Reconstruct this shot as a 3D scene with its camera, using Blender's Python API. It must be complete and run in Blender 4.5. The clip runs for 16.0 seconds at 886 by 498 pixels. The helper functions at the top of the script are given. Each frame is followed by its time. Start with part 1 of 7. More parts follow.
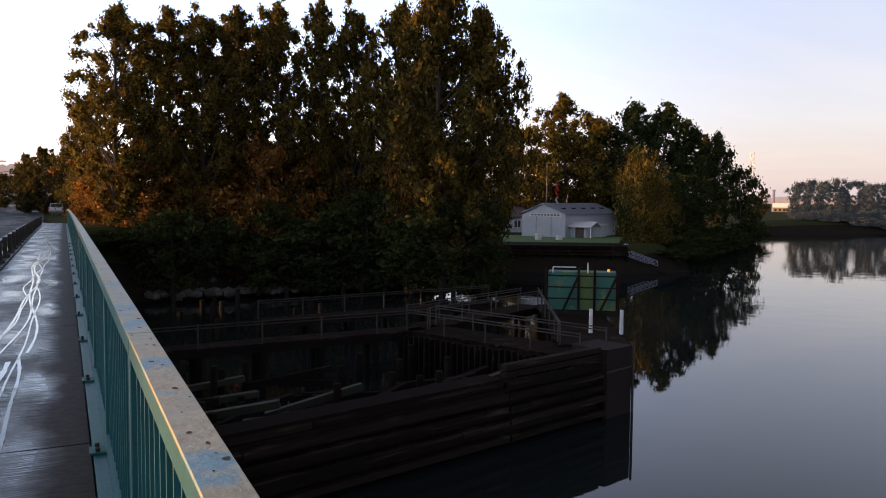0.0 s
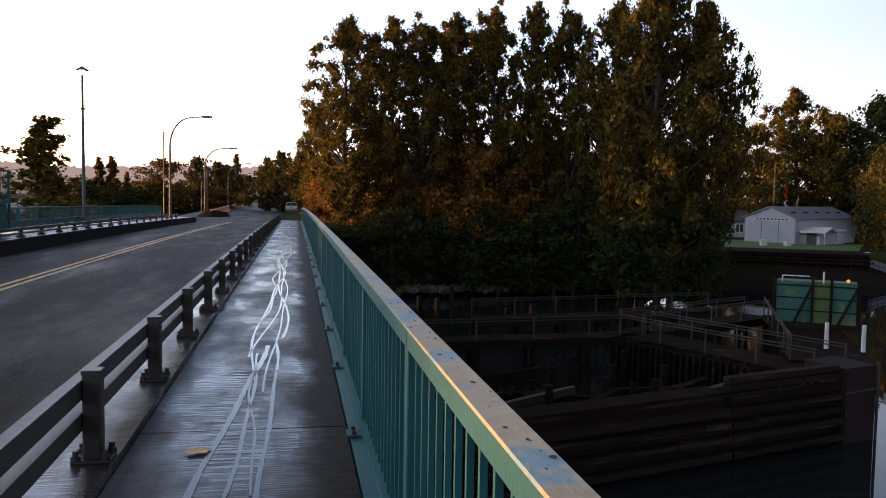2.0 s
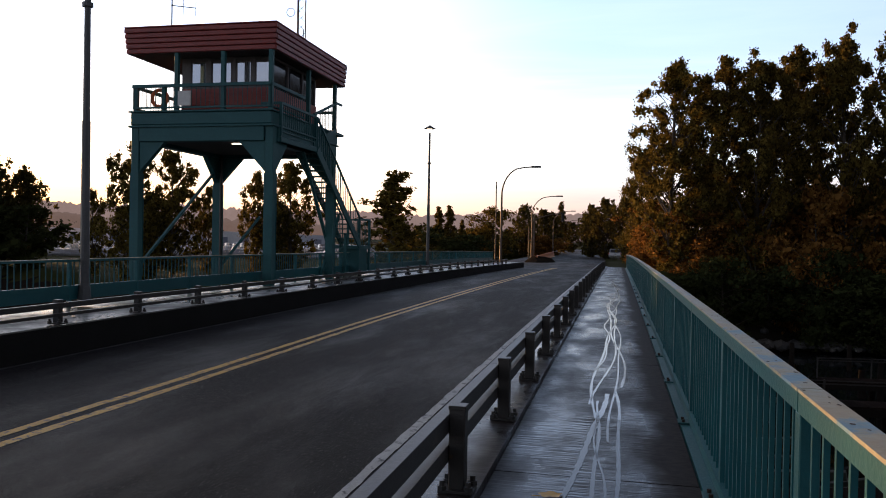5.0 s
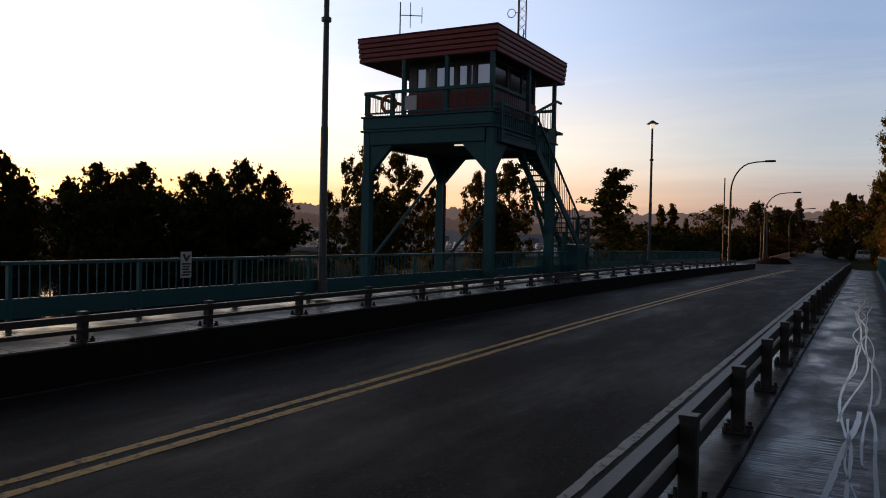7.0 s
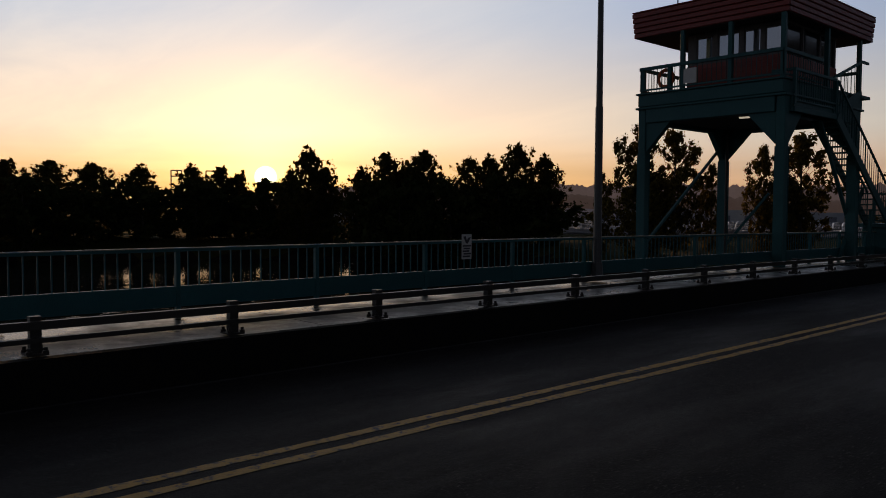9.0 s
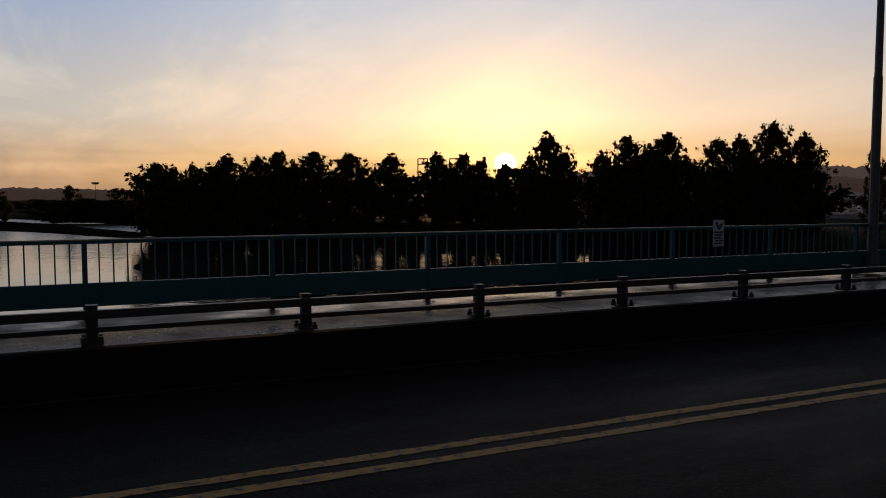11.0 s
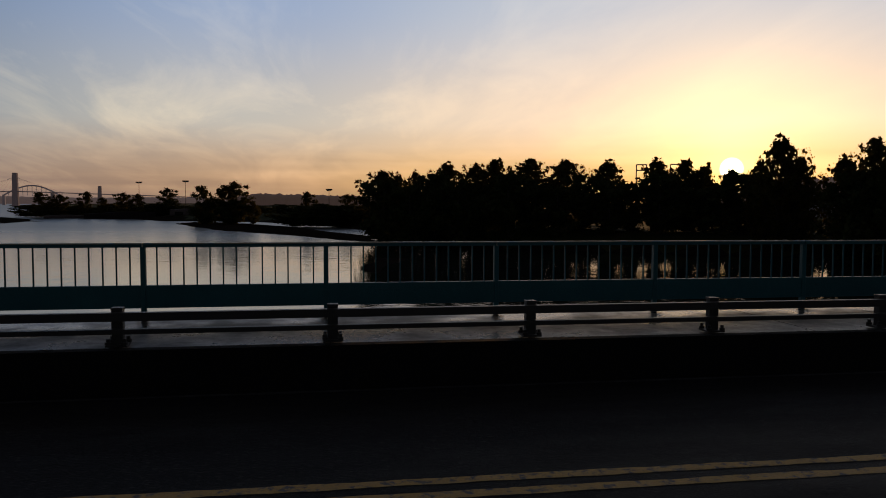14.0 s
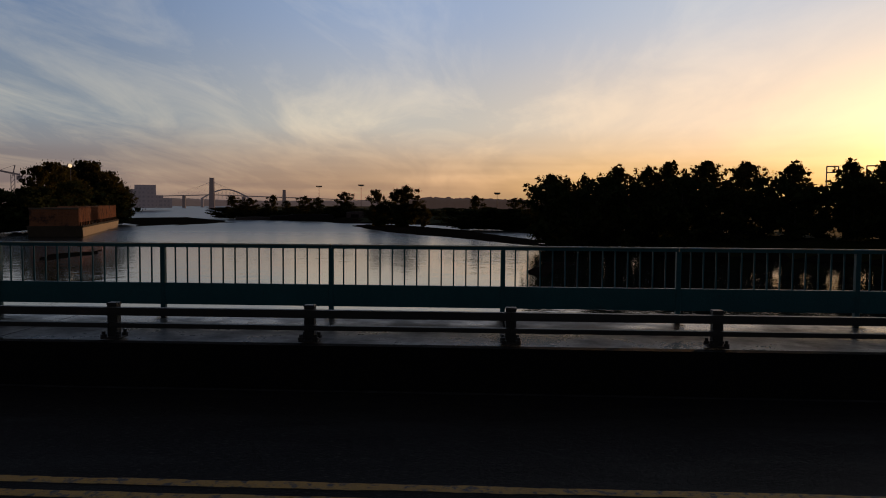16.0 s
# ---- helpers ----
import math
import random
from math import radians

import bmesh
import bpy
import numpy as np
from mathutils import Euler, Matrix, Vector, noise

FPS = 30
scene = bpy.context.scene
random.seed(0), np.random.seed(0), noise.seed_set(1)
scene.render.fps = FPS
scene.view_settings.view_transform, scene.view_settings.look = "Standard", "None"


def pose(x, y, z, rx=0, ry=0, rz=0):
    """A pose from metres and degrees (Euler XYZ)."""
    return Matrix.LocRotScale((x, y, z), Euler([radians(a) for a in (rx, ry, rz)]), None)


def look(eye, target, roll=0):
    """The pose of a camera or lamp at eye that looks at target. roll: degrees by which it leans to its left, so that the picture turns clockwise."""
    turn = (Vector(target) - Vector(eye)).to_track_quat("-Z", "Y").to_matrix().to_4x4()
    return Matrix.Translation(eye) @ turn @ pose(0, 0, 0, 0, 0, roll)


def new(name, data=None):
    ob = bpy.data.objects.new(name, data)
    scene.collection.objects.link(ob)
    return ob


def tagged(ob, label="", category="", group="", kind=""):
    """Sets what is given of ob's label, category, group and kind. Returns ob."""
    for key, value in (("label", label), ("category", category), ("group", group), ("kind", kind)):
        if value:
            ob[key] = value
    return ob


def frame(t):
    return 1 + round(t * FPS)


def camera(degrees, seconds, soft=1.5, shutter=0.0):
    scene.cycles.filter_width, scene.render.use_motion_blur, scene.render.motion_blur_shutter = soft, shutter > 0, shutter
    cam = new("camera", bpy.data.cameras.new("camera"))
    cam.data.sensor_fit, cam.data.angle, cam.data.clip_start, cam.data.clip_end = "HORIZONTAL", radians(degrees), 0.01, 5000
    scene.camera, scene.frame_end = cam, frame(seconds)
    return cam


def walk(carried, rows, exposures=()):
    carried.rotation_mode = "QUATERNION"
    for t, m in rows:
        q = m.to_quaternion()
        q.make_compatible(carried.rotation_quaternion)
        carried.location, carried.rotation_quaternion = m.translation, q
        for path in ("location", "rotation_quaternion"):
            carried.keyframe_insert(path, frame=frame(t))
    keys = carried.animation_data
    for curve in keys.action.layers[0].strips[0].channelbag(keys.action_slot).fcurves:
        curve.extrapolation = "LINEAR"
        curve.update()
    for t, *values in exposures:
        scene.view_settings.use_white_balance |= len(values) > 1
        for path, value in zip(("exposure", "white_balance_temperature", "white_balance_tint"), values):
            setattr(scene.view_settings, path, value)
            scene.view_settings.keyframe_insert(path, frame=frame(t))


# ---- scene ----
cam = camera(58.8, 16.0, 1.0)
PATH = [
    (0, (-0.232, -0.819, 1.579), (0.636, 0.979, 1.45), 0.5),
    (0.5, (-0.291, -0.762, 1.578), (0.493, 1.074, 1.459), 0.7),
    (1, (-0.362, -0.792, 1.588), (0.27, 1.102, 1.473), 0.5),
    (1.5, (-0.404, -0.757, 1.582), (0.075, 1.181, 1.465), 0.6),
    (2, (-0.45, -0.722, 1.572), (-0.082, 1.24, 1.44), 0.9),
    (2.5, (-0.510, -0.714, 1.576), (-0.300, 1.271, 1.434), 0.8),
    (2.9, (-0.567, -0.720, 1.586), (-0.454, 1.271, 1.428), 0.8),
    (3, (-0.575, -0.722, 1.588), (-0.488, 1.270, 1.439), 0.8),
    (3.5, (-0.609, -0.718, 1.585), (-0.651, 1.277, 1.443), 0.9),
    (3.7, (-0.618, -0.715, 1.580), (-0.706, 1.279, 1.472), 0.9),
    (6, (-0.696, -0.666, 1.572), (-1.396, 1.207, 1.548), 1.8),
    (6.5, (-0.719, -0.643, 1.565), (-1.54, 1.18, 1.527), 2.1),
    (7, (-0.721, -0.625, 1.569), (-1.669, 1.136, 1.528), 1.2),
    (7.5, (-0.736, -0.564, 1.559), (-1.815, 1.118, 1.485), 0.5),
    (8, (-0.774, -0.578, 1.554), (-2.0, 0.999, 1.47), -0.0),
    (8.5, (-0.803, -0.584, 1.552), (-2.191, 0.853, 1.456), -0.2),
    (9, (-0.832, -0.583, 1.563), (-2.314, 0.756, 1.467), 0.3),
    (9.5, (-0.84, -0.575, 1.557), (-2.422, 0.646, 1.459), 0.7),
    (12, (-0.975, -0.636, 1.558), (-2.856, 0.031, 1.425), -0.0),
    (12.5, (-0.956, -0.653, 1.559), (-2.858, -0.046, 1.439), 0.6),
    (13, (-1.057, -0.69, 1.563), (-2.989, -0.189, 1.439), 0.4),
    (13.5, (-0.998, -0.693, 1.555), (-2.946, -0.258, 1.427), 0.4),
    (14, (-1.039, -0.7, 1.561), (-3.009, -0.376, 1.443), 0.2),
    (14.5, (-1.054, -0.731, 1.558), (-3.037, -0.497, 1.443), 0.2),
    (15, (-1.042, -0.769, 1.564), (-3.037, -0.672, 1.452), 0.4),
    (15.5, (-1.029, -0.8, 1.562), (-3.026, -0.801, 1.457), 0.4),
    (16, (-1.051, -0.821, 1.567), (-3.046, -0.918, 1.456), 0.4),
]
EXPOSURES = [(0.0, 1.1), (3.7, 1.25), (6.0, -0.3), (7.0, -0.65), (9.0, -1.5), (12.0, -1.65), (16.0, -1.65)]
walk(cam, [(t, look(eye, target, roll)) for t, eye, target, roll in PATH], EXPOSURES)

# ---- light ----
SUN_AZ, SUN_EL = 60.6, 2.35          # degrees left of the bridge's line, and above the horizon
SUN_DIR = Vector((-math.sin(radians(SUN_AZ)) * math.cos(radians(SUN_EL)), math.cos(radians(SUN_AZ)) * math.cos(radians(SUN_EL)), math.sin(radians(SUN_EL))))
SKY, SUN = 0.45, 5.5


def build_world():
    w = bpy.data.worlds.new("evening_sky")
    scene.world = w
    w.use_nodes = True
    nt = w.node_tree
    nt.nodes.clear()
    N, L = nt.nodes.new, nt.links.new

    def math_node(op, a, b=None, c=None, clamp=False):
        n = N("ShaderNodeMath")
        n.operation, n.use_clamp = op, clamp
        for k, v in enumerate((a, b, c)):
            if v is None:
                continue
            if isinstance(v, (int, float)):
                n.inputs[k].default_value = v
            else:
                L(v, n.inputs[k])
        return n.outputs[0]

    def mix(f, a, b, blend="MIX"):
        n = N("ShaderNodeMix")
        n.data_type, n.blend_type = "RGBA", blend
        n.clamp_factor = True
        for k, v in ((0, f), (6, a), (7, b)):
            if isinstance(v, (int, float)):
                n.inputs[k].default_value = v
            elif isinstance(v, tuple):
                n.inputs[k].default_value = (*v, 1)
            else:
                L(v, n.inputs[k])
        return n.outputs[2]

    tc = N("ShaderNodeTexCoord").outputs["Generated"]
    sky = N("ShaderNodeTexSky")
    sky.sky_type, sky.sun_disc = "NISHITA", False
    sky.sun_elevation, sky.sun_rotation = radians(SUN_EL), radians(-SUN_AZ)
    sky.altitude, sky.air_density, sky.dust_density, sky.ozone_density = 0, 1.0, 1.0, 2.0
    sep = N("ShaderNodeSeparateXYZ")
    L(tc, sep.inputs[0])
    turn = N("ShaderNodeMapRange")
    turn.interpolation_type = "SMOOTHSTEP"
    turn.inputs[1].default_value, turn.inputs[2].default_value = -0.45, 0.75
    L(sep.outputs[1], turn.inputs[0])
    z = math_node("MAXIMUM", sep.outputs[2], 0.0)
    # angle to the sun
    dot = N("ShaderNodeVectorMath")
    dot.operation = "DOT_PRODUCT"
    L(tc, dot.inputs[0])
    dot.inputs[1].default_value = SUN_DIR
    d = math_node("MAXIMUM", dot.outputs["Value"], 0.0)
    # high thin cloud, drawn out along the wind, on a flat layer far above
    den = math_node("ADD", z, 0.12)
    flat = N("ShaderNodeCombineXYZ")
    L(math_node("DIVIDE", sep.outputs[0], den), flat.inputs[0])
    L(math_node("DIVIDE", sep.outputs[1], den), flat.inputs[1])
    mp = N("ShaderNodeMapping")
    mp.inputs["Rotation"].default_value = (0, 0, radians(35))
    mp.inputs["Scale"].default_value = (0.50, 1.5, 1)
    L(flat.outputs[0], mp.inputs[0])
    ns = N("ShaderNodeTexNoise")
    ns.inputs["Scale"].default_value, ns.inputs["Detail"].default_value, ns.inputs["Roughness"].default_value = 1.1, 9, 0.62
    ns.inputs["Distortion"].default_value = 0.6
    L(mp.outputs[0], ns.inputs[0])
    cl = N("ShaderNodeMapRange")
    cl.inputs[1].default_value, cl.inputs[2].default_value = 0.44, 0.70
    L(ns.outputs[0], cl.inputs[0])
    cover = math_node("MULTIPLY", cl.outputs[0], math_node("MULTIPLY_ADD", turn.outputs[0], -0.60, 0.74))
    soft = N("ShaderNodeHueSaturation")          # thin high haze washes the blue out
    soft.inputs["Saturation"].default_value = 0.8
    L(sky.outputs[0], soft.inputs["Color"])
    near_sun = N("ShaderNodeMapRange")
    near_sun.interpolation_type = "SMOOTHSTEP"
    near_sun.inputs[1].default_value, near_sun.inputs[2].default_value = -0.45, 0.6
    L(dot.outputs["Value"], near_sun.inputs[0])
    base = mix(1.0, soft.outputs[0], (SKY, SKY, SKY * 1.2), "MULTIPLY")
    # dust and haze in the low air: golden towards the sun, blue higher up, dim and rosy away from it
    away = math_node("DIVIDE", math_node("ARCCOSINE", dot.outputs["Value"]), math.pi)

    def grade(stops):
        r = N("ShaderNodeValToRGB")
        r.color_ramp.interpolation = "EASE"
        e = r.color_ramp.elements
        while len(e) < len(stops):
            e.new(0.5)
        for k, (angle, colour) in enumerate(stops):
            e[k].position = angle / 180
            e[k].color = (*[v / 4 for v in colour], 1)
        L(away, r.inputs[0])
        return r.outputs[0]
    low_air = grade(((0, (3.5, 2.15, 0.52)), (16, (2.9, 1.68, 0.48)), (34, (2.2, 1.35, 0.74)), (60, (0.92, 0.70, 0.62)), (112, (0.43, 0.36, 0.35)), (180, (0.25, 0.24, 0.27))))
    mid_air = grade(((0, (3.2, 2.55, 1.65)), (16, (2.6, 2.16, 1.68)), (34, (1.85, 1.75, 1.58)), (60, (0.78, 0.92, 1.10)), (112, (0.40, 0.37, 0.40)), (180, (0.20, 0.22, 0.28))))
    high_air = grade(((0, (2.3, 2.3, 2.2)), (16, (1.65, 1.92, 2.3)), (34, (1.10, 1.42, 2.05)), (60, (0.50, 0.74, 1.22)), (112, (0.32, 0.335, 0.42)), (180, (0.12, 0.15, 0.23))))

    def rise(a, b):
        r = N("ShaderNodeMapRange")
        r.interpolation_type = "SMOOTHSTEP"
        r.inputs[1].default_value, r.inputs[2].default_value = a, b
        L(z, r.inputs[0])
        return r.outputs[0]
    air = mix(rise(0.09, 0.25), mix(rise(0.015, 0.11), low_air, mid_air), high_air)
    air = mix(1.0, air, (4.0, 4.0, 4.0), "MULTIPLY")
    air = mix(math_node("MULTIPLY", turn.outputs[0], near_sun.outputs[0]), air, mix(1.0, air, (1.10, 1.0, 0.92), "MULTIPLY"))     # warmer to the north
    base = mix(0.8, base, air)
    zen = N("ShaderNodeMapRange")
    zen.interpolation_type = "SMOOTHSTEP"
    for k, v in zip((1, 2, 3, 4), (0.24, 0.68, 0.0, 1.0)):
        zen.inputs[k].default_value = v
    L(z, zen.inputs[0])
    base = mix(1.0, base, mix(zen.outputs[0], (1.0, 1.0, 1.0), (0.17, 0.135, 0.125)), "MULTIPLY")
    cloud_colour = mix(near_sun.outputs[0], (0.03, 0.025, 0.02), (0.62, 0.52, 0.36))
    cloud_colour = mix(1.0, mix(1.0, base, (1.25, 1.12, 0.95), "MULTIPLY"), cloud_colour, "ADD")
    c1 = mix(cover, base, cloud_colour)
    # the low bank of haze and cloud along the horizon
    low = N("ShaderNodeMapRange")
    low.inputs[1].default_value, low.inputs[2].default_value = 0.0, 0.095
    low.inputs[3].default_value, low.inputs[4].default_value = 1.0, 0.0
    L(z, low.inputs[0])
    band = N("ShaderNodeTexNoise")
    band.inputs["Scale"].default_value, band.inputs["Detail"].default_value = 2.2, 6
    mp2 = N("ShaderNodeMapping")
    mp2.inputs["Scale"].default_value = (1, 1, 20)
    L(tc, mp2.inputs[0])
    L(mp2.outputs[0], band.inputs[0])
    bank = math_node("MULTIPLY", low.outputs[0], math_node("MULTIPLY_ADD", band.outputs[0], 2.2, -0.40, clamp=True))
    bank = math_node("MULTIPLY", bank, 0.8, clamp=True)
    c2 = mix(bank, c1, mix(math_node("POWER", d, 7.0), mix(near_sun.outputs[0], (0.34, 0.29, 0.31), (0.46, 0.35, 0.39)), (1.6, 0.92, 0.25)))
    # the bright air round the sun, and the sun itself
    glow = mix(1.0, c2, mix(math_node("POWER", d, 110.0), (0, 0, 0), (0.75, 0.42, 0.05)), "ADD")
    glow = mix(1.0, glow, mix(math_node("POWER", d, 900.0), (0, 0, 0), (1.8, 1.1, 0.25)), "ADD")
    disc = N("ShaderNodeMapRange")
    disc.inputs[1].default_value, disc.inputs[2].default_value = math.cos(radians(0.80)), math.cos(radians(0.55))
    L(dot.outputs["Value"], disc.inputs[0])
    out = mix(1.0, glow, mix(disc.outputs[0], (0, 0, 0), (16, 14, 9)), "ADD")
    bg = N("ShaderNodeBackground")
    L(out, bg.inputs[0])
    o = N("ShaderNodeOutputWorld")
    L(bg.outputs[0], o.inputs[0])


build_world()
sun_data = bpy.data.lights.new("sun", "SUN")
sun_data.energy, sun_data.angle, sun_data.color = SUN, radians(0.5), (1.0, 0.52, 0.20)
sun = new("sun", sun_data)
sun.matrix_world = look(SUN_DIR * 100, (0, 0, 0))

# ---- materials ----


def nodes_of(name):
    m = bpy.data.materials.new(name)
    m.use_nodes = True
    nt = m.node_tree
    return m, nt, nt.nodes["Principled BSDF"]


def material(name, a, b=None, scale=4.0, rough=0.7, metal=0.0, bump=0.0, bump_scale=40.0, stretch=(1, 1, 1), spots=None, spot_scale=1.5, spot_edge=(0.55, 0.65),
             rough2=None, island=0.0, per_object=0.0, spec=0.5, translucent=0.0, speck=None):
    """Two colours mixed by noise, with optional spots of a third, fine relief, and a second roughness in the spots."""
    m, nt, bsdf = nodes_of(name)
    N, L = nt.nodes.new, nt.links.new
    co = N("ShaderNodeTexCoord").outputs["Object"]
    if per_object:
        geo = N("ShaderNodeNewGeometry").outputs["Position"]
        co = geo
    mp = N("ShaderNodeMapping")
    mp.inputs["Scale"].default_value = stretch
    L(co, mp.inputs[0])

    def noise_tex(s, detail=6.0, rough_=0.6):
        n = N("ShaderNodeTexNoise")
        n.inputs["Scale"].default_value, n.inputs["Detail"].default_value, n.inputs["Roughness"].default_value = s, detail, rough_
        L(mp.outputs[0], n.inputs[0])
        return n.outputs[0]

    def ramp(f, lo, hi):
        r = N("ShaderNodeMapRange")
        r.inputs[1].default_value, r.inputs[2].default_value = lo, hi
        L(f, r.inputs[0])
        return r.outputs[0]

    def mix(f, x, y):
        n = N("ShaderNodeMix")
        n.data_type = "RGBA"
        for k, v in ((0, f), (6, x), (7, y)):
            if isinstance(v, tuple):
                n.inputs[k].default_value = (*v, 1)
            elif isinstance(v, (int, float)):
                n.inputs[k].default_value = v
            else:
                L(v, n.inputs[k])
        return n.outputs[2]

    b = b or tuple(0.7 * v for v in a)
    col = mix(ramp(noise_tex(scale), 0.3, 0.7), a, b)
    col = mix(ramp(noise_tex(scale * 9, 3), 0.35, 0.9), col, tuple(0.75 * v for v in b))
    if speck:                                    # pale chips of stone
        col = mix(ramp(noise_tex(speck[1], 2, 0.5), 0.60, 0.70), col, speck[0])
    if spots:
        f = ramp(noise_tex(spot_scale, 8, 0.7), *spot_edge)
        col = mix(f, col, spots)
        if rough2 is not None:
            r = N("ShaderNodeMapRange")
            r.inputs[3].default_value, r.inputs[4].default_value = rough, rough2
            L(f, r.inputs[0])
            L(r.outputs[0], bsdf.inputs["Roughness"])
    amount = island or per_object
    if amount:
        rnd = N("ShaderNodeNewGeometry").outputs["Random Per Island"] if island else N("ShaderNodeObjectInfo").outputs["Random"]
        hsv = N("ShaderNodeHueSaturation")
        v = N("ShaderNodeMapRange")
        v.inputs[3].default_value, v.inputs[4].default_value = 1 - amount, 1 + amount
        L(rnd, v.inputs[0])
        L(v.outputs[0], hsv.inputs["Value"])
        L(col, hsv.inputs["Color"])
        col = hsv.outputs[0]
    L(col, bsdf.inputs["Base Color"])
    if rough2 is None or not spots:
        bsdf.inputs["Roughness"].default_value = rough
    bsdf.inputs["Metallic"].default_value = metal
    bsdf.inputs["Specular IOR Level"].default_value = spec
    if bump:
        bp = N("ShaderNodeBump")
        bp.inputs["Strength"].default_value, bp.inputs["Distance"].default_value = bump, 0.02
        L(noise_tex(bump_scale, 6), bp.inputs["Height"])
        L(bp.outputs[0], bsdf.inputs["Normal"])
    if translucent:
        tr = N("ShaderNodeBsdfTranslucent")
        L(col, tr.inputs[0])
        ms = N("ShaderNodeMixShader")
        ms.inputs[0].default_value = translucent
        L(bsdf.outputs[0], ms.inputs[1])
        L(tr.outputs[0], ms.inputs[2])
        L(ms.outputs[0], nt.nodes["Material Output"].inputs[0])
    return m


def glowing(name, colour, strength):
    m, nt, bsdf = nodes_of(name)
    bsdf.inputs["Emission Color"].default_value, bsdf.inputs["Emission Strength"].default_value = (*colour, 1), strength
    bsdf.inputs["Base Color"].default_value = (*colour, 1)
    return m


TEAL = material("teal_paint", (0.008, 0.074, 0.084), (0.013, 0.098, 0.108), 2.0, 0.45, spec=0.3, bump=0.2, spots=(0.05, 0.03, 0.018), spot_scale=11, spot_edge=(0.66, 0.71), per_object=0.12)
TEAL_WORN = material("worn_top_rail_paint", (0.33, 0.36, 0.30), (0.38, 0.30, 0.17), 1.7, 0.5, bump=0.3, bump_scale=25, spots=(0.15, 0.27, 0.34), spot_scale=2.6, spot_edge=(0.53, 0.60), per_object=0.05)
TEAL_DARK = material("weathered_teal_steel", (0.019, 0.080, 0.087), (0.026, 0.104, 0.110), 1.5, 0.55, spec=0.25, bump=0.15, spots=(0.05, 0.035, 0.02), spot_scale=5, spot_edge=(0.66, 0.74))
RUST = material("rust_spot", (0.05, 0.025, 0.012), (0.02, 0.012, 0.01), 8, 0.9)
BLACK_STEEL = material("dark_guard_steel", (0.024, 0.023, 0.022), (0.035, 0.031, 0.028), 5, 0.45, 0.3, bump=0.2, spots=(0.06, 0.035, 0.02), spot_scale=7, spot_edge=(0.6, 0.7), per_object=0.1)
GALV = material("galvanised_beam", (0.075, 0.072, 0.072), (0.05, 0.048, 0.048), 3, 0.48, 0.45, bump=0.1, spots=(0.12, 0.10, 0.09), spot_scale=6, spot_edge=(0.6, 0.75))
ASPHALT = material("asphalt", (0.0085, 0.008, 0.0088), (0.024, 0.0225, 0.024), 0.45, 0.72, spec=0.085, speck=((0.07, 0.064, 0.062), 45), bump=1.0, bump_scale=70, stretch=(1.6, 0.35, 1), spots=(0.020, 0.020, 0.021), spot_scale=0.5, spot_edge=(0.45, 0.65), rough2=0.5)
YELLOW = material("yellow_road_paint", (0.60, 0.34, 0.04), (0.46, 0.26, 0.035), 6, 0.6, bump=0.4, bump_scale=60, spots=(0.08, 0.07, 0.06), spot_scale=11, spot_edge=(0.52, 0.60))
WHITE_LINE = material("worn_white_road_paint", (0.48, 0.48, 0.46), (0.34, 0.34, 0.33), 6, 0.6, bump=0.4, bump_scale=60, spots=(0.06, 0.06, 0.06), spot_scale=5, spot_edge=(0.56, 0.62))
WHITE_FAINT = material("faint_white_road_paint", (0.10, 0.10, 0.10), (0.06, 0.06, 0.06), 6, 0.7, bump=0.4, bump_scale=60, spots=(0.03, 0.03, 0.03), spot_scale=5, spot_edge=(0.42, 0.5))
# near-black colour stands for the shade on the far kerb's face
KERB_SHADE = material("shade_black_kerb", (0.009, 0.0085, 0.008), (0.014, 0.013, 0.012), 2, 0.9, spec=0.1, bump=0.5, bump_scale=45)
CONCRETE = material("damp_concrete", (0.085, 0.078, 0.073), (0.06, 0.055, 0.052), 2, 0.45, bump=0.5, bump_scale=45, spots=(0.04, 0.036, 0.033), spot_scale=1.2, spot_edge=(0.45, 0.6), rough2=0.3)
TIMBER = material("wet_black_timber", (0.009, 0.0075, 0.006), (0.018, 0.014, 0.012), 1.2, 0.75, bump=0.8, bump_scale=20, stretch=(0.4, 3, 3), spec=0.04, spots=(0.034, 0.028, 0.024), spot_scale=0.9, spot_edge=(0.60, 0.74), per_object=0.3)
DECK_TIMBER = material("weathered_plank", (0.02, 0.012, 0.009), (0.012, 0.008, 0.007), 2, 0.85, spec=0.04, bump=0.6, bump_scale=18, spots=(0.042, 0.034, 0.028), spot_scale=1.1, spot_edge=(0.55, 0.7), per_object=0.3)
WALER = material("weathered_waler", (0.010, 0.008, 0.007), (0.020, 0.015, 0.012), 1.0, 0.8, bump=0.8, bump_scale=20, stretch=(0.25, 0.25, 4), spec=0.05, spots=(0.062, 0.048, 0.038), spot_scale=1.1, spot_edge=(0.54, 0.66), per_object=0.35)
SHEET_PILE = material("stained_sheet_pile", (0.018, 0.014, 0.013), (0.024, 0.018, 0.017), 0.8, 0.8, 0.0, spec=0.1, bump=0.3, spots=(0.06, 0.055, 0.05), spot_scale=0.7, spot_edge=(0.62, 0.72))
PIPE = material("grey_pipe_rail", (0.05, 0.044, 0.04), (0.03, 0.027, 0.025), 4, 0.6, 0.3)
WHITE_PAINT = material("white_paint", (0.62, 0.62, 0.64), (0.5, 0.5, 0.52), 0.9, 0.55, bump=0.1, spots=(0.36, 0.36, 0.38), spot_scale=0.6, spot_edge=(0.55, 0.75))
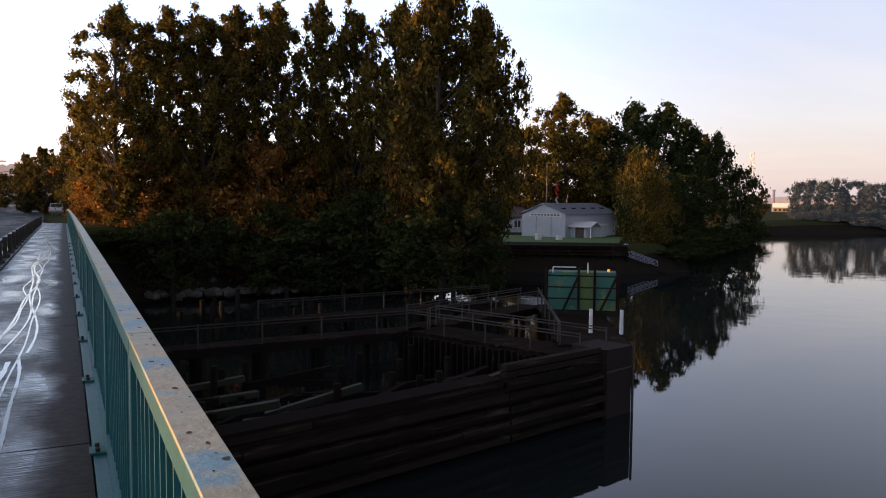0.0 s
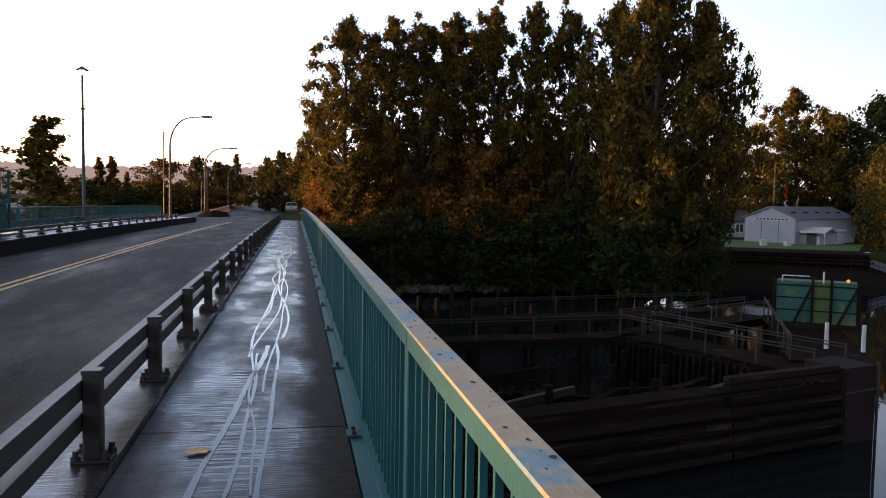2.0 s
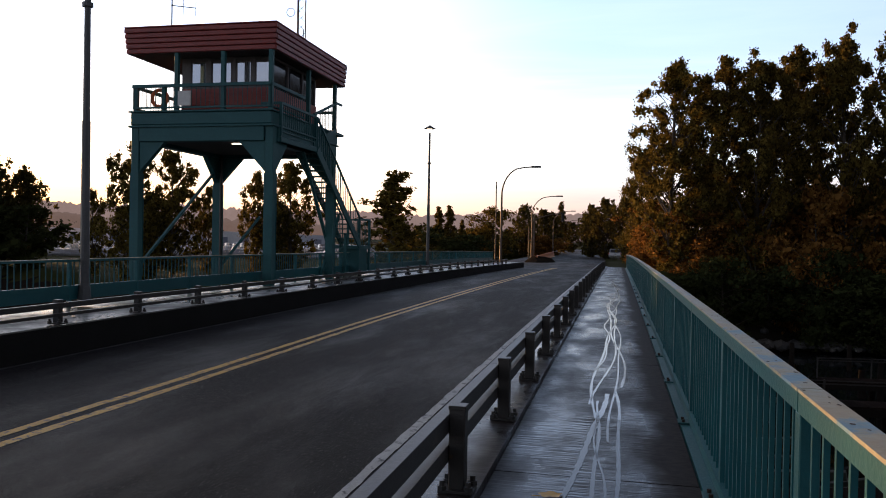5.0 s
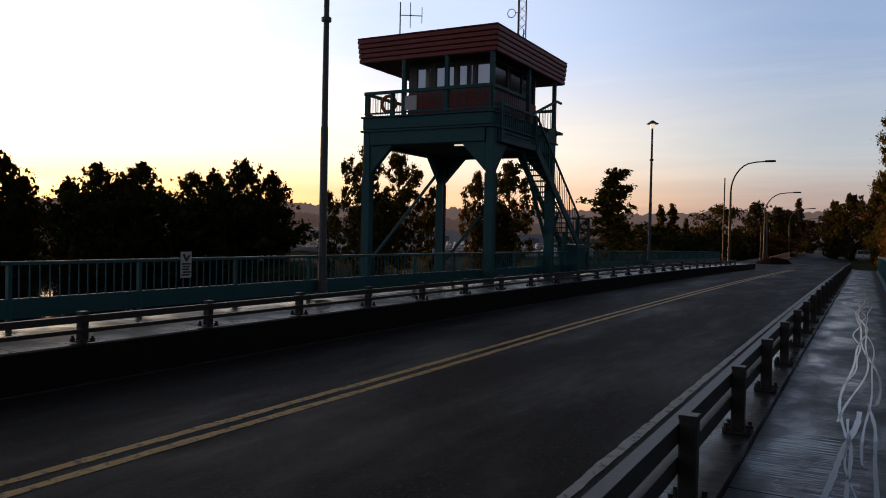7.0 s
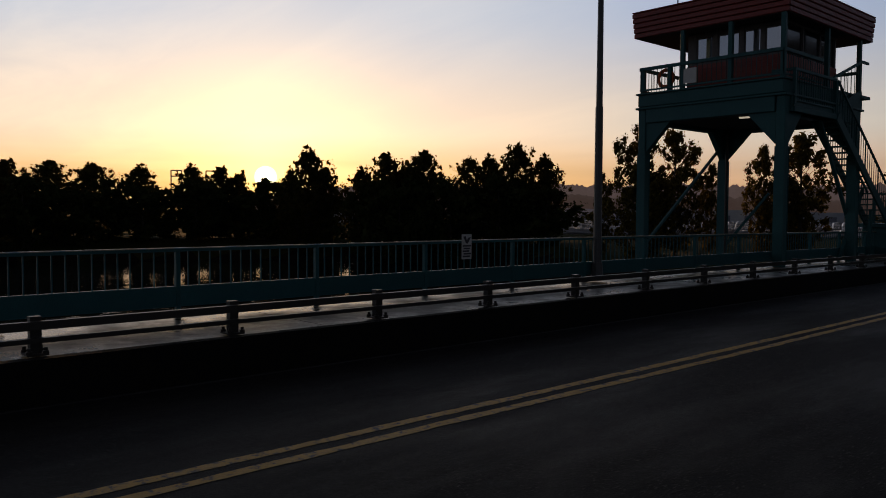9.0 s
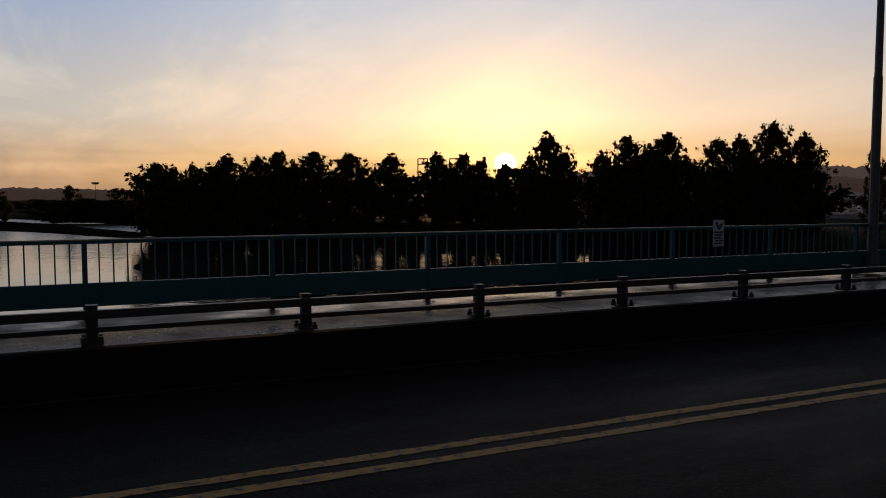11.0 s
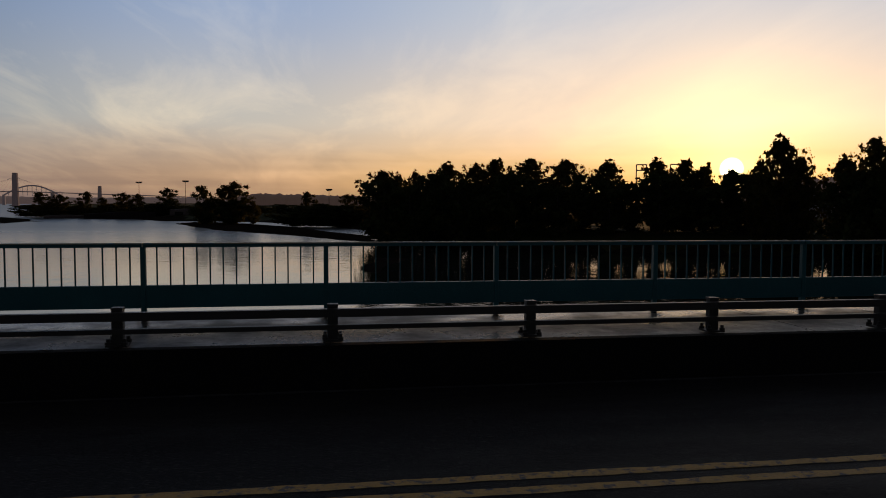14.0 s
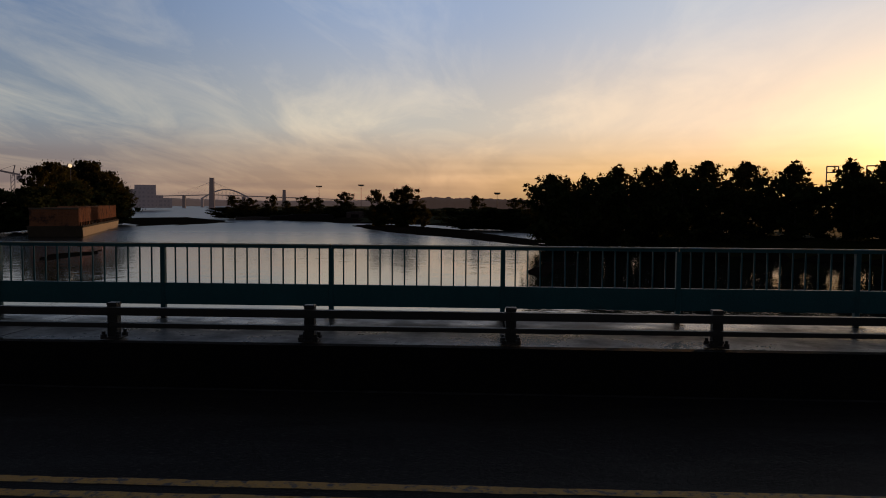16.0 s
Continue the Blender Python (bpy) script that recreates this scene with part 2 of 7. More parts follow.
GREY_SIDING = material("pale_metal_siding", (0.42, 0.44, 0.50), (0.36, 0.38, 0.44), 0.6, 0.5, bump=0.1, spots=(0.30, 0.32, 0.36), spot_scale=0.4, spot_edge=(0.5, 0.75))
GREY_ROOF = material("grey_metal_roof", (0.20, 0.22, 0.28), (0.16, 0.17, 0.22), 0.7, 0.5, 0.2)
GREEN_TANK = material("faded_green_panel", (0.010, 0.075, 0.056), (0.016, 0.095, 0.07), 1.2, 0.6, bump=0.2, spots=(0.10, 0.13, 0.03), spot_scale=0.8, spot_edge=(0.52, 0.62))
OLIVE = material("yellow_green_panel", (0.07, 0.11, 0.025), (0.05, 0.08, 0.018), 1.5, 0.65)
RED_CLAD = material("red_cladding", (0.25, 0.026, 0.016), (0.20, 0.020, 0.013), 1.2, 0.5, bump=0.1, spots=(0.13, 0.016, 0.011), spot_scale=2, spot_edge=(0.55, 0.7))
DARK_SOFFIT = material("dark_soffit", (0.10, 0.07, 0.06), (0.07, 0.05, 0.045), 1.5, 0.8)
CABIN_GREY = material("cabin_panel", (0.12, 0.11, 0.11), (0.09, 0.08, 0.08), 1.5, 0.7)
LIFE_RING = material("orange_life_ring", (0.55, 0.12, 0.03), (0.5, 0.10, 0.03), 3, 0.5)
GRASS = material("rough_grass", (0.024, 0.032, 0.010), (0.036, 0.038, 0.014), 0.25, 1.0, spec=0.02, bump=0.8, bump_scale=6, spots=(0.055, 0.042, 0.025), spot_scale=0.08, spot_edge=(0.52, 0.66))
LAWN = material("mown_lawn", (0.07, 0.15, 0.03), (0.05, 0.11, 0.025), 0.5, 0.9, bump=0.6, bump_scale=12)
MUD = material("river_mud", (0.016, 0.013, 0.011), (0.024, 0.020, 0.016), 0.3, 1.0, spec=0.0, bump=0.7, bump_scale=3)
ROCK = material("shore_rock", (0.08, 0.074, 0.068), (0.045, 0.042, 0.04), 1.0, 0.85, bump=0.7, bump_scale=6, per_object=0.35)
BARK = material("bark", (0.07, 0.055, 0.04), (0.045, 0.035, 0.028), 3, 0.9, bump=0.8, bump_scale=12, stretch=(3, 3, 0.6))
LEAF_GREEN = material("green_leaves", (0.074, 0.062, 0.015), (0.122, 0.078, 0.016), 0.25, 0.85, spec=0.06, island=0.7, translucent=0.34)
LEAF_GOLD = material("turning_leaves", (0.13, 0.092, 0.018), (0.085, 0.066, 0.015), 0.25, 0.85, spec=0.06, island=0.7, translucent=0.36)
LEAF_DARK = material("dark_leaves", (0.030, 0.040, 0.014), (0.042, 0.046, 0.016), 0.25, 0.9, spec=0.03, island=0.4, translucent=0.25)
LEAF_BANK = material("backlit_leaves", (0.050, 0.046, 0.014), (0.070, 0.054, 0.016), 0.25, 0.9, spec=0.03, island=0.4, translucent=0.5)
# orange of the low sun put into the undergrowth's leaf colour
LEAF_SUN_RUST = material("sun_rust_leaves", (0.22, 0.105, 0.025), (0.15, 0.075, 0.02), 0.25, 0.85, spec=0.06, island=0.7, translucent=0.36)
POLE = material("grey_lamp_pole", (0.085, 0.088, 0.092), (0.06, 0.063, 0.066), 3, 0.5, 0.2)
POLE_RUST = material("weathered_pole", (0.13, 0.09, 0.06), (0.10, 0.07, 0.05), 2, 0.6, 0.2)
CAR_PAINT = material("silver_car_paint", (0.45, 0.46, 0.48), (0.42, 0.43, 0.45), 2, 0.3, 0.5)
DARK_GLASS = material("dark_glass", (0.02, 0.022, 0.025), (0.03, 0.03, 0.033), 2, 0.08)
RUBBER = material("black_rubber", (0.02, 0.02, 0.02), (0.03, 0.03, 0.03), 3, 0.8)
ORANGE = material("orange_barrier", (0.65, 0.20, 0.05), (0.5, 0.16, 0.05), 1, 0.6)
CONTAINER_RUST = material("rusty_scow_side", (0.44, 0.16, 0.06), (0.30, 0.11, 0.045), 0.5, 0.75, bump=0.3, bump_scale=4, spots=(0.09, 0.04, 0.025), spot_scale=0.4, spot_edge=(0.5, 0.62))
HULL = material("weathered_barge_hull", (0.20, 0.14, 0.09), (0.14, 0.10, 0.065), 0.5, 0.75)


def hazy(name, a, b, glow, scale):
    """Distant things seen through lit air: their own colour, with haze painted in as a faint glow."""
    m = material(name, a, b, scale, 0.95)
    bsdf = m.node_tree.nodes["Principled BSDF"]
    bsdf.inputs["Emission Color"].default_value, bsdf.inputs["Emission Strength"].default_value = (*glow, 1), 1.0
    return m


# emission here imitates haze on far buildings, bridges and hills
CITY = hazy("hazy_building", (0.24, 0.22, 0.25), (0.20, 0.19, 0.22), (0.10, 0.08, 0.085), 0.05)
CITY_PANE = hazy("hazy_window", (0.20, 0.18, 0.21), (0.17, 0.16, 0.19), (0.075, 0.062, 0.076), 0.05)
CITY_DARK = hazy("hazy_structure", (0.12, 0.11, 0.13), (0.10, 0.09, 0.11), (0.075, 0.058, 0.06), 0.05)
# far leaves carry the haze as a little added glow
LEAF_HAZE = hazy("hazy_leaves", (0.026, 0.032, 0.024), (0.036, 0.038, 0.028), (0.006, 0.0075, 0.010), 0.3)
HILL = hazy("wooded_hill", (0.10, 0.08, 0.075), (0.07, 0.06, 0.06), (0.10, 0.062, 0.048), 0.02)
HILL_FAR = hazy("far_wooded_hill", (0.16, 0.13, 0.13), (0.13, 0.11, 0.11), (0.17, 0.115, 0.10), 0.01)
RED_FLAG = material("red_flag_cloth", (0.55, 0.05, 0.04), (0.45, 0.04, 0.03), 3, 0.8)
SIGN_WHITE = material("white_sign_face", (0.6, 0.6, 0.58), (0.5, 0.5, 0.48), 5, 0.5)
INK = material("dark_sign_ink", (0.05, 0.05, 0.06), (0.04, 0.04, 0.05), 5, 0.6)
LAMP_ON = glowing("lit_lamp", (1.0, 0.85, 0.65), 1.2)
LEAF_FALLEN = material("fallen_yellow_leaf", (0.80, 0.50, 0.07), (0.62, 0.33, 0.05), 30, 0.5)


def wet_walk():
    """Wet brushed concrete: bands of water film across the walk, drier along the railing side."""
    m, nt, bsdf = nodes_of("wet_walk_concrete")
    N, L = nt.nodes.new, nt.links.new
    pos = N("ShaderNodeNewGeometry").outputs["Position"]

    def noise_tex(scale, stretch, detail=6.0, rough=0.6):
        mp = N("ShaderNodeMapping")
        mp.inputs["Scale"].default_value = stretch
        L(pos, mp.inputs[0])
        n = N("ShaderNodeTexNoise")
        n.inputs["Scale"].default_value, n.inputs["Detail"].default_value, n.inputs["Roughness"].default_value = scale, detail, rough
        L(mp.outputs[0], n.inputs[0])
        return n.outputs[0]

    def rng(f, a, b, c=0.0, d=1.0):
        r = N("ShaderNodeMapRange")
        for k, v in zip((1, 2, 3, 4), (a, b, c, d)):
            r.inputs[k].default_value = v
        L(f, r.inputs[0])
        return r.outputs[0]

    def op(o, a, b):
        n = N("ShaderNodeMath")
        n.operation, n.use_clamp = o, True
        for k, v in enumerate((a, b)):
            if isinstance(v, (int, float)):
                n.inputs[k].default_value = v
            else:
                L(v, n.inputs[k])
        return n.outputs[0]

    sep = N("ShaderNodeSeparateXYZ")
    L(pos, sep.inputs[0])
    wob = N("ShaderNodeMath")
    wob.operation = "MULTIPLY_ADD"
    wob.inputs[1].default_value = 0.45
    L(noise_tex(1.0, (1.6, 1.3, 1), 5), wob.inputs[0])
    L(sep.outputs[0], wob.inputs[2])
    dry_edge = rng(wob.outputs[0], -0.22, -0.07)         # the strip along the railing has dried
    drying = op("MULTIPLY", rng(wob.outputs[0], -1.05, -0.60, 0.45, 1.0), rng(noise_tex(0.9, (1, 0.5, 1), 3), 0.35, 0.6, 0.35, 1.0))
    comb = rng(noise_tex(2.0, (0.9, 30, 1), 6, 0.72), 0.46, 0.53)
    puddle = rng(noise_tex(1.1, (1.3, 0.55, 1), 5, 0.6), 0.38, 0.62, 0.30, 1.0)
    film = op("MULTIPLY", op("SUBTRACT", 1.0, dry_edge), op("SUBTRACT", 1.0, op("MULTIPLY", comb, drying)))
    film = op("MULTIPLY", film, puddle)
    cm = N("ShaderNodeMix")
    cm.data_type = "RGBA"
    cm.inputs[6].default_value, cm.inputs[7].default_value = (0.034, 0.026, 0.022, 1), (0.026, 0.023, 0.024, 1)
    L(film, cm.inputs[0])
    c2 = N("ShaderNodeMix")
    c2.data_type = "RGBA"
    c2.inputs[7].default_value = (0.012, 0.0095, 0.009, 1)
    L(rng(noise_tex(11, (1, 2, 1), 7, 0.7), 0.42, 0.66), c2.inputs[0])
    L(cm.outputs[2], c2.inputs[6])
    L(c2.outputs[2], bsdf.inputs["Base Color"])
    L(rng(film, 0, 1, 0.62, 0.13), bsdf.inputs["Roughness"])
    L(rng(film, 0, 1, 0.06, 0.36), bsdf.inputs["Specular IOR Level"])
    bp = N("ShaderNodeBump")
    bp.inputs["Strength"].default_value, bp.inputs["Distance"].default_value = 0.05, 0.01
    L(noise_tex(18, (1, 3.0, 1), 5), bp.inputs["Height"])
    L(bp.outputs[0], bsdf.inputs["Normal"])
    return m


def water_material():
    m, nt, bsdf = nodes_of("river_water")
    N, L = nt.nodes.new, nt.links.new
    bsdf.inputs["Base Color"].default_value = (0.010, 0.014, 0.016, 1)
    bsdf.inputs["IOR"].default_value = 1.33
    pos = N("ShaderNodeNewGeometry").outputs["Position"]
    sep = N("ShaderNodeSeparateXYZ")
    L(pos, sep.inputs[0])
    # the downstream side is stirred by the current, upstream lies still
    side = N("ShaderNodeMapRange")
    side.inputs[1].default_value, side.inputs[2].default_value, side.inputs[3].default_value, side.inputs[4].default_value = -60, 10, 0.45, 0.12
    L(sep.outputs[0], side.inputs[0])
    n1 = N("ShaderNodeTexNoise")
    n1.inputs["Scale"].default_value, n1.inputs["Detail"].default_value = 0.35, 6
    L(pos, n1.inputs[0])
    n2 = N("ShaderNodeTexNoise")
    n2.inputs["Scale"].default_value, n2.inputs["Detail"].default_value = 0.02, 4
    L(pos, n2.inputs[0])
    r = N("ShaderNodeMapRange")
    r.inputs[1].default_value, r.inputs[2].default_value, r.inputs[3].default_value, r.inputs[4].default_value = 0.4, 0.65, 0.15, 1.0
    L(n2.outputs[0], r.inputs[0])
    s = N("ShaderNodeMath")
    s.operation = "MULTIPLY"
    L(side.outputs[0], s.inputs[0])
    L(r.outputs[0], s.inputs[1])
    st = N("ShaderNodeMath")
    st.operation = "MULTIPLY"
    st.inputs[1].default_value = 1.0
    L(s.outputs[0], st.inputs[0])
    bp = N("ShaderNodeBump")
    bp.inputs["Distance"].default_value = 0.24
    L(st.outputs[0], bp.inputs["Strength"])
    L(n1.outputs[0], bp.inputs["Height"])
    L(bp.outputs[0], bsdf.inputs["Normal"])
    gloss = N("ShaderNodeMapRange")              # fine chop too small to see widens the reflections downstream
    for k, v in zip((1, 2, 3, 4), (-260, -60, 0.32, 0.02)):
        gloss.inputs[k].default_value = v
    L(sep.outputs[0], gloss.inputs[0])
    L(gloss.outputs[0], bsdf.inputs["Roughness"])
    return m


WET_WALK, WATER = wet_walk(), water_material()
FAR_WALK = material("wet_far_walk_concrete", (0.040, 0.037, 0.037), (0.026, 0.024, 0.024), 1.2, 0.24, spec=0.28, bump=0.05, bump_scale=14, spots=(0.022, 0.019, 0.018), spot_scale=0.9, spot_edge=(0.42, 0.60), rough2=0.55)

# ---- building helpers ----


def box(bm, x0, x1, y0, y1, z0, z1, bevel=0.0):
    vs = [bm.verts.new(p) for p in ((x0, y0, z0), (x1, y0, z0), (x1, y1, z0), (x0, y1, z0), (x0, y0, z1), (x1, y0, z1), (x1, y1, z1), (x0, y1, z1))]
    fs = [bm.faces.new([vs[i] for i in q]) for q in ((3, 2, 1, 0), (4, 5, 6, 7), (0, 1, 5, 4), (1, 2, 6, 5), (2, 3, 7, 6), (3, 0, 4, 7))]
    if bevel:
        es = list({e for f in fs for e in f.edges})
        bmesh.ops.bevel(bm, geom=es, offset=bevel, segments=1, affect="EDGES")


def beam(bm, p, q, w, h, up=(0, 0, 1)):
    """A square bar from p to q, w wide and h deep."""
    p, q = Vector(p), Vector(q)
    d = (q - p).normalized()
    u = Vector(up)
    if abs(d.dot(u)) > 0.98:
        u = Vector((1, 0, 0))
    s = d.cross(u).normalized()
    t = s.cross(d)
    vs = [bm.verts.new(c + s * a * w / 2 + t * b * h / 2) for c in (p, q) for a, b in ((-1, -1), (1, -1), (1, 1), (-1, 1))]
    for k in ((3, 2, 1, 0), (4, 5, 6, 7), (0, 1, 5, 4), (1, 2, 6, 5), (2, 3, 7, 6), (3, 0, 4, 7)):
        bm.faces.new([vs[i] for i in k])


def rod(bm, p, q, r0, r1=None, n=8):
    p, q = Vector(p), Vector(q)
    r1 = r0 if r1 is None else r1
    d = (q - p).normalized()
    s = d.orthogonal().normalized()
    t = d.cross(s)
    rings = [[bm.verts.new(c + (s * math.cos(2 * math.pi * k / n) + t * math.sin(2 * math.pi * k / n)) * r) for k in range(n)] for c, r in ((p, r0), (q, r1))]
    for k in range(n):
        bm.faces.new((rings[0][k], rings[0][(k + 1) % n], rings[1][(k + 1) % n], rings[1][k]))
    bm.faces.new(rings[0][::-1])
    bm.faces.new(rings[1])


def tube(bm, pts, radii, n=8):
    """One bent pipe through the points."""
    pts = [Vector(p) for p in pts]
    rings = []
    for k, p in enumerate(pts):
        d = (pts[min(k + 1, len(pts) - 1)] - pts[max(k - 1, 0)]).normalized()
        s = d.cross(Vector((0, 1, 0))).normalized()
        t = d.cross(s)
        rings.append([bm.verts.new(p + (s * math.cos(2 * math.pi * j / n) + t * math.sin(2 * math.pi * j / n)) * radii[k]) for j in range(n)])
    for a, b in zip(rings, rings[1:]):
        for j in range(n):
            bm.faces.new((a[j], a[(j + 1) % n], b[(j + 1) % n], b[j]))
    bm.faces.new(rings[0][::-1])
    bm.faces.new(rings[-1])


def prism(bm, outline, axis, a, b):
    """A flat outline drawn out along an axis ('x', 'y' or 'z') from a to b."""
    def at(u, v, w):
        return {"x": (w, u, v), "y": (u, w, v), "z": (u, v, w)}[axis]
    lo = [bm.verts.new(at(u, v, a)) for u, v in outline]
    hi = [bm.verts.new(at(u, v, b)) for u, v in outline]
    n = len(outline)
    for k in range(n):
        bm.faces.new((lo[k], lo[(k + 1) % n], hi[(k + 1) % n], hi[k]))
    bm.faces.new(lo[::-1])
    bm.faces.new(hi)
    bmesh.ops.recalc_face_normals(bm, faces=bm.faces)


def mesh_of(bm, name, mat):
    me = bpy.data.meshes.new(name)
    bm.to_mesh(me)
    bm.free()
    me.materials.append(mat)
    return me


def part(name, bm, mat, parent=None, label=""):
    ob = new(name, mesh_of(bm, name, mat))
    ob.parent = parent
    if label:
        ob["label"] = label
    return ob


def shared(name, me, parent, loc=(0, 0, 0), rot=0.0, scale=None):
    ob = new(name, me)
    ob.parent = parent
    ob.location = loc
    ob.rotation_euler = (0, 0, rot)
    if scale:
        ob.scale = scale
    return ob


def thing(name, label, category, loc=(0, 0, 0), rot=0.0, kind="", group=""):
    ob = new(name)
    ob.empty_display_size = 0.2
    ob.location, ob.rotation_euler = loc, (0, 0, rot)
    return tagged(ob, label, category, group, kind)


def structure(name, bm, mat, label, category):
    return tagged(new(name, mesh_of(bm, name, mat)), label, category, kind="structure")


def raw_mesh(name, verts, faces, mat, smooth=False):
    me = bpy.data.meshes.new(name)
    verts, faces = np.asarray(verts, dtype=np.float32), np.asarray(faces, dtype=np.int32)
    me.vertices.add(len(verts))
    me.vertices.foreach_set("co", verts.ravel())
    k = faces.shape[1]
    me.loops.add(faces.size)
    me.loops.foreach_set("vertex_index", faces.ravel())
    me.polygons.add(len(faces))
    me.polygons.foreach_set("loop_start", np.arange(0, faces.size, k, dtype=np.int32))
    me.polygons.foreach_set("loop_total", np.full(len(faces), k, dtype=np.int32))
    me.update(calc_edges=True)
    me.materials.append(mat)
    if smooth:
        me.polygons.foreach_set("use_smooth", np.ones(len(faces), dtype=bool))
    return me


def zd(y):
    """The bridge falls away gently towards the far bank."""
    return -1.35e-4 * max(y, 0.0) ** 2


def strip(bm, x0, x1, z0, z1, ys, zf=zd):
    """A long bar of constant section that follows the fall of the deck."""
    rows = [[bm.verts.new((x, y, z + zf(y))) for x, z in ((x0, z0), (x1, z0), (x1, z1), (x0, z1))] for y in ys]
    for a, b in zip(rows, rows[1:]):
        for k in range(4):
            bm.faces.new((a[k], a[(k + 1) % 4], b[(k + 1) % 4], b[k]))
    bm.faces.new(rows[0])
    bm.faces.new(rows[-1][::-1])
    bmesh.ops.recalc_face_normals(bm, faces=bm.faces)


def span(a, b, step):
    n = max(1, round((b - a) / step))
    return [a + (b - a) * k / n for k in range(n + 1)]


WATER_Z = -6.6
BRIDGE_Y0, BRIDGE_Y1 = -45.0, 66.0

# ---- ground and water ----
RIVER = [(-14, 63), (8, 64), (25, 66), (33, 72), (40.5, 78), (56.5, 68.5), (63, 67), (76, 82), (96, 94), (126, 115), (158, 136), (188, 133), (232, 136), (420, 160), (3500, 300), (3500, -500), (600, -180),
         (60, -70), (-60, -80), (-140, -112), (-180, -124), (-300, -152), (-520, -250), (-1600, -760), (-4000, -1700), (-4000, -1000), (-1600, -560), (-520, -158), (-407, -90), (-344, -62),
         (-330, -22), (-268, 6), (-210, 20), (-175, 15), (-152, 12), (-128, 45), (-112, 74), (-80, 80), (-45, 68)]


def river_depth(px, py):
    """Signed distance to the shoreline: positive inside the river."""
    inside = np.zeros(px.shape, dtype=bool)
    best = np.full(px.shape, 1e9)
    n = len(RIVER)
    for i in range(n):
        (x0, y0), (x1, y1) = RIVER[i], RIVER[(i + 1) % n]
        dx, dy = x1 - x0, y1 - y0
        t = np.clip(((px - x0) * dx + (py - y0) * dy) / (dx * dx + dy * dy), 0, 1)
        best = np.minimum(best, np.hypot(px - x0 - t * dx, py - y0 - t * dy))
        with np.errstate(divide="ignore", invalid="ignore"):
            cross = ((y0 > py) != (y1 > py)) & (px < dx * (py - y0) / (dy if dy else 1e-9) + x0)
        inside ^= cross
    return np.where(inside, best, -best)


def ground_height(px, py):
    d = river_depth(px, py)
    bumps = 0.35 * np.sin(px * 0.31 + 1.3 * np.sin(py * 0.17)) * np.cos(py * 0.27) + 0.2 * np.sin(px * 0.9 + py * 0.7)
    land = -d
    far = np.hypot(px, py)
    bumps = bumps * np.clip(1.6 - far / 160, 0, 1)
    reach = np.maximum(7.0, 0.085 * (far - 60))            # the far shores shelve gently
    z = np.where(land > 0, -6.4 + 2.94 * np.minimum(land / reach, 1) + bumps * np.clip(land / 5, 0, 1), -6.4 - 2.94 * np.minimum(d / reach, 1))
    # the road's bank beyond the bridge
    road = np.clip(1 - (np.abs(px + 5.2) - 9.0) / 9.0, 0, 1) * np.clip((py - 62) / 5.0, 0, 1) * np.clip((400 - py) / 100, 0, 1)
    zr = -1.35e-4 * np.clip(py, 0, 70) ** 2 - 0.002 * np.clip(py - 70, 0, 400) - 0.32
    z = z + (np.maximum(zr, z) - z) * np.where(land > 0, road, 0)
    # level lawn by the sheds
    lawn = np.clip(1 - (np.hypot((px - 62) / 34, (py - 92) / 24) - 0.8) / 0.3, 0, 1) * np.clip(land / 3, 0, 1)
    z = z + (-3.75 - z) * np.where(land > 0, lawn, 0)
    return z


def build_ground():
    u = np.linspace(-1, 1, 361)
    xs = 150 * u + 4000 * np.sign(u) * np.abs(u) ** 5
    ys = xs + 30
    gx, gy = np.meshgrid(xs, ys)
    gz = ground_height(gx, gy)
    n = len(u)
    idx = np.arange(n * n).reshape(n, n)
    faces = np.stack([idx[:-1, :-1], idx[:-1, 1:], idx[1:, 1:], idx[1:, :-1]], -1).reshape(-1, 4)
    me = raw_mesh("ground", np.stack([gx, gy, gz], -1).reshape(-1, 3), faces, GRASS, True)
    me.materials.append(MUD)
    centre = gz[:-1, :-1].reshape(-1)
    me.polygons.foreach_set("material_index", (centre < -5.0).astype(np.int32))
    tagged(new("ground", me), "rough grass banks with muddy river edges", "ground", kind="structure")


build_ground()
bm = bmesh.new()
bmesh.ops.create_grid(bm, x_segments=8, y_segments=8, size=4200)
bmesh.ops.translate(bm, vec=(0, 0, WATER_Z), verts=bm.verts)
structure("water", bm, WATER, "dark calm river reflecting the evening sky", "river")


def ground_at(x, y):
    return float(ground_height(np.array([x], dtype=float), np.array([y], dtype=float))[0])


# ---- bridge deck and road ----
ROAD_Z = -0.2
FAR_Z = 0.22
deck_ys = span(BRIDGE_Y0, BRIDGE_Y1, 4.0)
bm = bmesh.new()
strip(bm, -8.42, -1.95, ROAD_Z - 0.35, ROAD_Z, deck_ys)
structure("road_deck", bm, ASPHALT, "dark damp asphalt bridge roadway", "road")
bm = bmesh.new()
ys = span(BRIDGE_Y1, 420, 6.0)


def zroad(y):
    return zd(min(y, 70.0)) - max(0.0, y - 70) * 0.002


def bend(y):
    """The road beyond the bridge swings gently."""
    return -0.00035 * max(0.0, y - 70) ** 2


rows = [[bm.verts.new((x + bend(y), y, ROAD_Z + zroad(y))) for x in (-13.0, -9, -5.7, -1.9)] for y in ys]
for a, b in zip(rows, rows[1:]):
    for k in range(3):
        bm.faces.new((a[k], a[k + 1], b[k + 1], b[k]))
structure("road", bm, ASPHALT, "asphalt road on the far bank", "road")

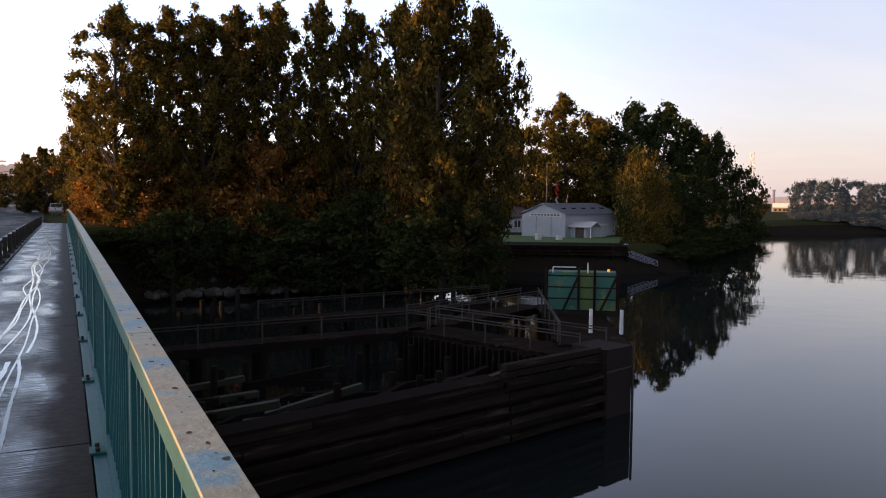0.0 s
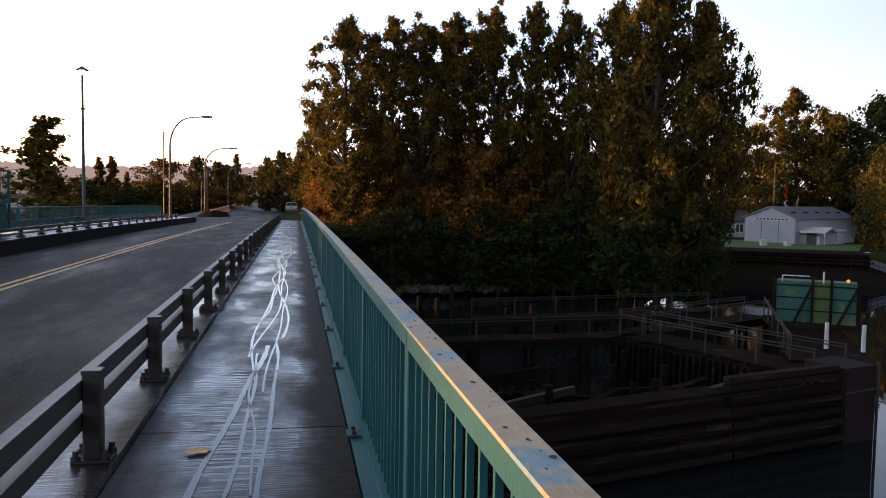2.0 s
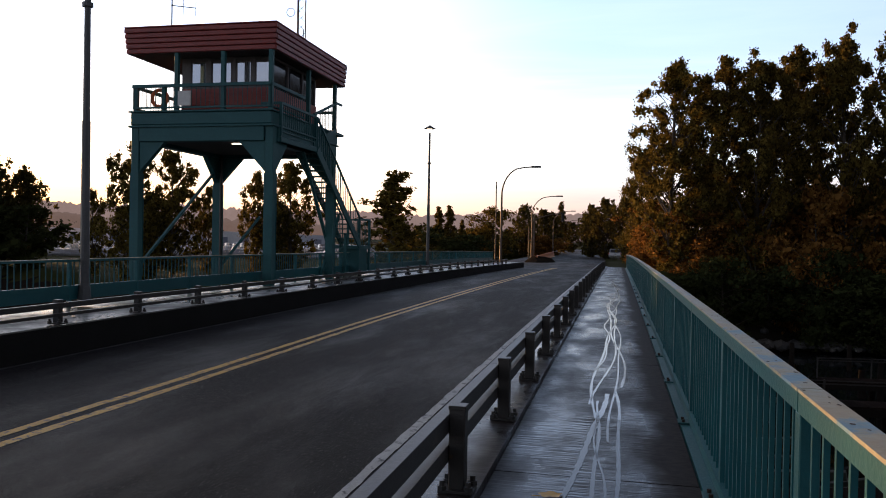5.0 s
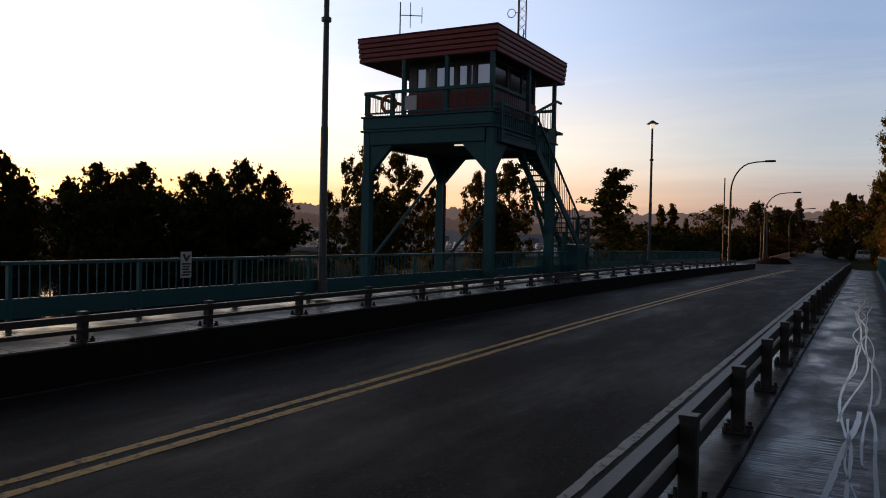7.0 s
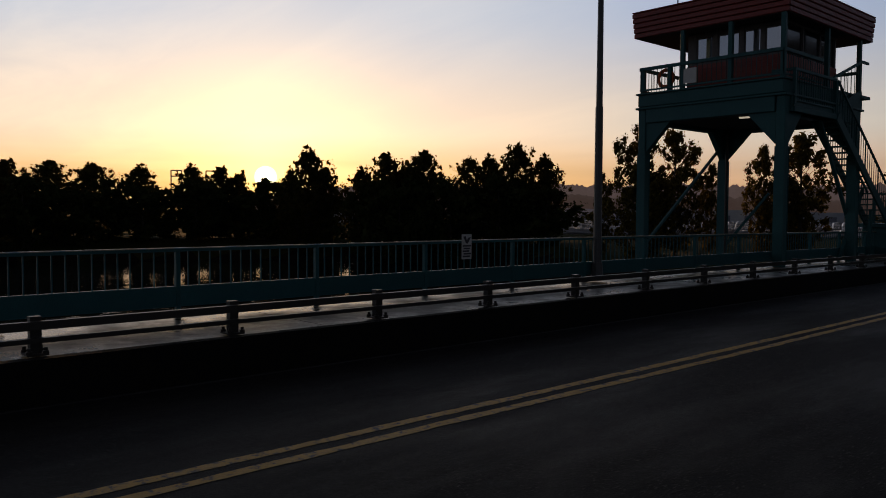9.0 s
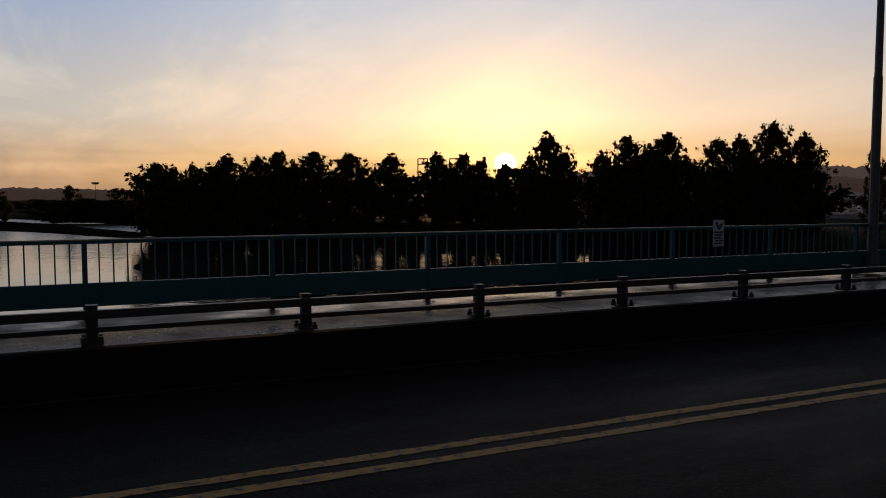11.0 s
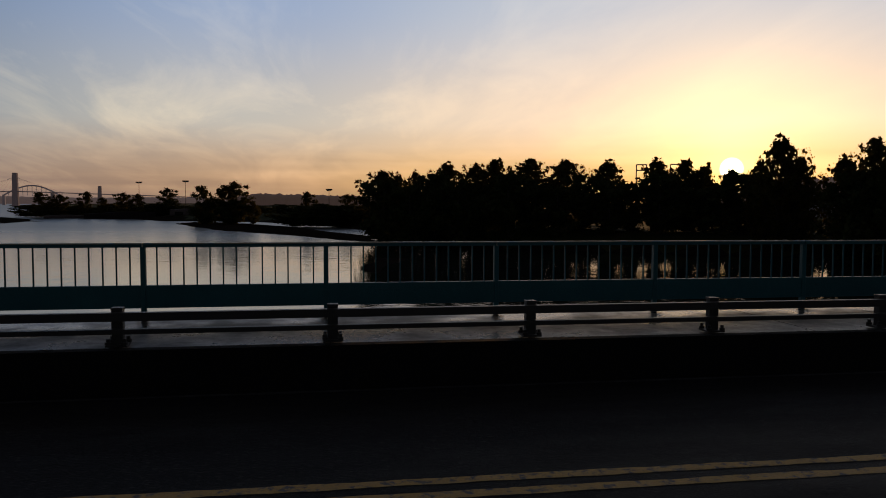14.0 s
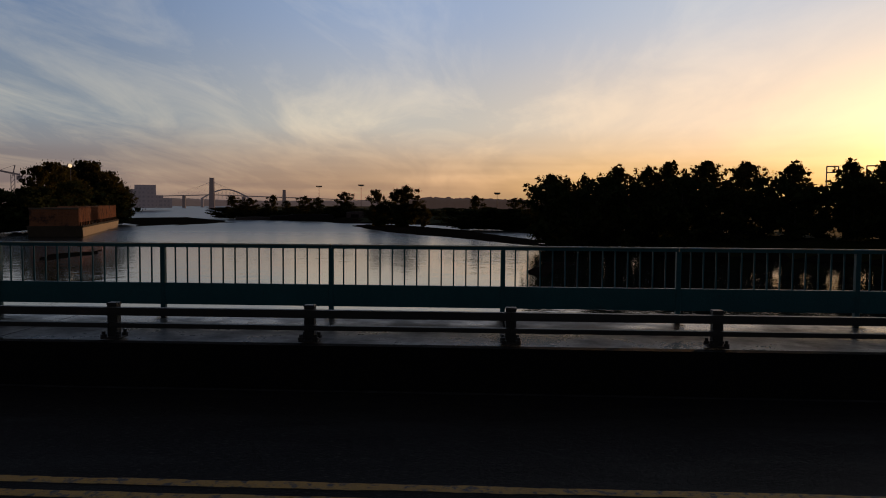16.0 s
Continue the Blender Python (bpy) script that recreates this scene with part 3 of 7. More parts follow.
CRACK = material("road_crack", (0.012, 0.012, 0.012), (0.02, 0.02, 0.02), 9, 0.95)


def painted_line(name, xa, xb, y0, y1, mat, label, drift=0.0):
    """Old paint with crumbled edges; plain further off."""
    bm = bmesh.new()
    y, prev = y0, None
    while y < y1:
        near = -8 < y < 30
        e0 = 0.016 * noise.noise(Vector((xa * 7, y * 2.3, 0))) + 0.010 * noise.noise(Vector((xa * 7, y * 11, 3))) if near else 0.0
        e1 = 0.016 * noise.noise(Vector((xb * 7, y * 2.3, 5))) + 0.010 * noise.noise(Vector((xb * 7, y * 11, 8))) if near else 0.0
        z = ROAD_Z + 0.004 + zd(y)
        f = min(1.0, max(0.0, (y - 7.0) / 9.0))
        e = drift * f * f * (3 - 2 * f)
        row = bm.verts.new((xa + e0 + e, y, z)), bm.verts.new((xb + e1 + e, y, z))
        if prev:
            bm.faces.new((prev[0], prev[1], row[1], row[0]))
        prev = row
        y += 0.06 if near else 4.0
    structure(name, bm, mat, label, "road marking")


for name, xa, xb, mat, label in (("yellow_line", -5.91, -5.80, YELLOW, "cracked yellow centre line paint"), ("yellow_line", -5.67, -5.56, YELLOW, "cracked yellow centre line paint"),
                                 ("white_line", -2.52, -2.43, WHITE_LINE, "worn white edge line paint"), ("white_line", -8.37, -8.31, WHITE_FAINT, "worn white edge line paint")):
    painted_line(name, xa, xb, BRIDGE_Y0, 100 if mat == YELLOW else BRIDGE_Y1, mat, label, -0.08 if mat == YELLOW else 0.0)


def road_crack(x, y, heading, length, seed):
    rnd = random.Random(seed)
    bm = bmesh.new()
    prev, h0 = None, heading
    for k in range(int(length / 0.07)):
        w = 0.004 + 0.004 * rnd.random()
        d = Vector((math.cos(heading), math.sin(heading)))
        n = Vector((-d.y, d.x)) * w
        a, b = bm.verts.new((x - n.x, y - n.y, ROAD_Z + 0.003 + zd(y))), bm.verts.new((x + n.x, y + n.y, ROAD_Z + 0.003 + zd(y)))
        if prev:
            bm.faces.new((prev[0], a, b, prev[1]))
        prev = (a, b)
        x, y = x + d.x * 0.07, y + d.y * 0.07
        heading += rnd.gauss(0, 0.6) - 0.5 * (heading - h0)
    structure("road_crack", bm, CRACK, "fine dark crack in the asphalt", "crack")


for k, (x, y, h, L) in enumerate(((-3.1, 3.0, 1.4, 1.6), (-3.0, 5.0, 1.8, 1.2), (-3.6, 4.2, 0.9, 0.8), (-5.0, 2.2, 2.6, 0.8), (-6.6, 3.2, 0.4, 0.9), (-3.3, 7.0, 1.5, 1.4), (-3.4, 3.6, 2.0, 0.9), (-4.4, 3.4, 1.2, 1.4), (-4.2, 5.2, 2.2, 1.0), (-3.9, 6.4, 0.6, 0.8), (-4.6, 6.0, 1.6, 1.8), (-3.2, 9.0, 1.6, 2.2), (-7.2, 5.0, 1.5, 1.6), (-7.0, 1.5, 1.7, 1.4), (-6.8, -1.0, 1.3, 1.2))):
    road_crack(x, y, h, L, k)

# kerbs that carry the guard rails
bm = bmesh.new()
strip(bm, -1.95, -1.455, -0.5, 0.055, deck_ys)
structure("kerb_near", bm, WET_WALK, "damp concrete kerb below the guard rail", "kerb")
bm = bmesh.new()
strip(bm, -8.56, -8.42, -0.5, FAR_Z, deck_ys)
structure("kerb_far", bm, KERB_SHADE, "dark concrete kerb across the road", "kerb")

# the girders that hold the walks up
for name, xa, xb in (("edge_girder", -0.10, 0.06), ("edge_girder", -10.6, -10.45), ("main_girder", -2.6, -2.2), ("main_girder", -8.3, -7.9)):
    bm = bmesh.new()
    top = {0.06: -0.02, -10.45: 0.2}.get(xb, -0.56)
    strip(bm, xa, xb, -1.5, top, deck_ys)
    structure(name, bm, TEAL_DARK, "painted steel bridge girder", "girder")
for y in (-30.0, 14.0, 60.0):
    bm = bmesh.new()
    box(bm, -9.6, -0.8, y - 1.0, y + 1.0, -8.0, -1.5 + zd(y), 0.08)
    structure("bridge_pier", bm, CONCRETE, "concrete bridge pier standing in the river", "pier")

# walk slabs with open joints
walk_near = thing("sidewalk_near", "wet brushed concrete walkway with tyre tracks", "sidewalk", kind="structure")
JOINT0, JOINT = 4.60, 5.15
edges = [JOINT0 + JOINT * k for k in range(-10, 13)]
edges = [y for y in edges if BRIDGE_Y0 <= y <= BRIDGE_Y1 + 1]
for a, b in zip(edges, edges[1:]):
    bm = bmesh.new()
    strip(bm, -1.45, -0.11, -0.16, 0.0, span(a + 0.008, b - 0.008, 2.6))
    part("slab", bm, WET_WALK, walk_near)
walk_far = thing("sidewalk_far", "wet concrete walkway across the road", "sidewalk", kind="structure")
for a, b in zip(edges, edges[1:]):
    bm = bmesh.new()
    strip(bm, -10.44, -8.565, FAR_Z - 0.3, FAR_Z - 0.015, span(a + 0.008, b - 0.008, 2.6))
    part("slab", bm, FAR_WALK, walk_far)

# ---- railings ----


def railing(name, x, base, top, face, seam, bay, y0, y1, band, label, keep, lift=0.03, cap_h=0.07, inset=0.04, bar=0.010, half_post=0.040):
    """A steel railing: capped top rail in sections, posts with foot plates, plain balusters, a deep plate along the foot. face: +1 if the walk lies towards -x."""
    r = thing(name, label, "railing", kind="structure")
    n0, n1 = math.ceil((y0 - seam) / bay), math.floor((y1 - seam) / bay)
    posts = [seam + bay * k for k in range(n0, n1 + 1)]
    # top rail, two bays a section
    for k in range(0, len(posts) - 1):
        if (k + n0) % 2:
            continue
        a, b = posts[k], posts[min(k + 2, len(posts) - 1)]
        if b <= a:
            continue
        bm = bmesh.new()
        strip(bm, x - 0.025, x + 0.055, top - cap_h, top - 0.012, span(a + 0.007, b - 0.007, 1.03))
        rail = part("top_rail", bm, TEAL, r)
        bm = bmesh.new()
        strip(bm, x - 0.028, x + 0.058, top - 0.012, top, span(a + 0.007, b - 0.007, 1.03))
        part("worn_cap", bm, TEAL_WORN, rail, "flaking cream and blue paint on the rail's top")
        bm = bmesh.new()
        strip(bm, x - 0.035, x + 0.03, base + band, base + band + 0.014, span(a + 0.007, b - 0.007, 1.03))
        part("bottom_rail", bm, TEAL, r)
        bm = bmesh.new()
        strip(bm, x - 0.015 - inset * face, x - 0.005 - inset * face, base + lift, base + band + 0.002, span(a + 0.006, b - 0.006, 1.03))
        part("foot_plate", bm, TEAL, r)
        if lift > 0.05:
            continue
        bm = bmesh.new()
        strip(bm, x - 0.05 - 0.05 * face, x + 0.05 - 0.05 * face, base - 0.02, base + 0.018, span(a + 0.006, b - 0.006, 1.03))
        part("sill_angle", bm, TEAL, r)
    bm = bmesh.new()
    box(bm, -0.025, 0.045, -half_post, half_post, base - 0.02, top - cap_h, 0.004)
    post_me = mesh_of(bm, "post", TEAL)
    bm = bmesh.new()
    box(bm, -0.10, 0.02, -0.075, 0.075, base + 0.019, base + 0.034, 0.003)
    foot_me = mesh_of(bm, "foot", TEAL_DARK)
    bm = bmesh.new()
    rod(bm, (0, 0, 0), (0, 0, 0.022), 0.014, n=6)
    bolt_me = mesh_of(bm, "bolt", RUST)
    bm = bmesh.new()
    box(bm, -bar, bar, -bar, bar, base + band + 0.010, top - cap_h + 0.002)
    bal_me = mesh_of(bm, "baluster", TEAL)
    rest = bmesh.new()
    for k, y in enumerate(posts):
        p = shared("post", post_me, r, (x, y, zd(y)))
        if -8 < y < 30:
            f = shared("foot", foot_me, p, (-0.02 * face if face > 0 else 0.10, 0, 0))
            for dx, dy in ((-0.075, -0.05), (-0.075, 0.05)):
                shared("bolt", bolt_me, p, (dx * face, dy, base + 0.034))
        if k + 1 == len(posts):
            break
        for j in range(1, 14):
            yb = y + bay * j / 14
            if keep[0] < yb < keep[1]:
                shared("baluster", bal_me, r, (x, yb, zd(yb)))
            else:
                box(rest, x - bar, x + bar, yb - bar, yb + bar, base + band + 0.010 + zd(yb), top - cap_h + 0.002 + zd(yb))
    ob = part("baluster", rest, TEAL, r)
    ob["kind"] = "stuff"
    return r


rail_near = railing("railing_near", 0.0, 0.0, 1.07, 1, 2.28, 2.06, -30, 62, 0.115, "teal painted steel railing with a worn flaking top rail", (-3, 34), cap_h=0.085, inset=0.012)
rail_far = railing("railing_far", -10.42, FAR_Z, 1.09, -1, 1.50, 2.06, -30, 62, 0.37, "teal painted steel railing along the far walkway", (-12, 24), 0.125, 0.05, bar=0.008, half_post=0.028)

# flakes of rust along the near top rail
for k in range(46):
    y = random.uniform(0.6, 8.0)
    bm = bmesh.new()
    bmesh.ops.create_circle(bm, cap_ends=True, segments=7, radius=1.0)
    s = random.uniform(0.003, 0.009)
    for v in bm.verts:
        v.co = Vector((v.co.x * s * random.uniform(0.5, 1.2), v.co.y * s * random.uniform(0.8, 2.2), 0))
    ob = part("rust_fleck", bm, RUST, rail_near)
    ob.location = (random.uniform(-0.022, 0.05), y, 1.0715 + zd(y))


def guard_rail(name, x, base, top, side, first, spacing, y0, y1, label):
    """Short black posts bolted to the kerb with two steel box beams on the road side."""
    g = thing(name, label, "guard rail", kind="structure")
    bm = bmesh.new()
    box(bm, -0.05, 0.05, -0.05, 0.05, base, top, 0.008)
    box(bm, -0.053, 0.053, -0.053, 0.053, top - 0.022, top + 0.003, 0.003)
    post_me = mesh_of(bm, "post", BLACK_STEEL)
    bm = bmesh.new()
    box(bm, -0.105, 0.105, -0.095, 0.095, base, base + 0.02, 0.004)
    plate_me = mesh_of(bm, "base_plate", BLACK_STEEL)
    bm = bmesh.new()
    rod(bm, (0, 0, base + 0.018), (0, 0, base + 0.075), 0.018, n=6)
    rod(bm, (0, 0, base + 0.02), (0, 0, base + 0.045), 0.03, n=6)
    bolt_me = mesh_of(bm, "bolt", BLACK_STEEL)
    n0, n1 = math.ceil((y0 - first) / spacing), math.floor((y1 - first) / spacing)
    ys = [first + spacing * k for k in range(n0, n1 + 1)]
    for y in ys:
        p = shared("post", post_me, g, (x, y, zd(y)))
        if -10 < y < 40:
            shared("base_plate", plate_me, p)
            for dx in (-0.08, 0.08):
                for dy in (-0.072, 0.072):
                    shared("bolt", bolt_me, p, (dx, dy, 0))
    h = top - base
    for k in range(0, len(ys) - 1, 2):
        a, b = ys[k], ys[min(k + 2, len(ys) - 1)]
        for name_, lo, hi in (("upper_beam", 0.68, 0.90), ("lower_beam", 0.34, 0.54 if side < 0 else 0.47)):
            bm = bmesh.new()
            xa, xb = sorted((x + side * 0.052, x + side * 0.125))
            strip(bm, xa, xb, base + lo * h, base + hi * h, span(a + 0.003, b - 0.003, 2.0))
            part(name_, bm, GALV if side < 0 else BLACK_STEEL, g)
    return g


guard_near = guard_rail("guard_rail_near", -1.575, 0.055, 0.572, -1, 3.95, 1.98, -30, 58, "low black-posted guard rail with two grey steel beams")
guard_far = guard_rail("guard_rail_far", -8.70, FAR_Z, 0.575, 1, 1.456, 1.98, -30, 58, "low dark guard rail with two steel beams")

# ---- trees ----


def crown_profile(kind, h):
    if kind == "poplar":
        return max(0.05, math.sin(math.pi * min(1, max(0, h)) ** 0.76)) ** (0.68 + 0.9 * max(0, h - 0.45))
    if kind == "conifer":
        return max(0.03, (1 - h)) ** 0.85
    if kind == "willow":
        return max(0.05, 1 - max(0, (h - 0.45) / 0.55) ** 2.2) ** 0.5
    return max(0.05, 1 - (2 * h - 0.95) ** 2) ** 0.5


def tree_meshes(kind, seed, leaves, leaf, first, spread, leaf_mat, clump=0.085, limbs=46):
    """A tree one metre high and about one metre across, to be scaled: tapered trunk with limbs, and a crown of leaves in clumps with gaps."""
    rnd = random.Random(seed)
    rs = np.random.RandomState(seed)
    bm = bmesh.new()
    bend_x, bend_y = rnd.uniform(-0.03, 0.03), rnd.uniform(-0.03, 0.03)

    def axis(h):
        return Vector((bend_x * math.sin(3 * h), bend_y * math.sin(4 * h), h))
    steps = 9
    for k in range(steps):
        a, b = k / steps * 0.97, (k + 1) / steps * 0.97
        rod(bm, axis(a), axis(b), 0.016 * (1 - a) + 0.002, 0.016 * (1 - b) + 0.002, 7)
    centres, sizes = [], []
    for k in range(limbs):
        h = first + (0.98 - first) * ((k + rnd.random()) / limbs) ** 0.95
        rel = (h - first) / (1 - first)
        reach = spread * crown_profile(kind, rel) * rnd.uniform(0.55, 1.12)
        a = rnd.uniform(0, 2 * math.pi)
        rise = {"poplar": 0.55, "conifer": -0.12, "willow": 0.1, "round": 0.3}[kind] * reach
        p = axis(max(0.06, h - 0.10 * (1 - rel) - (0.04 if kind != "conifer" else 0)))
        q = axis(h) + Vector((math.cos(a) * reach, math.sin(a) * reach, rise * rnd.uniform(0.5, 1.1)))
        q.z = min(q.z, h + (1.0 - h) * 0.55)
        mid = p.lerp(q, 0.5) + Vector((0, 0, 0.02))
        r = 0.0055 * (1 - rel) + 0.0012
        rod(bm, p, mid, r, r * 0.7, 5)
        rod(bm, mid, q, r * 0.7, r * 0.25, 5)
        for f in (0.35, 0.62, 0.85, 1.0):
            if rnd.random() < 0.86:
                c = p.lerp(q, f) + Vector([rnd.gauss(0, 0.02) for _ in range(3)])
                centres.append(c)
                sizes.append(clump * rnd.uniform(0.55, 1.15) * (0.75 + 0.5 * (1 - abs(rel - 0.4))))
    for k in range(5):                       # the leading shoot
        centres.append(axis(0.90 + 0.022 * k) + Vector((rnd.gauss(0, 0.008), rnd.gauss(0, 0.008), 0)))
        sizes.append(clump * (0.55 - 0.09 * k))
    trunk = mesh_of(bm, "trunk", BARK)
    centres, sizes = np.array([tuple(c) for c in centres]), np.array(sizes)
    w = sizes ** 2
    pick = rs.choice(len(centres), leaves, p=w / w.sum())
    squash = np.array([1, 1, 0.75]) if kind != "poplar" else np.array([0.95, 0.95, 0.9])
    way = rs.normal(0, 1, (leaves, 3))
    way /= np.linalg.norm(way, axis=1)[:, None]
    radius = rs.uniform(0, 1, leaves) ** 0.5 * (1 + 0.30 * np.abs(rs.normal(0, 1, leaves)) * (rs.uniform(0, 1, leaves) < 0.40))
    pts = centres[pick] + way * (radius * sizes[pick] * 0.72)[:, None] * squash
    if kind == "willow":
        pts[:, 2] -= np.abs(rs.normal(0, 0.09, leaves))
    pts[:, 2] = np.maximum(pts[:, 2], 0.02)
    d1 = rs.normal(0, 1, (leaves, 3))
    d1 /= np.linalg.norm(d1, axis=1)[:, None]
    d2 = np.cross(d1, rs.normal(0, 1, (leaves, 3)))
    d2 /= np.linalg.norm(d2, axis=1)[:, None]
    s = (leaf * rs.uniform(0.6, 1.3, leaves) * np.where(radius < 0.66, 1.6, 0.78))[:, None]
    verts = np.stack([pts + d1 * s, pts + d2 * s * 0.62, pts - d1 * s, pts - d2 * s * 0.62], 1).reshape(-1, 3)
    faces = np.arange(leaves * 4).reshape(-1, 4)
    return trunk, raw_mesh("crown", verts, faces, leaf_mat)


TREES = {
    "cottonwood_a": tree_meshes("poplar", 11, 26000, 0.0074, 0.10, 0.26, LEAF_GREEN, 0.047, 92),
    "cottonwood_b": tree_meshes("poplar", 12, 26000, 0.0074, 0.12, 0.27, LEAF_GREEN, 0.046, 88),
    "cottonwood_gold": tree_meshes("poplar", 13, 26000, 0.0077, 0.05, 0.26, LEAF_GOLD, 0.050, 96),
    "cottonwood_full": tree_meshes("poplar", 14, 29000, 0.0084, 0.04, 0.31, LEAF_GREEN, 0.058, 130),
    "point_full": tree_meshes("poplar", 24, 8500, 0.0137, 0.05, 0.32, LEAF_DARK, 0.090, 60),
    "round_gold": tree_meshes("round", 15, 6500, 0.0165, 0.08, 0.40, LEAF_GOLD, 0.12, 50),
    "round_green": tree_meshes("round", 16, 5200, 0.0174, 0.10, 0.42, LEAF_GREEN, 0.13, 46),
    "round_dark": tree_meshes("round", 17, 5200, 0.0186, 0.05, 0.44, LEAF_DARK, 0.14, 46),
    "bank_a": tree_meshes("poplar", 18, 6500, 0.0178, 0.03, 0.36, LEAF_BANK, 0.060, 180),
    "bank_b": tree_meshes("poplar", 19, 6500, 0.0178, 0.03, 0.39, LEAF_BANK, 0.060, 180),
    "bank_c": tree_meshes("poplar", 28, 6500, 0.0178, 0.03, 0.40, LEAF_BANK, 0.060, 180),
    "bank_d": tree_meshes("round", 29, 6500, 0.0178, 0.03, 0.36, LEAF_BANK, 0.060, 180),
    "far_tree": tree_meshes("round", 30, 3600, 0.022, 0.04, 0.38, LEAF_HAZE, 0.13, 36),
    "conifer": tree_meshes("conifer", 20, 5200, 0.0151, 0.06, 0.32, LEAF_GREEN, 0.055, 70),
    "pointed": tree_meshes("conifer", 33, 6500, 0.0141, 0.04, 0.36, LEAF_GOLD, 0.060, 84),
    "open_gold": tree_meshes("poplar", 34, 8500, 0.0125, 0.05, 0.27, LEAF_GOLD, 0.062, 58),
    "shore_tree": tree_meshes("round", 31, 3600, 0.0235, 0.04, 0.37, LEAF_BANK, 0.11, 50),
    "shore_thicket": tree_meshes("round", 35, 2400, 0.036, 0.02, 0.52, LEAF_DARK, 0.17, 40),
    "shrub": tree_meshes("round", 21, 6500, 0.0200, 0.02, 0.52, LEAF_DARK, 0.17, 44),
    "thicket": tree_meshes("round", 25, 2800, 0.034, 0.02, 0.52, LEAF_DARK, 0.16, 52),
    "shrub_rust": tree_meshes("round", 22, 8500, 0.0178, 0.02, 0.52, LEAF_SUN_RUST, 0.15, 44),
    "willow": tree_meshes("willow", 23, 8500, 0.0154, 0.10, 0.50, LEAF_GOLD, 0.13, 50),
}


def polar(az, dist):
    """Azimuth left of the bridge's line and distance, from the middle of the walk."""
    return -0.6 - math.sin(radians(az)) * dist, -0.7 + math.cos(radians(az)) * dist


def tree(kind, x, y, top, width, label, name="tree", sink=0.15, group=""):
    """A tree of that kind with its top at a height and its crown that wide."""
    z = max(ground_at(x, y), WATER_Z + 0.3) - sink
    h = top - z
    t = thing(name, label, name, (x, y, z), random.uniform(0, 6.28), group=group)
    base = {"cottonwood_a": 0.48, "cottonwood_b": 0.50, "cottonwood_gold": 0.50, "cottonwood_full": 0.68, "open_gold": 0.55, "pointed": 0.44, "conifer": 0.52, "point_full": 0.72, "willow": 1.05}.get(kind, 0.85)
    k = width / base
    for n, me in zip(("trunk", "crown"), TREES[kind]):
        shared(n, me, t, scale=(k, k, h))
    return t


def tree_at(kind, az, dist, el, width, label, name="tree", group=""):
    x, y = polar(az, dist)
    if dist > 240:                           # far off, fewer and larger leaves do
        kind = {"thicket": "shore_thicket", "bank_b": "shore_tree", "bank_d": "shore_tree", "shrub": "shore_thicket"}.get(kind, kind)
    return tree(kind, x, y, 1.57 + dist * math.tan(radians(el)), width, label, name, group=group)


TALL = "tall cottonwood with green leaves catching low evening sun"
GOLDEN = "tall cottonwood with golden leaves lit by the low sun"
# the stand on the upstream bank
for kind, az, d, el, w, lab in (
        ("cottonwood_gold", -3.6, 70, 12.5, 8.4, GOLDEN), ("cottonwood_gold", -1.9, 80, 6.6, 5.0, GOLDEN), ("cottonwood_a", -7.0, 72, 12.6, 8.6, TALL), ("cottonwood_b", -9.2, 70, 12.4, 8.0, TALL),
        ("cottonwood_a", -11.5, 74, 12.9, 8.8, TALL), ("cottonwood_b", -14.2, 72, 13.4, 8.4, TALL), ("cottonwood_a", -17.2, 73, 13.6, 7.8, TALL), ("cottonwood_b", -19.6, 72, 13.3, 7.0, TALL),
        ("cottonwood_gold", -22.8, 70, 13.7, 8.6, GOLDEN), ("cottonwood_full", -25.9, 66, 14.8, 13.4, "broad dark cottonwood crown at the water's edge"), ("cottonwood_full", -28.9, 70, 13.4, 9.0, "broad dark cottonwood crown at the water's edge")):
    tree_at(kind, az, d, el, w, lab, group="cottonwoods on the bank")
for kind, az, d, el, w in (("shrub", -3.5, 66, -2.4, 6), ("shrub", -7, 65, -1.2, 6), ("shrub", -10, 68, -2.0, 8), ("shrub", -13.5, 66, -0.6, 6), ("shrub", -17, 66, -1.9, 8), ("shrub", -20.5, 67, 0.2, 7), ("shrub", -26, 64, -0.5, 8), ("shrub", -29, 67, -0.6, 5),
                           ("shrub_rust", -5.2, 70, 2.2, 7), ("shrub_rust", -12.6, 69, 3.6, 8), ("shrub_rust", -8.8, 74, 2.8, 8), ("shrub_rust", -16, 72, 3.4, 8), ("shrub_rust", -2.6, 74, 2.6, 6), ("shrub_rust", -24.5, 67, 4.6, 5),
                           ("shrub", -14, 80, 2.5, 9), ("shrub", -20, 76, 2.4, 9), ("round_dark", -24, 78, 6, 12), ("round_dark", -7, 82, 4.5, 11), ("shrub", -18, 84, 4.0, 11), ("shrub", -11, 84, 4.0, 11)):
    tree_at(kind, az, d, el, w, "undergrowth below the cottonwoods, tinted rust for the low sun" if "rust" in kind else "dark undergrowth below the cottonwoods", "bush", group="undergrowth on the bank")
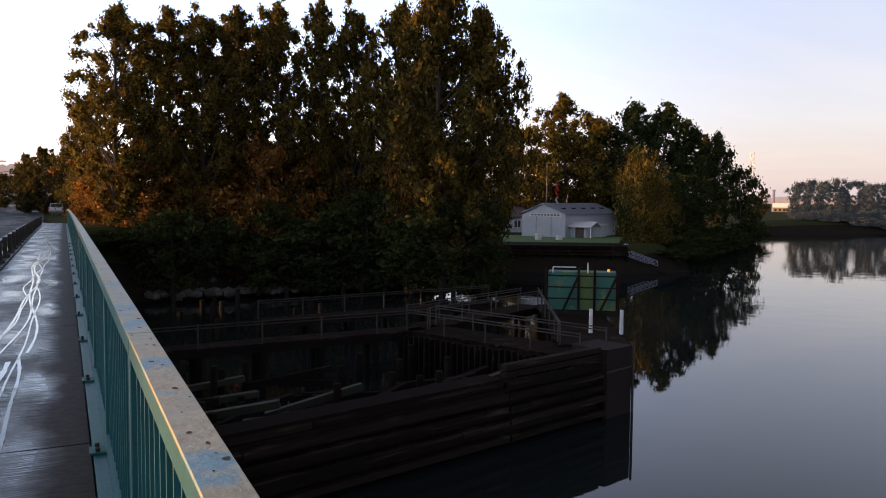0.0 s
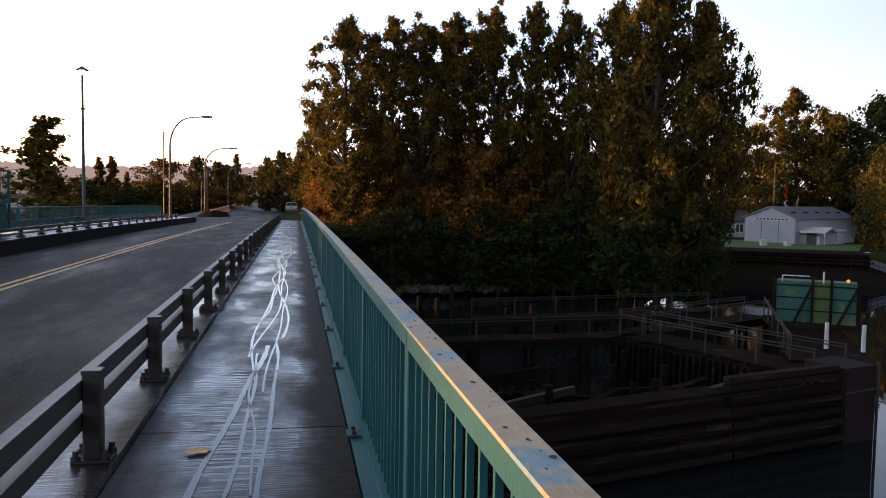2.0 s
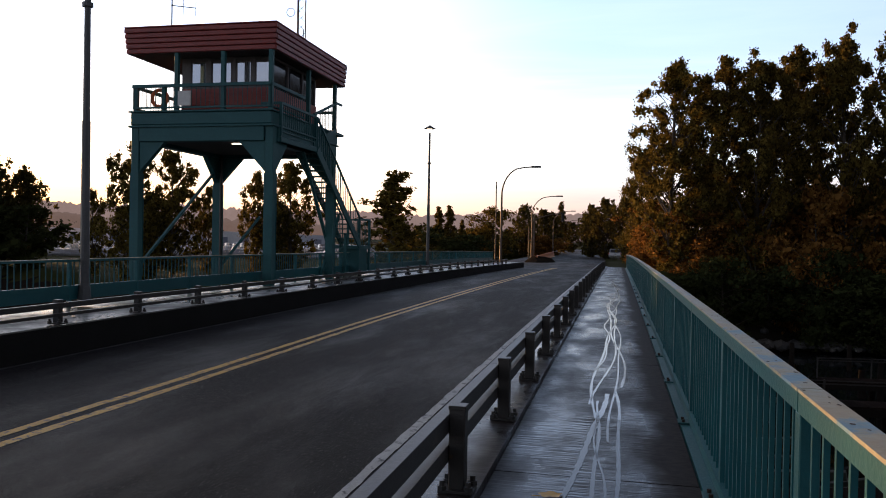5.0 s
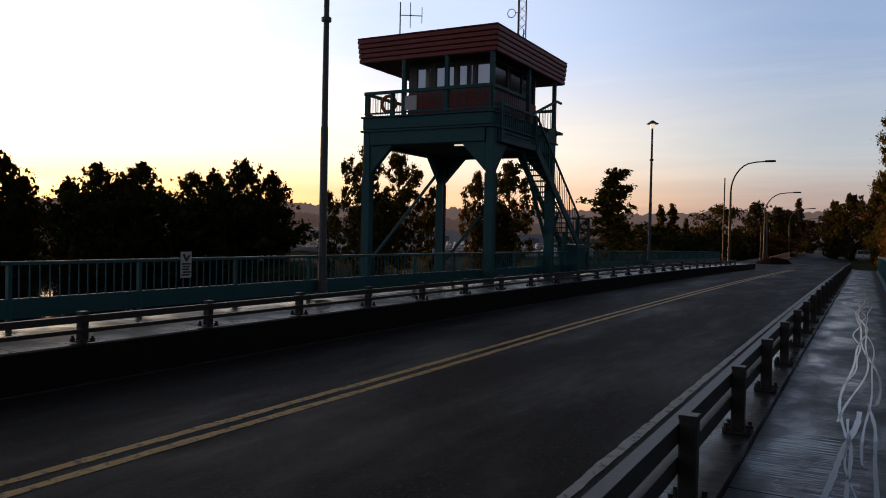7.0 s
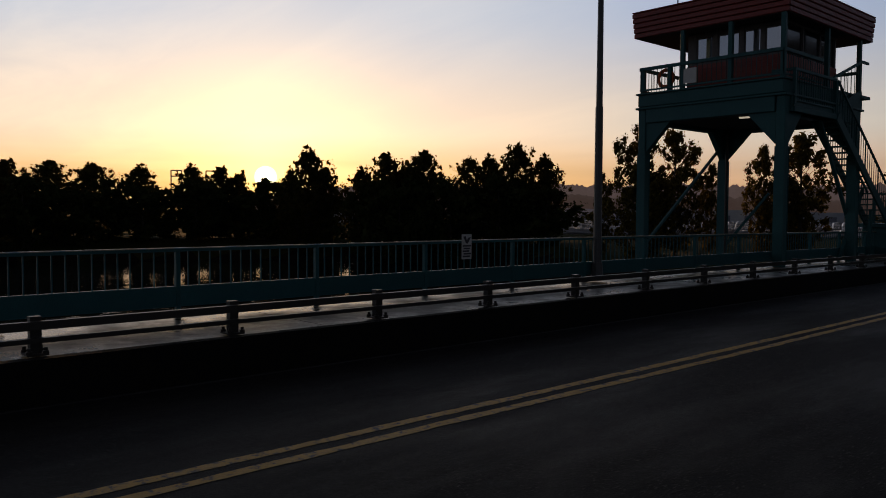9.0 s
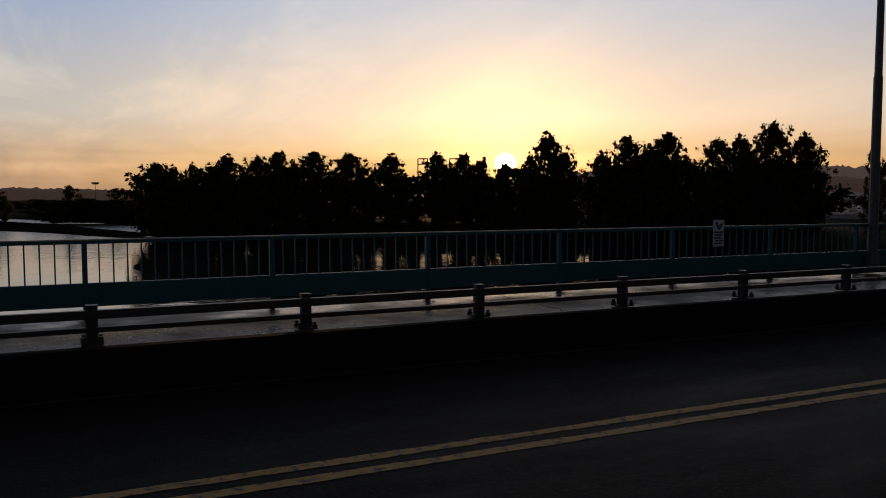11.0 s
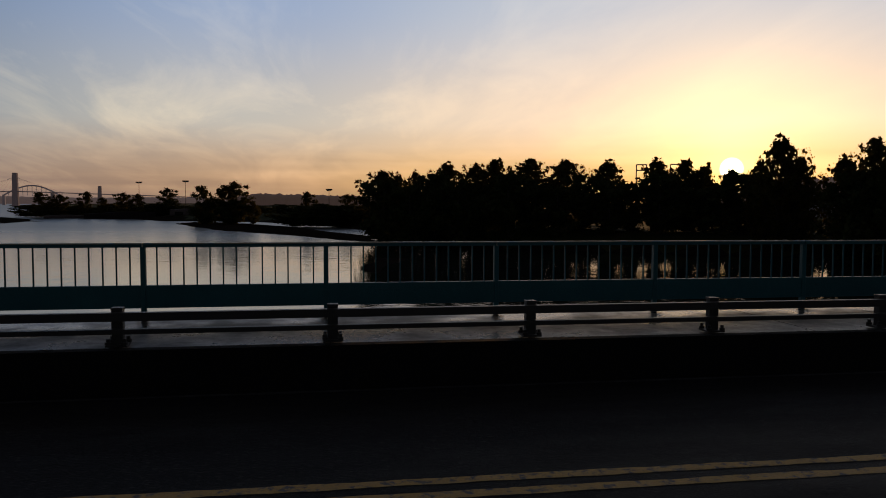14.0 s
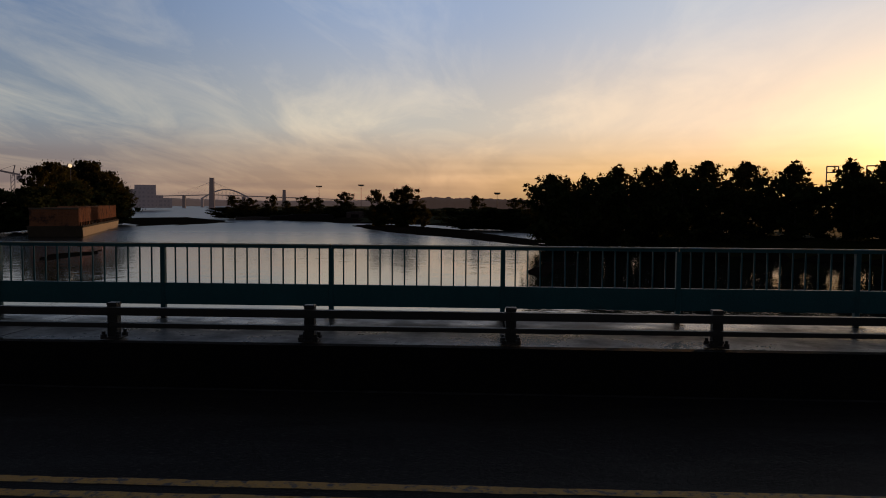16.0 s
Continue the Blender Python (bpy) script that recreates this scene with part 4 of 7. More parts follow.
# behind the sheds and down to the point
for kind, az, d, el, w, lab in (
        ("round_gold", -31.5, 135, 5.0, 13, "leafy tree turning gold behind the sheds"), ("cottonwood_gold", -34.6, 140, 7.5, 13, GOLDEN), ("round_gold", -37.0, 138, 5.7, 15, "leafy tree turning gold behind the sheds"),
        ("round_gold", -33.0, 130, 3.2, 11, "leafy tree turning gold behind the sheds"), ("point_full", -39.4, 140, 6.7, 14, "dense dark cottonwood on the point"), ("point_full", -41.6, 140, 6.6, 14, "dense dark cottonwood on the point"),
        ("point_full", -43.4, 144, 5.0, 11, "dense dark cottonwood on the point"), ("point_full", -45.0, 150, 4.6, 8, "dense dark cottonwood on the point"), ("conifer", -44.2, 155, 4.4, 8, "dark conifer on the point"),
        ("round_dark", -46.5, 150, 2.2, 8, "low dark leafy tree standing on the point"), ("round_dark", -43, 128, 1.6, 12, "low dark leafy tree standing on the point"), ("round_dark", -40.5, 122, 2.0, 11, "low dark leafy tree standing on the point"),
        ("willow", -40.1, 104, 3.6, 7.2, "round willow with gold-lit crown beside the shed"), ("willow", -41.2, 103, 1.4, 5.5, "round willow with gold-lit crown beside the shed"), ("round_dark", -36, 150, 4.2, 14, "leafy tree behind the sheds"), ("round_dark", -29, 140, 3.0, 12, "leafy tree behind the sheds")):
    tree_at(kind, az, d, el, w, lab, group="trees on the point")
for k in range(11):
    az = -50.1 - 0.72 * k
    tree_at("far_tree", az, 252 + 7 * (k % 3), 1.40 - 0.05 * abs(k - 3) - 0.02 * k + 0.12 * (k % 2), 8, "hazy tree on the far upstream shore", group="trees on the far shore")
for az, el in ((-47.9, 0.75), (-47.2, 0.5)):
    tree_at("bank_d", az, 300, el, 6, "hazy tree on the far upstream shore", group="trees on the far shore")
for k in range(12):
    x, y = 64 + 5.6 * k, 70.5 + 4.0 * k + 1.5 * (k % 2)
    tree("thicket", x, y, -4.2 + 0.8 * (k % 3), 5.5, "dark bush overhanging the water's edge", "bush", group="bushes on the point's shore")
# beyond the road's end
for kind, az, d, el, w, lab in (
        ("round_gold", -1.0, 118, 4.4, 5, "roadside tree with leaves turning gold"), ("bank_b", 0.9, 122, 3.0, 7.5, "dark leafy tree beside the road"), ("bank_d", 1.9, 128, 2.0, 6, "dark leafy tree beside the road"), ("willow", -1.2, 92, 1.55, 4.5, "yellow-green bush beside the road"), ("bank_b", -0.5, 118, 3.1, 7, "dark leafy tree beside the road"),
        ("conifer", 12.9, 118, 2.2, 4.6, "dark conifer beside the road"), ("conifer", 12.1, 118, 2.3, 4.8, "dark conifer beside the road"), ("conifer", 11.2, 120, 1.3, 3.2, "dark conifer beside the road"),
        ("round_green", 8.9, 125, 2.2, 8.5, "rounded yellow-green tree beside the road"), ("bank_d", 6.6, 135, 2.5, 6.0, "dark leafy tree beside the road"), ("bank_b", 5.3, 150, 2.2, 7.0, "dark leafy tree beside the road"),
        ("conifer", 4.1, 160, 2.7, 4.5, "dark conifer beside the road"), ("bank_d", 4.7, 158, 2.0, 6.0, "dark leafy tree beside the road"), ("bank_d", 3.3, 190, 1.3, 7.0, "dark leafy tree beside the road"), ("bank_b", 1.9, 125, 2.6, 5.0, "dark leafy tree beside the road"),
        ("shrub", 10.8, 110, 0.2, 8, "low dark bush beside the road"), ("shrub", 13.8, 110, 0.3, 9, "low dark bush beside the road"), ("shrub_rust", 5.2, 135, 0.3, 7, "rust-coloured bush beside the road")):
    tree_at(kind, az, d, el, w, lab, group="trees beyond the bridge")
for k in range(9):
    tree_at("thicket", 5.6 + 1.0 * k, 150 - 4 * k, 0.25 + 0.2 * (k % 3), 6.0, "dark thicket beside the road", "bush", group="thicket beyond the bridge")
# the downstream bank
for kind, az, d, el, w in (
        ("pointed", 16.2, 82, 4.8, 7.5), ("open_gold", 23.6, 92, 5.3, 7.5), ("open_gold", 25.9, 94, 4.6, 4.6), ("bank_b", 24.5, 92, 2.2, 6), ("open_gold", 29.2, 92, 3.4, 3.6), ("open_gold", 31.6, 92, 5.8, 7.0), ("open_gold", 33.9, 90, 6.3, 7.5),
        ("bank_b", 33, 94, 2.8, 7), ("open_gold", 36.6, 100, 2.9, 3.6),
        ("bank_a", 40.6, 122, 3.9, 8.4), ("bank_b", 42.6, 122, 4.8, 9.6), ("bank_a", 44.6, 124, 3.9, 9.6), ("bank_d", 46.1, 124, 3.8, 8.4), ("bank_c", 49.4, 128, 4.3, 10.8), ("bank_c", 52.0, 130, 4.1, 10.8), ("bank_a", 53.8, 132, 2.95, 9.6), ("bank_a", 50.6, 132, 3.2, 12.0),
        ("bank_a", 57.6, 135, 4.3, 12.0), ("bank_a", 58.9, 138, 2.95, 6.6), ("bank_c", 56.5, 138, 3.0, 9.6), ("conifer", 62.2, 146, 2.75, 4.5), ("bank_c", 60.7, 150, 2.3, 7.0), ("bank_c", 62.6, 150, 2.5, 7.0), ("bank_b", 63.7, 150, 3.0, 9.6), ("bank_a", 65.6, 150, 3.0, 10.8), ("bank_a", 68.9, 152, 2.9, 12.0),
        ("bank_c", 71.9, 154, 3.05, 12.0), ("bank_c", 74.5, 156, 3.1, 13.2), ("bank_b", 76.9, 158, 3.1, 12.0), ("bank_b", 78.3, 160, 2.8, 9.6), ("bank_a", 80.4, 160, 2.8, 12.0), ("bank_a", 82.7, 162, 2.2, 7.2), ("bank_b", 85.0, 162, 2.25, 13.2), ("bank_a", 84.0, 164, 2.0, 9.6)):
    tree_at(kind, az, d, el, w, "dark tree silhouetted on the downstream bank", group="trees on the downstream bank")
for k in range(26):
    az = 40.4 + 1.78 * k
    if 53.9 < az < 56.2:
        continue
    tree_at("thicket", az, (118 if az < 56 else 142) + 6 * (k % 2), (1.5 if az < 54 else 1.0) + 0.45 * (k % 3), 9, "dark thicket along the downstream bank", "bush", group="thicket on the downstream bank")
for kind, az, d, el, w in (("bank_d", 107.7, 430, 0.55, 13), ("bank_d", 106.6, 430, 0.42, 13), ("bank_d", 105.05, 430, 0.62, 10), ("bank_d", 104.0, 420, 0.25, 7), ("bank_d", 102.75, 410, 0.58, 11), ("bank_d", 101.9, 405, 0.48, 11),
                           ("bank_b", 99.95, 410, 0.90, 12), ("bank_b", 97.6, 286, 1.08, 10), ("bank_b", 96.2, 284, 1.15, 10), ("bank_d", 95.4, 282, 1.36, 12), ("bank_d", 94.2, 280, 0.05, 6), ("shrub", 97.5, 284, -0.1, 9), ("shrub", 95.7, 281, 0.1, 11), ("shrub", 99.9, 408, 0.1, 11), ("bank_d", 90.4, 270, 0.70, 8), ("bank_d", 87.6, 275, 0.55, 7)):
    tree_at(kind, az, d, el, w, "dark tree on the low downstream shore", group="trees on the low shore")
for kind, az, d, el, w in (("bank_b", 120.0, 262, 2.35, 11), ("bank_d", 119.4, 268, 2.6, 12), ("bank_b", 118.3, 300, 2.35, 14), ("bank_b", 117.5, 318, 2.75, 17), ("bank_d", 116.5, 320, 2.7, 16), ("bank_b", 115.6, 325, 2.1, 15), ("bank_d", 115.05, 328, 1.3, 11),
                           ("thicket", 121.4, 246, 0.5, 14), ("thicket", 122.6, 250, 0.75, 14), ("thicket", 120.4, 252, 0.9, 12), ("bank_b", 118.9, 285, 2.6, 13), ("bank_d", 117.0, 330, 2.6, 17), ("thicket", 119.6, 258, 0.9, 15), ("thicket", 118.2, 290, 1.2, 16), ("thicket", 116.8, 316, 1.0, 18), ("thicket", 115.4, 322, 0.7, 16), ("thicket", 118.9, 275, 1.5, 15), ("thicket", 117.6, 312, 1.4, 18), ("thicket", 116.1, 318, 1.2, 18)):
    tree_at(kind, az, d, el, w, "dark bushy tree behind the barge", group="trees behind the barge")
for k in range(26):
    az = 84.5 + 0.95 * k
    d = 262 if az < 92 else 330 + 5 * k
    tree_at("thicket", az, d, -0.45 + 0.13 * (k % 3), 17, "low dark thicket on the downstream shore", "bush", group="thicket on the low shore")
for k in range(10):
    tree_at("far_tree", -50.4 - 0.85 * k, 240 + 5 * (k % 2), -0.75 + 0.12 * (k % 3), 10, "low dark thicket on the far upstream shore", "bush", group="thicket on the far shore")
# unseen trees added behind the cottonwoods to shade the shed and lawn
for x, y, top, w in ((24, 84, 6, 11), (29.5, 94, 6.5, 12), (35, 104, 7, 12), (40.5, 114, 7, 12), (46, 123, 7.5, 12)):
    tree("round_dark", x, y, top, w, "unseen leafy tree added to shade the boat shed and lawn", group="trees beside the lawn")

# ---- control tower ----


def control_tower():
    t = thing("control_tower", "teal steel bridge control tower with a red-roofed cabin", "control tower", (-12.3, 22.0, -6.0))
    ox, oy, oz = -12.3, 22.0, -6.0

    def add(name, make, mat, parent=None, label=""):
        bm = bmesh.new()
        make(bm)
        bmesh.ops.translate(bm, vec=(-ox, -oy, -oz), verts=bm.verts)
        return part(name, bm, mat, parent or t, label)
    X0, X1, Y0, Y1 = -14.35, -10.17, 19.70, 24.45
    add("pier", lambda b: box(b, -15.2, -9.9 - 0.65, 18.9, 29.2, -8.5, -0.6, 0.1), CONCRETE, label="concrete pier under the tower")
    for x in (X0, X1):
        for y in (Y0, Y1):
            leg = add("leg", lambda b: box(b, x - 0.12, x + 0.12, y - 0.125, y + 0.125, -0.6 if x < -11 else 0.0, 4.65, 0.012), TEAL_DARK)
            for sx in (0.02,):
                add("flange", lambda b: (box(b, x - 0.135, x + 0.135, y - 0.14, y - 0.125, 0.3, 3.3), box(b, x - 0.135, x + 0.135, y + 0.125, y + 0.14, 0.3, 3.3)), TEAL_DARK, leg)
    # knee plates in the corners between legs and beams
    for x, s in ((X0, 1), (X1, -1)):
        for y in (Y0, Y1):
            add("knee_plate", lambda b: prism(b, [(x + s * 0.14, 3.35), (x + s * 0.95, 4.22), (x + s * 0.14, 4.22)], "y", y - 0.09, y + 0.09), TEAL_DARK)
    for y, s in ((Y0, 1), (Y1, -1)):
        for x in (X0, X1):
            add("knee_plate", lambda b: prism(b, [(y + s * 0.14, 3.35), (y + s * 0.95, 4.22), (y + s * 0.14, 4.22)], "x", x - 0.09, x + 0.09), TEAL_DARK)
    for y in (Y0, Y1):
        add("cross_beam", lambda b: (box(b, X0 + 0.15, X1 - 0.15, y - 0.16, y + 0.16, 4.2, 4.62, 0.01), box(b, X0 - 0.18, X1 + 0.18, y - 0.21, y + 0.21, 4.60, 4.66, 0.01)), TEAL_DARK)
    for x in (X0, X1):
        add("side_beam", lambda b: (box(b, x - 0.16, x + 0.16, Y0 + 0.15, Y1 - 0.15, 4.2, 4.62, 0.01), box(b, x - 0.21, x + 0.21, Y0 + 0.16, Y1 - 0.16, 4.603, 4.657, 0.01)), TEAL_DARK)
    add("platform", lambda b: (box(b, -14.45, -10.08, 19.50, 24.75, 4.67, 5.02, 0.02), box(b, -14.50, -10.03, 19.45, 24.80, 5.02, 5.07, 0.01)), TEAL_DARK)
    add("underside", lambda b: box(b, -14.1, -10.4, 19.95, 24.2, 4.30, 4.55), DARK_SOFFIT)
    add("light_fitting", lambda b: box(b, -12.0, -11.6, 20.9, 21.0, 4.26, 4.30, 0.01), LAMP_ON, label="lit strip light under the platform")
    # bracing between the legs
    for p, q in (((X0, Y0, 0.5), (X0, Y1, 3.9)), ((X0, Y1, 0.3), (X0 + 1.6, Y1, 2.2))):
        add("brace", lambda b: beam(b, p, q, 0.075, 0.075), TEAL_DARK)
    add("drain_pipe", lambda b: rod(b, (-14.1, 24.2, -0.5), (-14.1, 24.2, 4.4), 0.05), PIPE)
    # cabin
    cx0, cx1, cy0, cy1 = -13.30, -10.45, 20.30, 23.6
    add("cabin_wall", lambda b: (box(b, cx0, cx1, cy0, cy0 + 0.1, 5.07, 5.82), box(b, cx0, cx0 + 0.1, cy0 + 0.1, cy1, 5.07, 5.82), box(b, cx1 - 0.1, cx1, cy0 + 0.1, cy1, 5.07, 5.82), box(b, cx0, cx1, cy1, cy1 + 0.1, 5.07, 5.82), box(b, cx0, cx1, cy1, cy1 + 0.1, 6.66, 6.7)), RED_CLAD)
    for k in range(6):
        add("cladding_board", lambda b: box(b, cx0 - 0.012, cx1 + 0.012, cy0 - 0.012, cy0 - 0.002, 5.10 + 0.12 * k, 5.205 + 0.12 * k, 0.004), RED_CLAD)
    add("window_head", lambda b: (box(b, cx0, cx1, cy0, cy0 + 0.1, 6.64, 6.72), box(b, cx0, cx0 + 0.1, cy0 + 0.1, cy1, 6.64, 6.72), box(b, cx1 - 0.1, cx1, cy0 + 0.1, cy1, 6.64, 6.72)), CABIN_GREY)
    panes = ((-13.02, -12.52), (-12.36, -11.72), (-11.58, -11.10), (-10.98, -10.50))
    edges_x = [cx0] + [v for p in panes for v in p] + [cx1]
    for a, b_ in zip(edges_x[::2], edges_x[1::2]):
        add("window_pier", lambda b: box(b, a, b_, cy0, cy0 + 0.1, 5.82, 6.64), CABIN_GREY)
    for a, b_ in panes:
        w = add("window", lambda b: box(b, a + 0.03, b_ - 0.03, cy0 + 0.035, cy0 + 0.045, 5.90, 6.58), WINDOW, label="pale reflecting window pane")
        for z0, z1 in ((5.82, 5.90), (6.58, 6.64)):
            add("frame", lambda b: box(b, a, b_, cy0 + 0.02, cy0 + 0.08, z0, z1), CABIN_GREY, w)
        for x in (a, b_ - 0.03):
            add("frame", lambda b: box(b, x, x + 0.03, cy0 + 0.02, cy0 + 0.08, 5.90, 6.58), CABIN_GREY, w)
    for y in (21.45, 22.55, cy1):
        for x in (cx0 + 0.05, cx1 - 0.05):
            add("mullion", lambda b: box(b, x - 0.05, x + 0.05, y - 0.04, y + 0.04, 5.82, 6.64), CABIN_GREY)
    # side panes dark all over, standing for the trees they mirror
    for x in (cx0 + 0.05, cx1 - 0.05):
        for a, b_ in zip((20.40, 21.45, 22.55), (21.45, 22.55, cy1)):
            add("side_window", lambda b: box(b, x - 0.005, x + 0.005, a + 0.045, b_ - 0.045, 5.83, 6.63), DARK_GLASS, label="dark side window pane")
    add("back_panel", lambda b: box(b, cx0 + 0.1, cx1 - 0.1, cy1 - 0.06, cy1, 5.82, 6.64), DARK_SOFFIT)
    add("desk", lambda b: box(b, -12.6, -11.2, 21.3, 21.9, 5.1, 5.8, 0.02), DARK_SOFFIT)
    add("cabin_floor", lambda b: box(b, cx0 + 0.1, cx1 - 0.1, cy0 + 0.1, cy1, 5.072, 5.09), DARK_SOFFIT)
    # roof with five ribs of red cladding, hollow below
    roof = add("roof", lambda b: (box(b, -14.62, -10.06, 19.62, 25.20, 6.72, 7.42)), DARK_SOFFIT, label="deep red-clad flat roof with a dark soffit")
    for k in range(5):
        e = 0.05 + 0.012 * k
        z0 = 6.735 + 0.146 * k
        add("roof_rib", lambda b: (box(b, -14.62 - e, -10.06 + e, 19.62 - e, 19.62 - 0.001, z0, z0 + 0.13, 0.015), box(b, -14.62 - e, -10.06 + e, 25.201, 25.20 + e, z0, z0 + 0.13, 0.015),
                                   box(b, -10.059, -10.06 + e, 19.62, 25.20, z0, z0 + 0.13, 0.015), box(b, -14.62 - e, -14.621, 19.62, 25.20, z0, z0 + 0.13, 0.015)), RED_CLAD, roof)
    add("roof_cap", lambda b: box(b, -14.72, -9.96, 19.52, 25.30, 7.465, 7.50, 0.01), RED_CLAD, roof)
    # roof posts and balustrade of the platform
    for x, y in ((-13.05, 19.62), (-11.6, 19.62), (-10.15, 19.62), (-10.15, 22.3), (-10.15, 24.6), (-14.35, 19.62), (-13.45, 19.62)):
        tall = x > -13.2
        add("roof_post", lambda b: box(b, x - 0.06, x + 0.06, y - 0.06, y + 0.06, 5.07, 6.72 if tall else 5.82, 0.006), TEAL_DARK)
    for p, q in (((-14.40, 19.55), (-10.12, 19.55)), ((-10.12, 19.55), (-10.12, 21.9)), ((-14.40, 19.55), (-14.40, 24.7)), ((-14.40, 24.7), (-10.12, 24.7))):
        rail = add("platform_rail", lambda b: (beam(b, (*p, 5.78), (*q, 5.78), 0.09, 0.09), beam(b, (*p, 5.16), (*q, 5.16), 0.05, 0.05)), TEAL_DARK)
        n = int(math.dist(p, q) / 0.14)

        def bars(b):
            for j in range(n + 1):
                x, y = p[0] + (q[0] - p[0]) * j / n, p[1] + (q[1] - p[1]) * j / n
                rod(b, (x, y, 5.16), (x, y, 5.76), 0.010, n=4)
        add("railing_infill", bars, TEAL_DARK, rail)["kind"] = "stuff"

    def ring(b):
        tube(b, [(-13.62 + 0.24 * math.cos(2 * math.pi * j / 20), 19.66, 5.45 + 0.24 * math.sin(2 * math.pi * j / 20)) for j in range(21)], [0.055] * 21, 8)
    add("life_ring", ring, LIFE_RING, label="orange life ring on the rail")
    add("notice", lambda b: box(b, -12.95, -12.55, 19.50, 19.52, 5.2, 5.62), SIGN_WHITE)
    # stairs on the road side: a landing, then a long flight down
    sx0, sx1 = -10.95, -10.15
    add("landing", lambda b: (box(b, -10.62, -9.95, 19.9, 22.6, 4.20, 4.34, 0.01), box(b, -10.62, -9.95, 19.86, 22.64, 4.34, 4.37)), TEAL_DARK)

    def landing_rail(b):
        for y in (19.95, 22.55):
            box(b, -10.03, -9.95, y - 0.04, y + 0.04, 4.34, 5.32)
        beam(b, (-9.99, 19.95, 5.30), (-9.99, 22.55, 5.30), 0.07, 0.07)
        beam(b, (-9.99, 19.95, 4.5), (-9.99, 22.55, 4.5), 0.04, 0.04)
        beam(b, (-10.6, 19.95, 5.30), (-9.99, 19.95, 5.30), 0.07, 0.07)
        beam(b, (-10.6, 19.95, 4.5), (-9.99, 19.95, 4.5), 0.04, 0.04)
    lr = add("landing_rail", landing_rail, TEAL_DARK)
    for j in range(1, 18):
        y = 19.95 + 2.6 * j / 18
        add("baluster", lambda b: rod(b, (-9.99, y, 4.5), (-9.99, y, 5.28), 0.012, n=4), TEAL_DARK, lr)
    top, foot = (22.6, 4.28), (26.9, 1.25)
    for x in (-10.62, -9.95):
        st = add("stringer", lambda b: beam(b, (x, top[0], top[1]), (x, foot[0], foot[1]), 0.06, 0.26), TEAL_DARK)

        def hand(b):
            beam(b, (x, top[0], top[1] + 1.0), (x, foot[0], foot[1] + 1.0), 0.05, 0.06)
        add("handrail", hand, TEAL_DARK, st)
        for j in range(25):
            f = j / 24
            y, z = top[0] + (foot[0] - top[0]) * f, top[1] + (foot[1] - top[1]) * f
            add("baluster", lambda b: rod(b, (x, y, z), (x, y, z + 0.98), 0.024 if j % 6 == 0 else 0.012, n=4), TEAL_DARK, st)
    for j in range(18):
        f = (j + 0.5) / 18
        y, z = top[0] + (foot[0] - top[0]) * f, top[1] + (foot[1] - top[1]) * f
        add("tread", lambda b: box(b, -10.59, -9.98, y - 0.13, y + 0.13, z - 0.02, z + 0.02), TEAL_DARK)

    def upper(b):
        beam(b, (-10.5, 22.4, 4.4), (-10.5, 24.4, 5.1), 0.06, 0.22)
        beam(b, (-10.00, 22.4, 4.4), (-10.00, 24.4, 5.1), 0.06, 0.22)
        beam(b, (-10.00, 22.4, 5.35), (-10.00, 24.4, 6.05), 0.06, 0.07)
        beam(b, (-10.00, 24.4, 6.05), (-10.00, 24.9, 6.05), 0.06, 0.07)
        for j in range(9):
            y = 22.4 + 2.0 * j / 8
            rod(b, (-10.00, y, 4.4 + 0.35 * (y - 22.4)), (-10.00, y, 5.35 + 0.35 * (y - 22.4)), 0.012, n=4)
        box(b, -10.6, -9.95, 24.3, 25.0, 4.98, 5.06)
    add("upper_flight", upper, TEAL_DARK)["kind"] = "stuff"

    def foot_landing(b):
        box(b, -10.9, -9.94, 26.8, 28.2, 1.12, 1.24)
        box(b, -10.8, -10.05, 27.0, 28.1, 0.15, 1.12, 0.02)
        for x, y in ((-10.85, 28.15), (-9.99, 28.15), (-9.99, 26.9)):
            box(b, x - 0.04, x + 0.04, y - 0.04, y + 0.04, 0.2, 2.25)
        beam(b, (-10.85, 28.15, 2.22), (-9.99, 28.15, 2.22), 0.06, 0.06)
        beam(b, (-9.99, 26.9, 2.22), (-9.99, 28.15, 2.22), 0.06, 0.06)
        for j in range(8):
            rod(b, (-10.8 + 0.11 * j, 28.15, 1.24), (-10.8 + 0.11 * j, 28.15, 2.2), 0.010, n=4)
            rod(b, (-9.99, 26.95 + 0.15 * j, 1.24), (-9.99, 26.95 + 0.15 * j, 2.2), 0.010, n=4)
    add("foot_landing", foot_landing, TEAL_DARK)["kind"] = "stuff"
    # struts that carry the stair
    for p, q in (((-10.30, 22.3, 4.2), (-10.30, 25.4, 0.2)), ((-10.30, 25.6, 2.3), (-10.30, 23.9, 0.2)), ((-10.30, 26.3, 1.7), (-10.30, 26.3, 0.2))):
        add("stair_strut", lambda b: beam(b, p, q, 0.09, 0.09), TEAL_DARK)
    # aerials on the roof
    add("aerial", lambda b: (rod(b, (-13.85, 20.6, 7.5), (-13.85, 20.6, 8.8), 0.02), rod(b, (-13.87, 20.6, 8.40), (-13.05, 20.6, 8.28), 0.015), rod(b, (-13.48, 20.6, 7.95), (-13.48, 20.6, 8.75), 0.012), rod(b, (-13.06, 20.6, 8.05), (-13.06, 20.6, 8.55), 0.012), rod(b, (-14.10, 20.6, 7.5), (-14.10, 20.6, 7.68), 0.03)), PIPE)

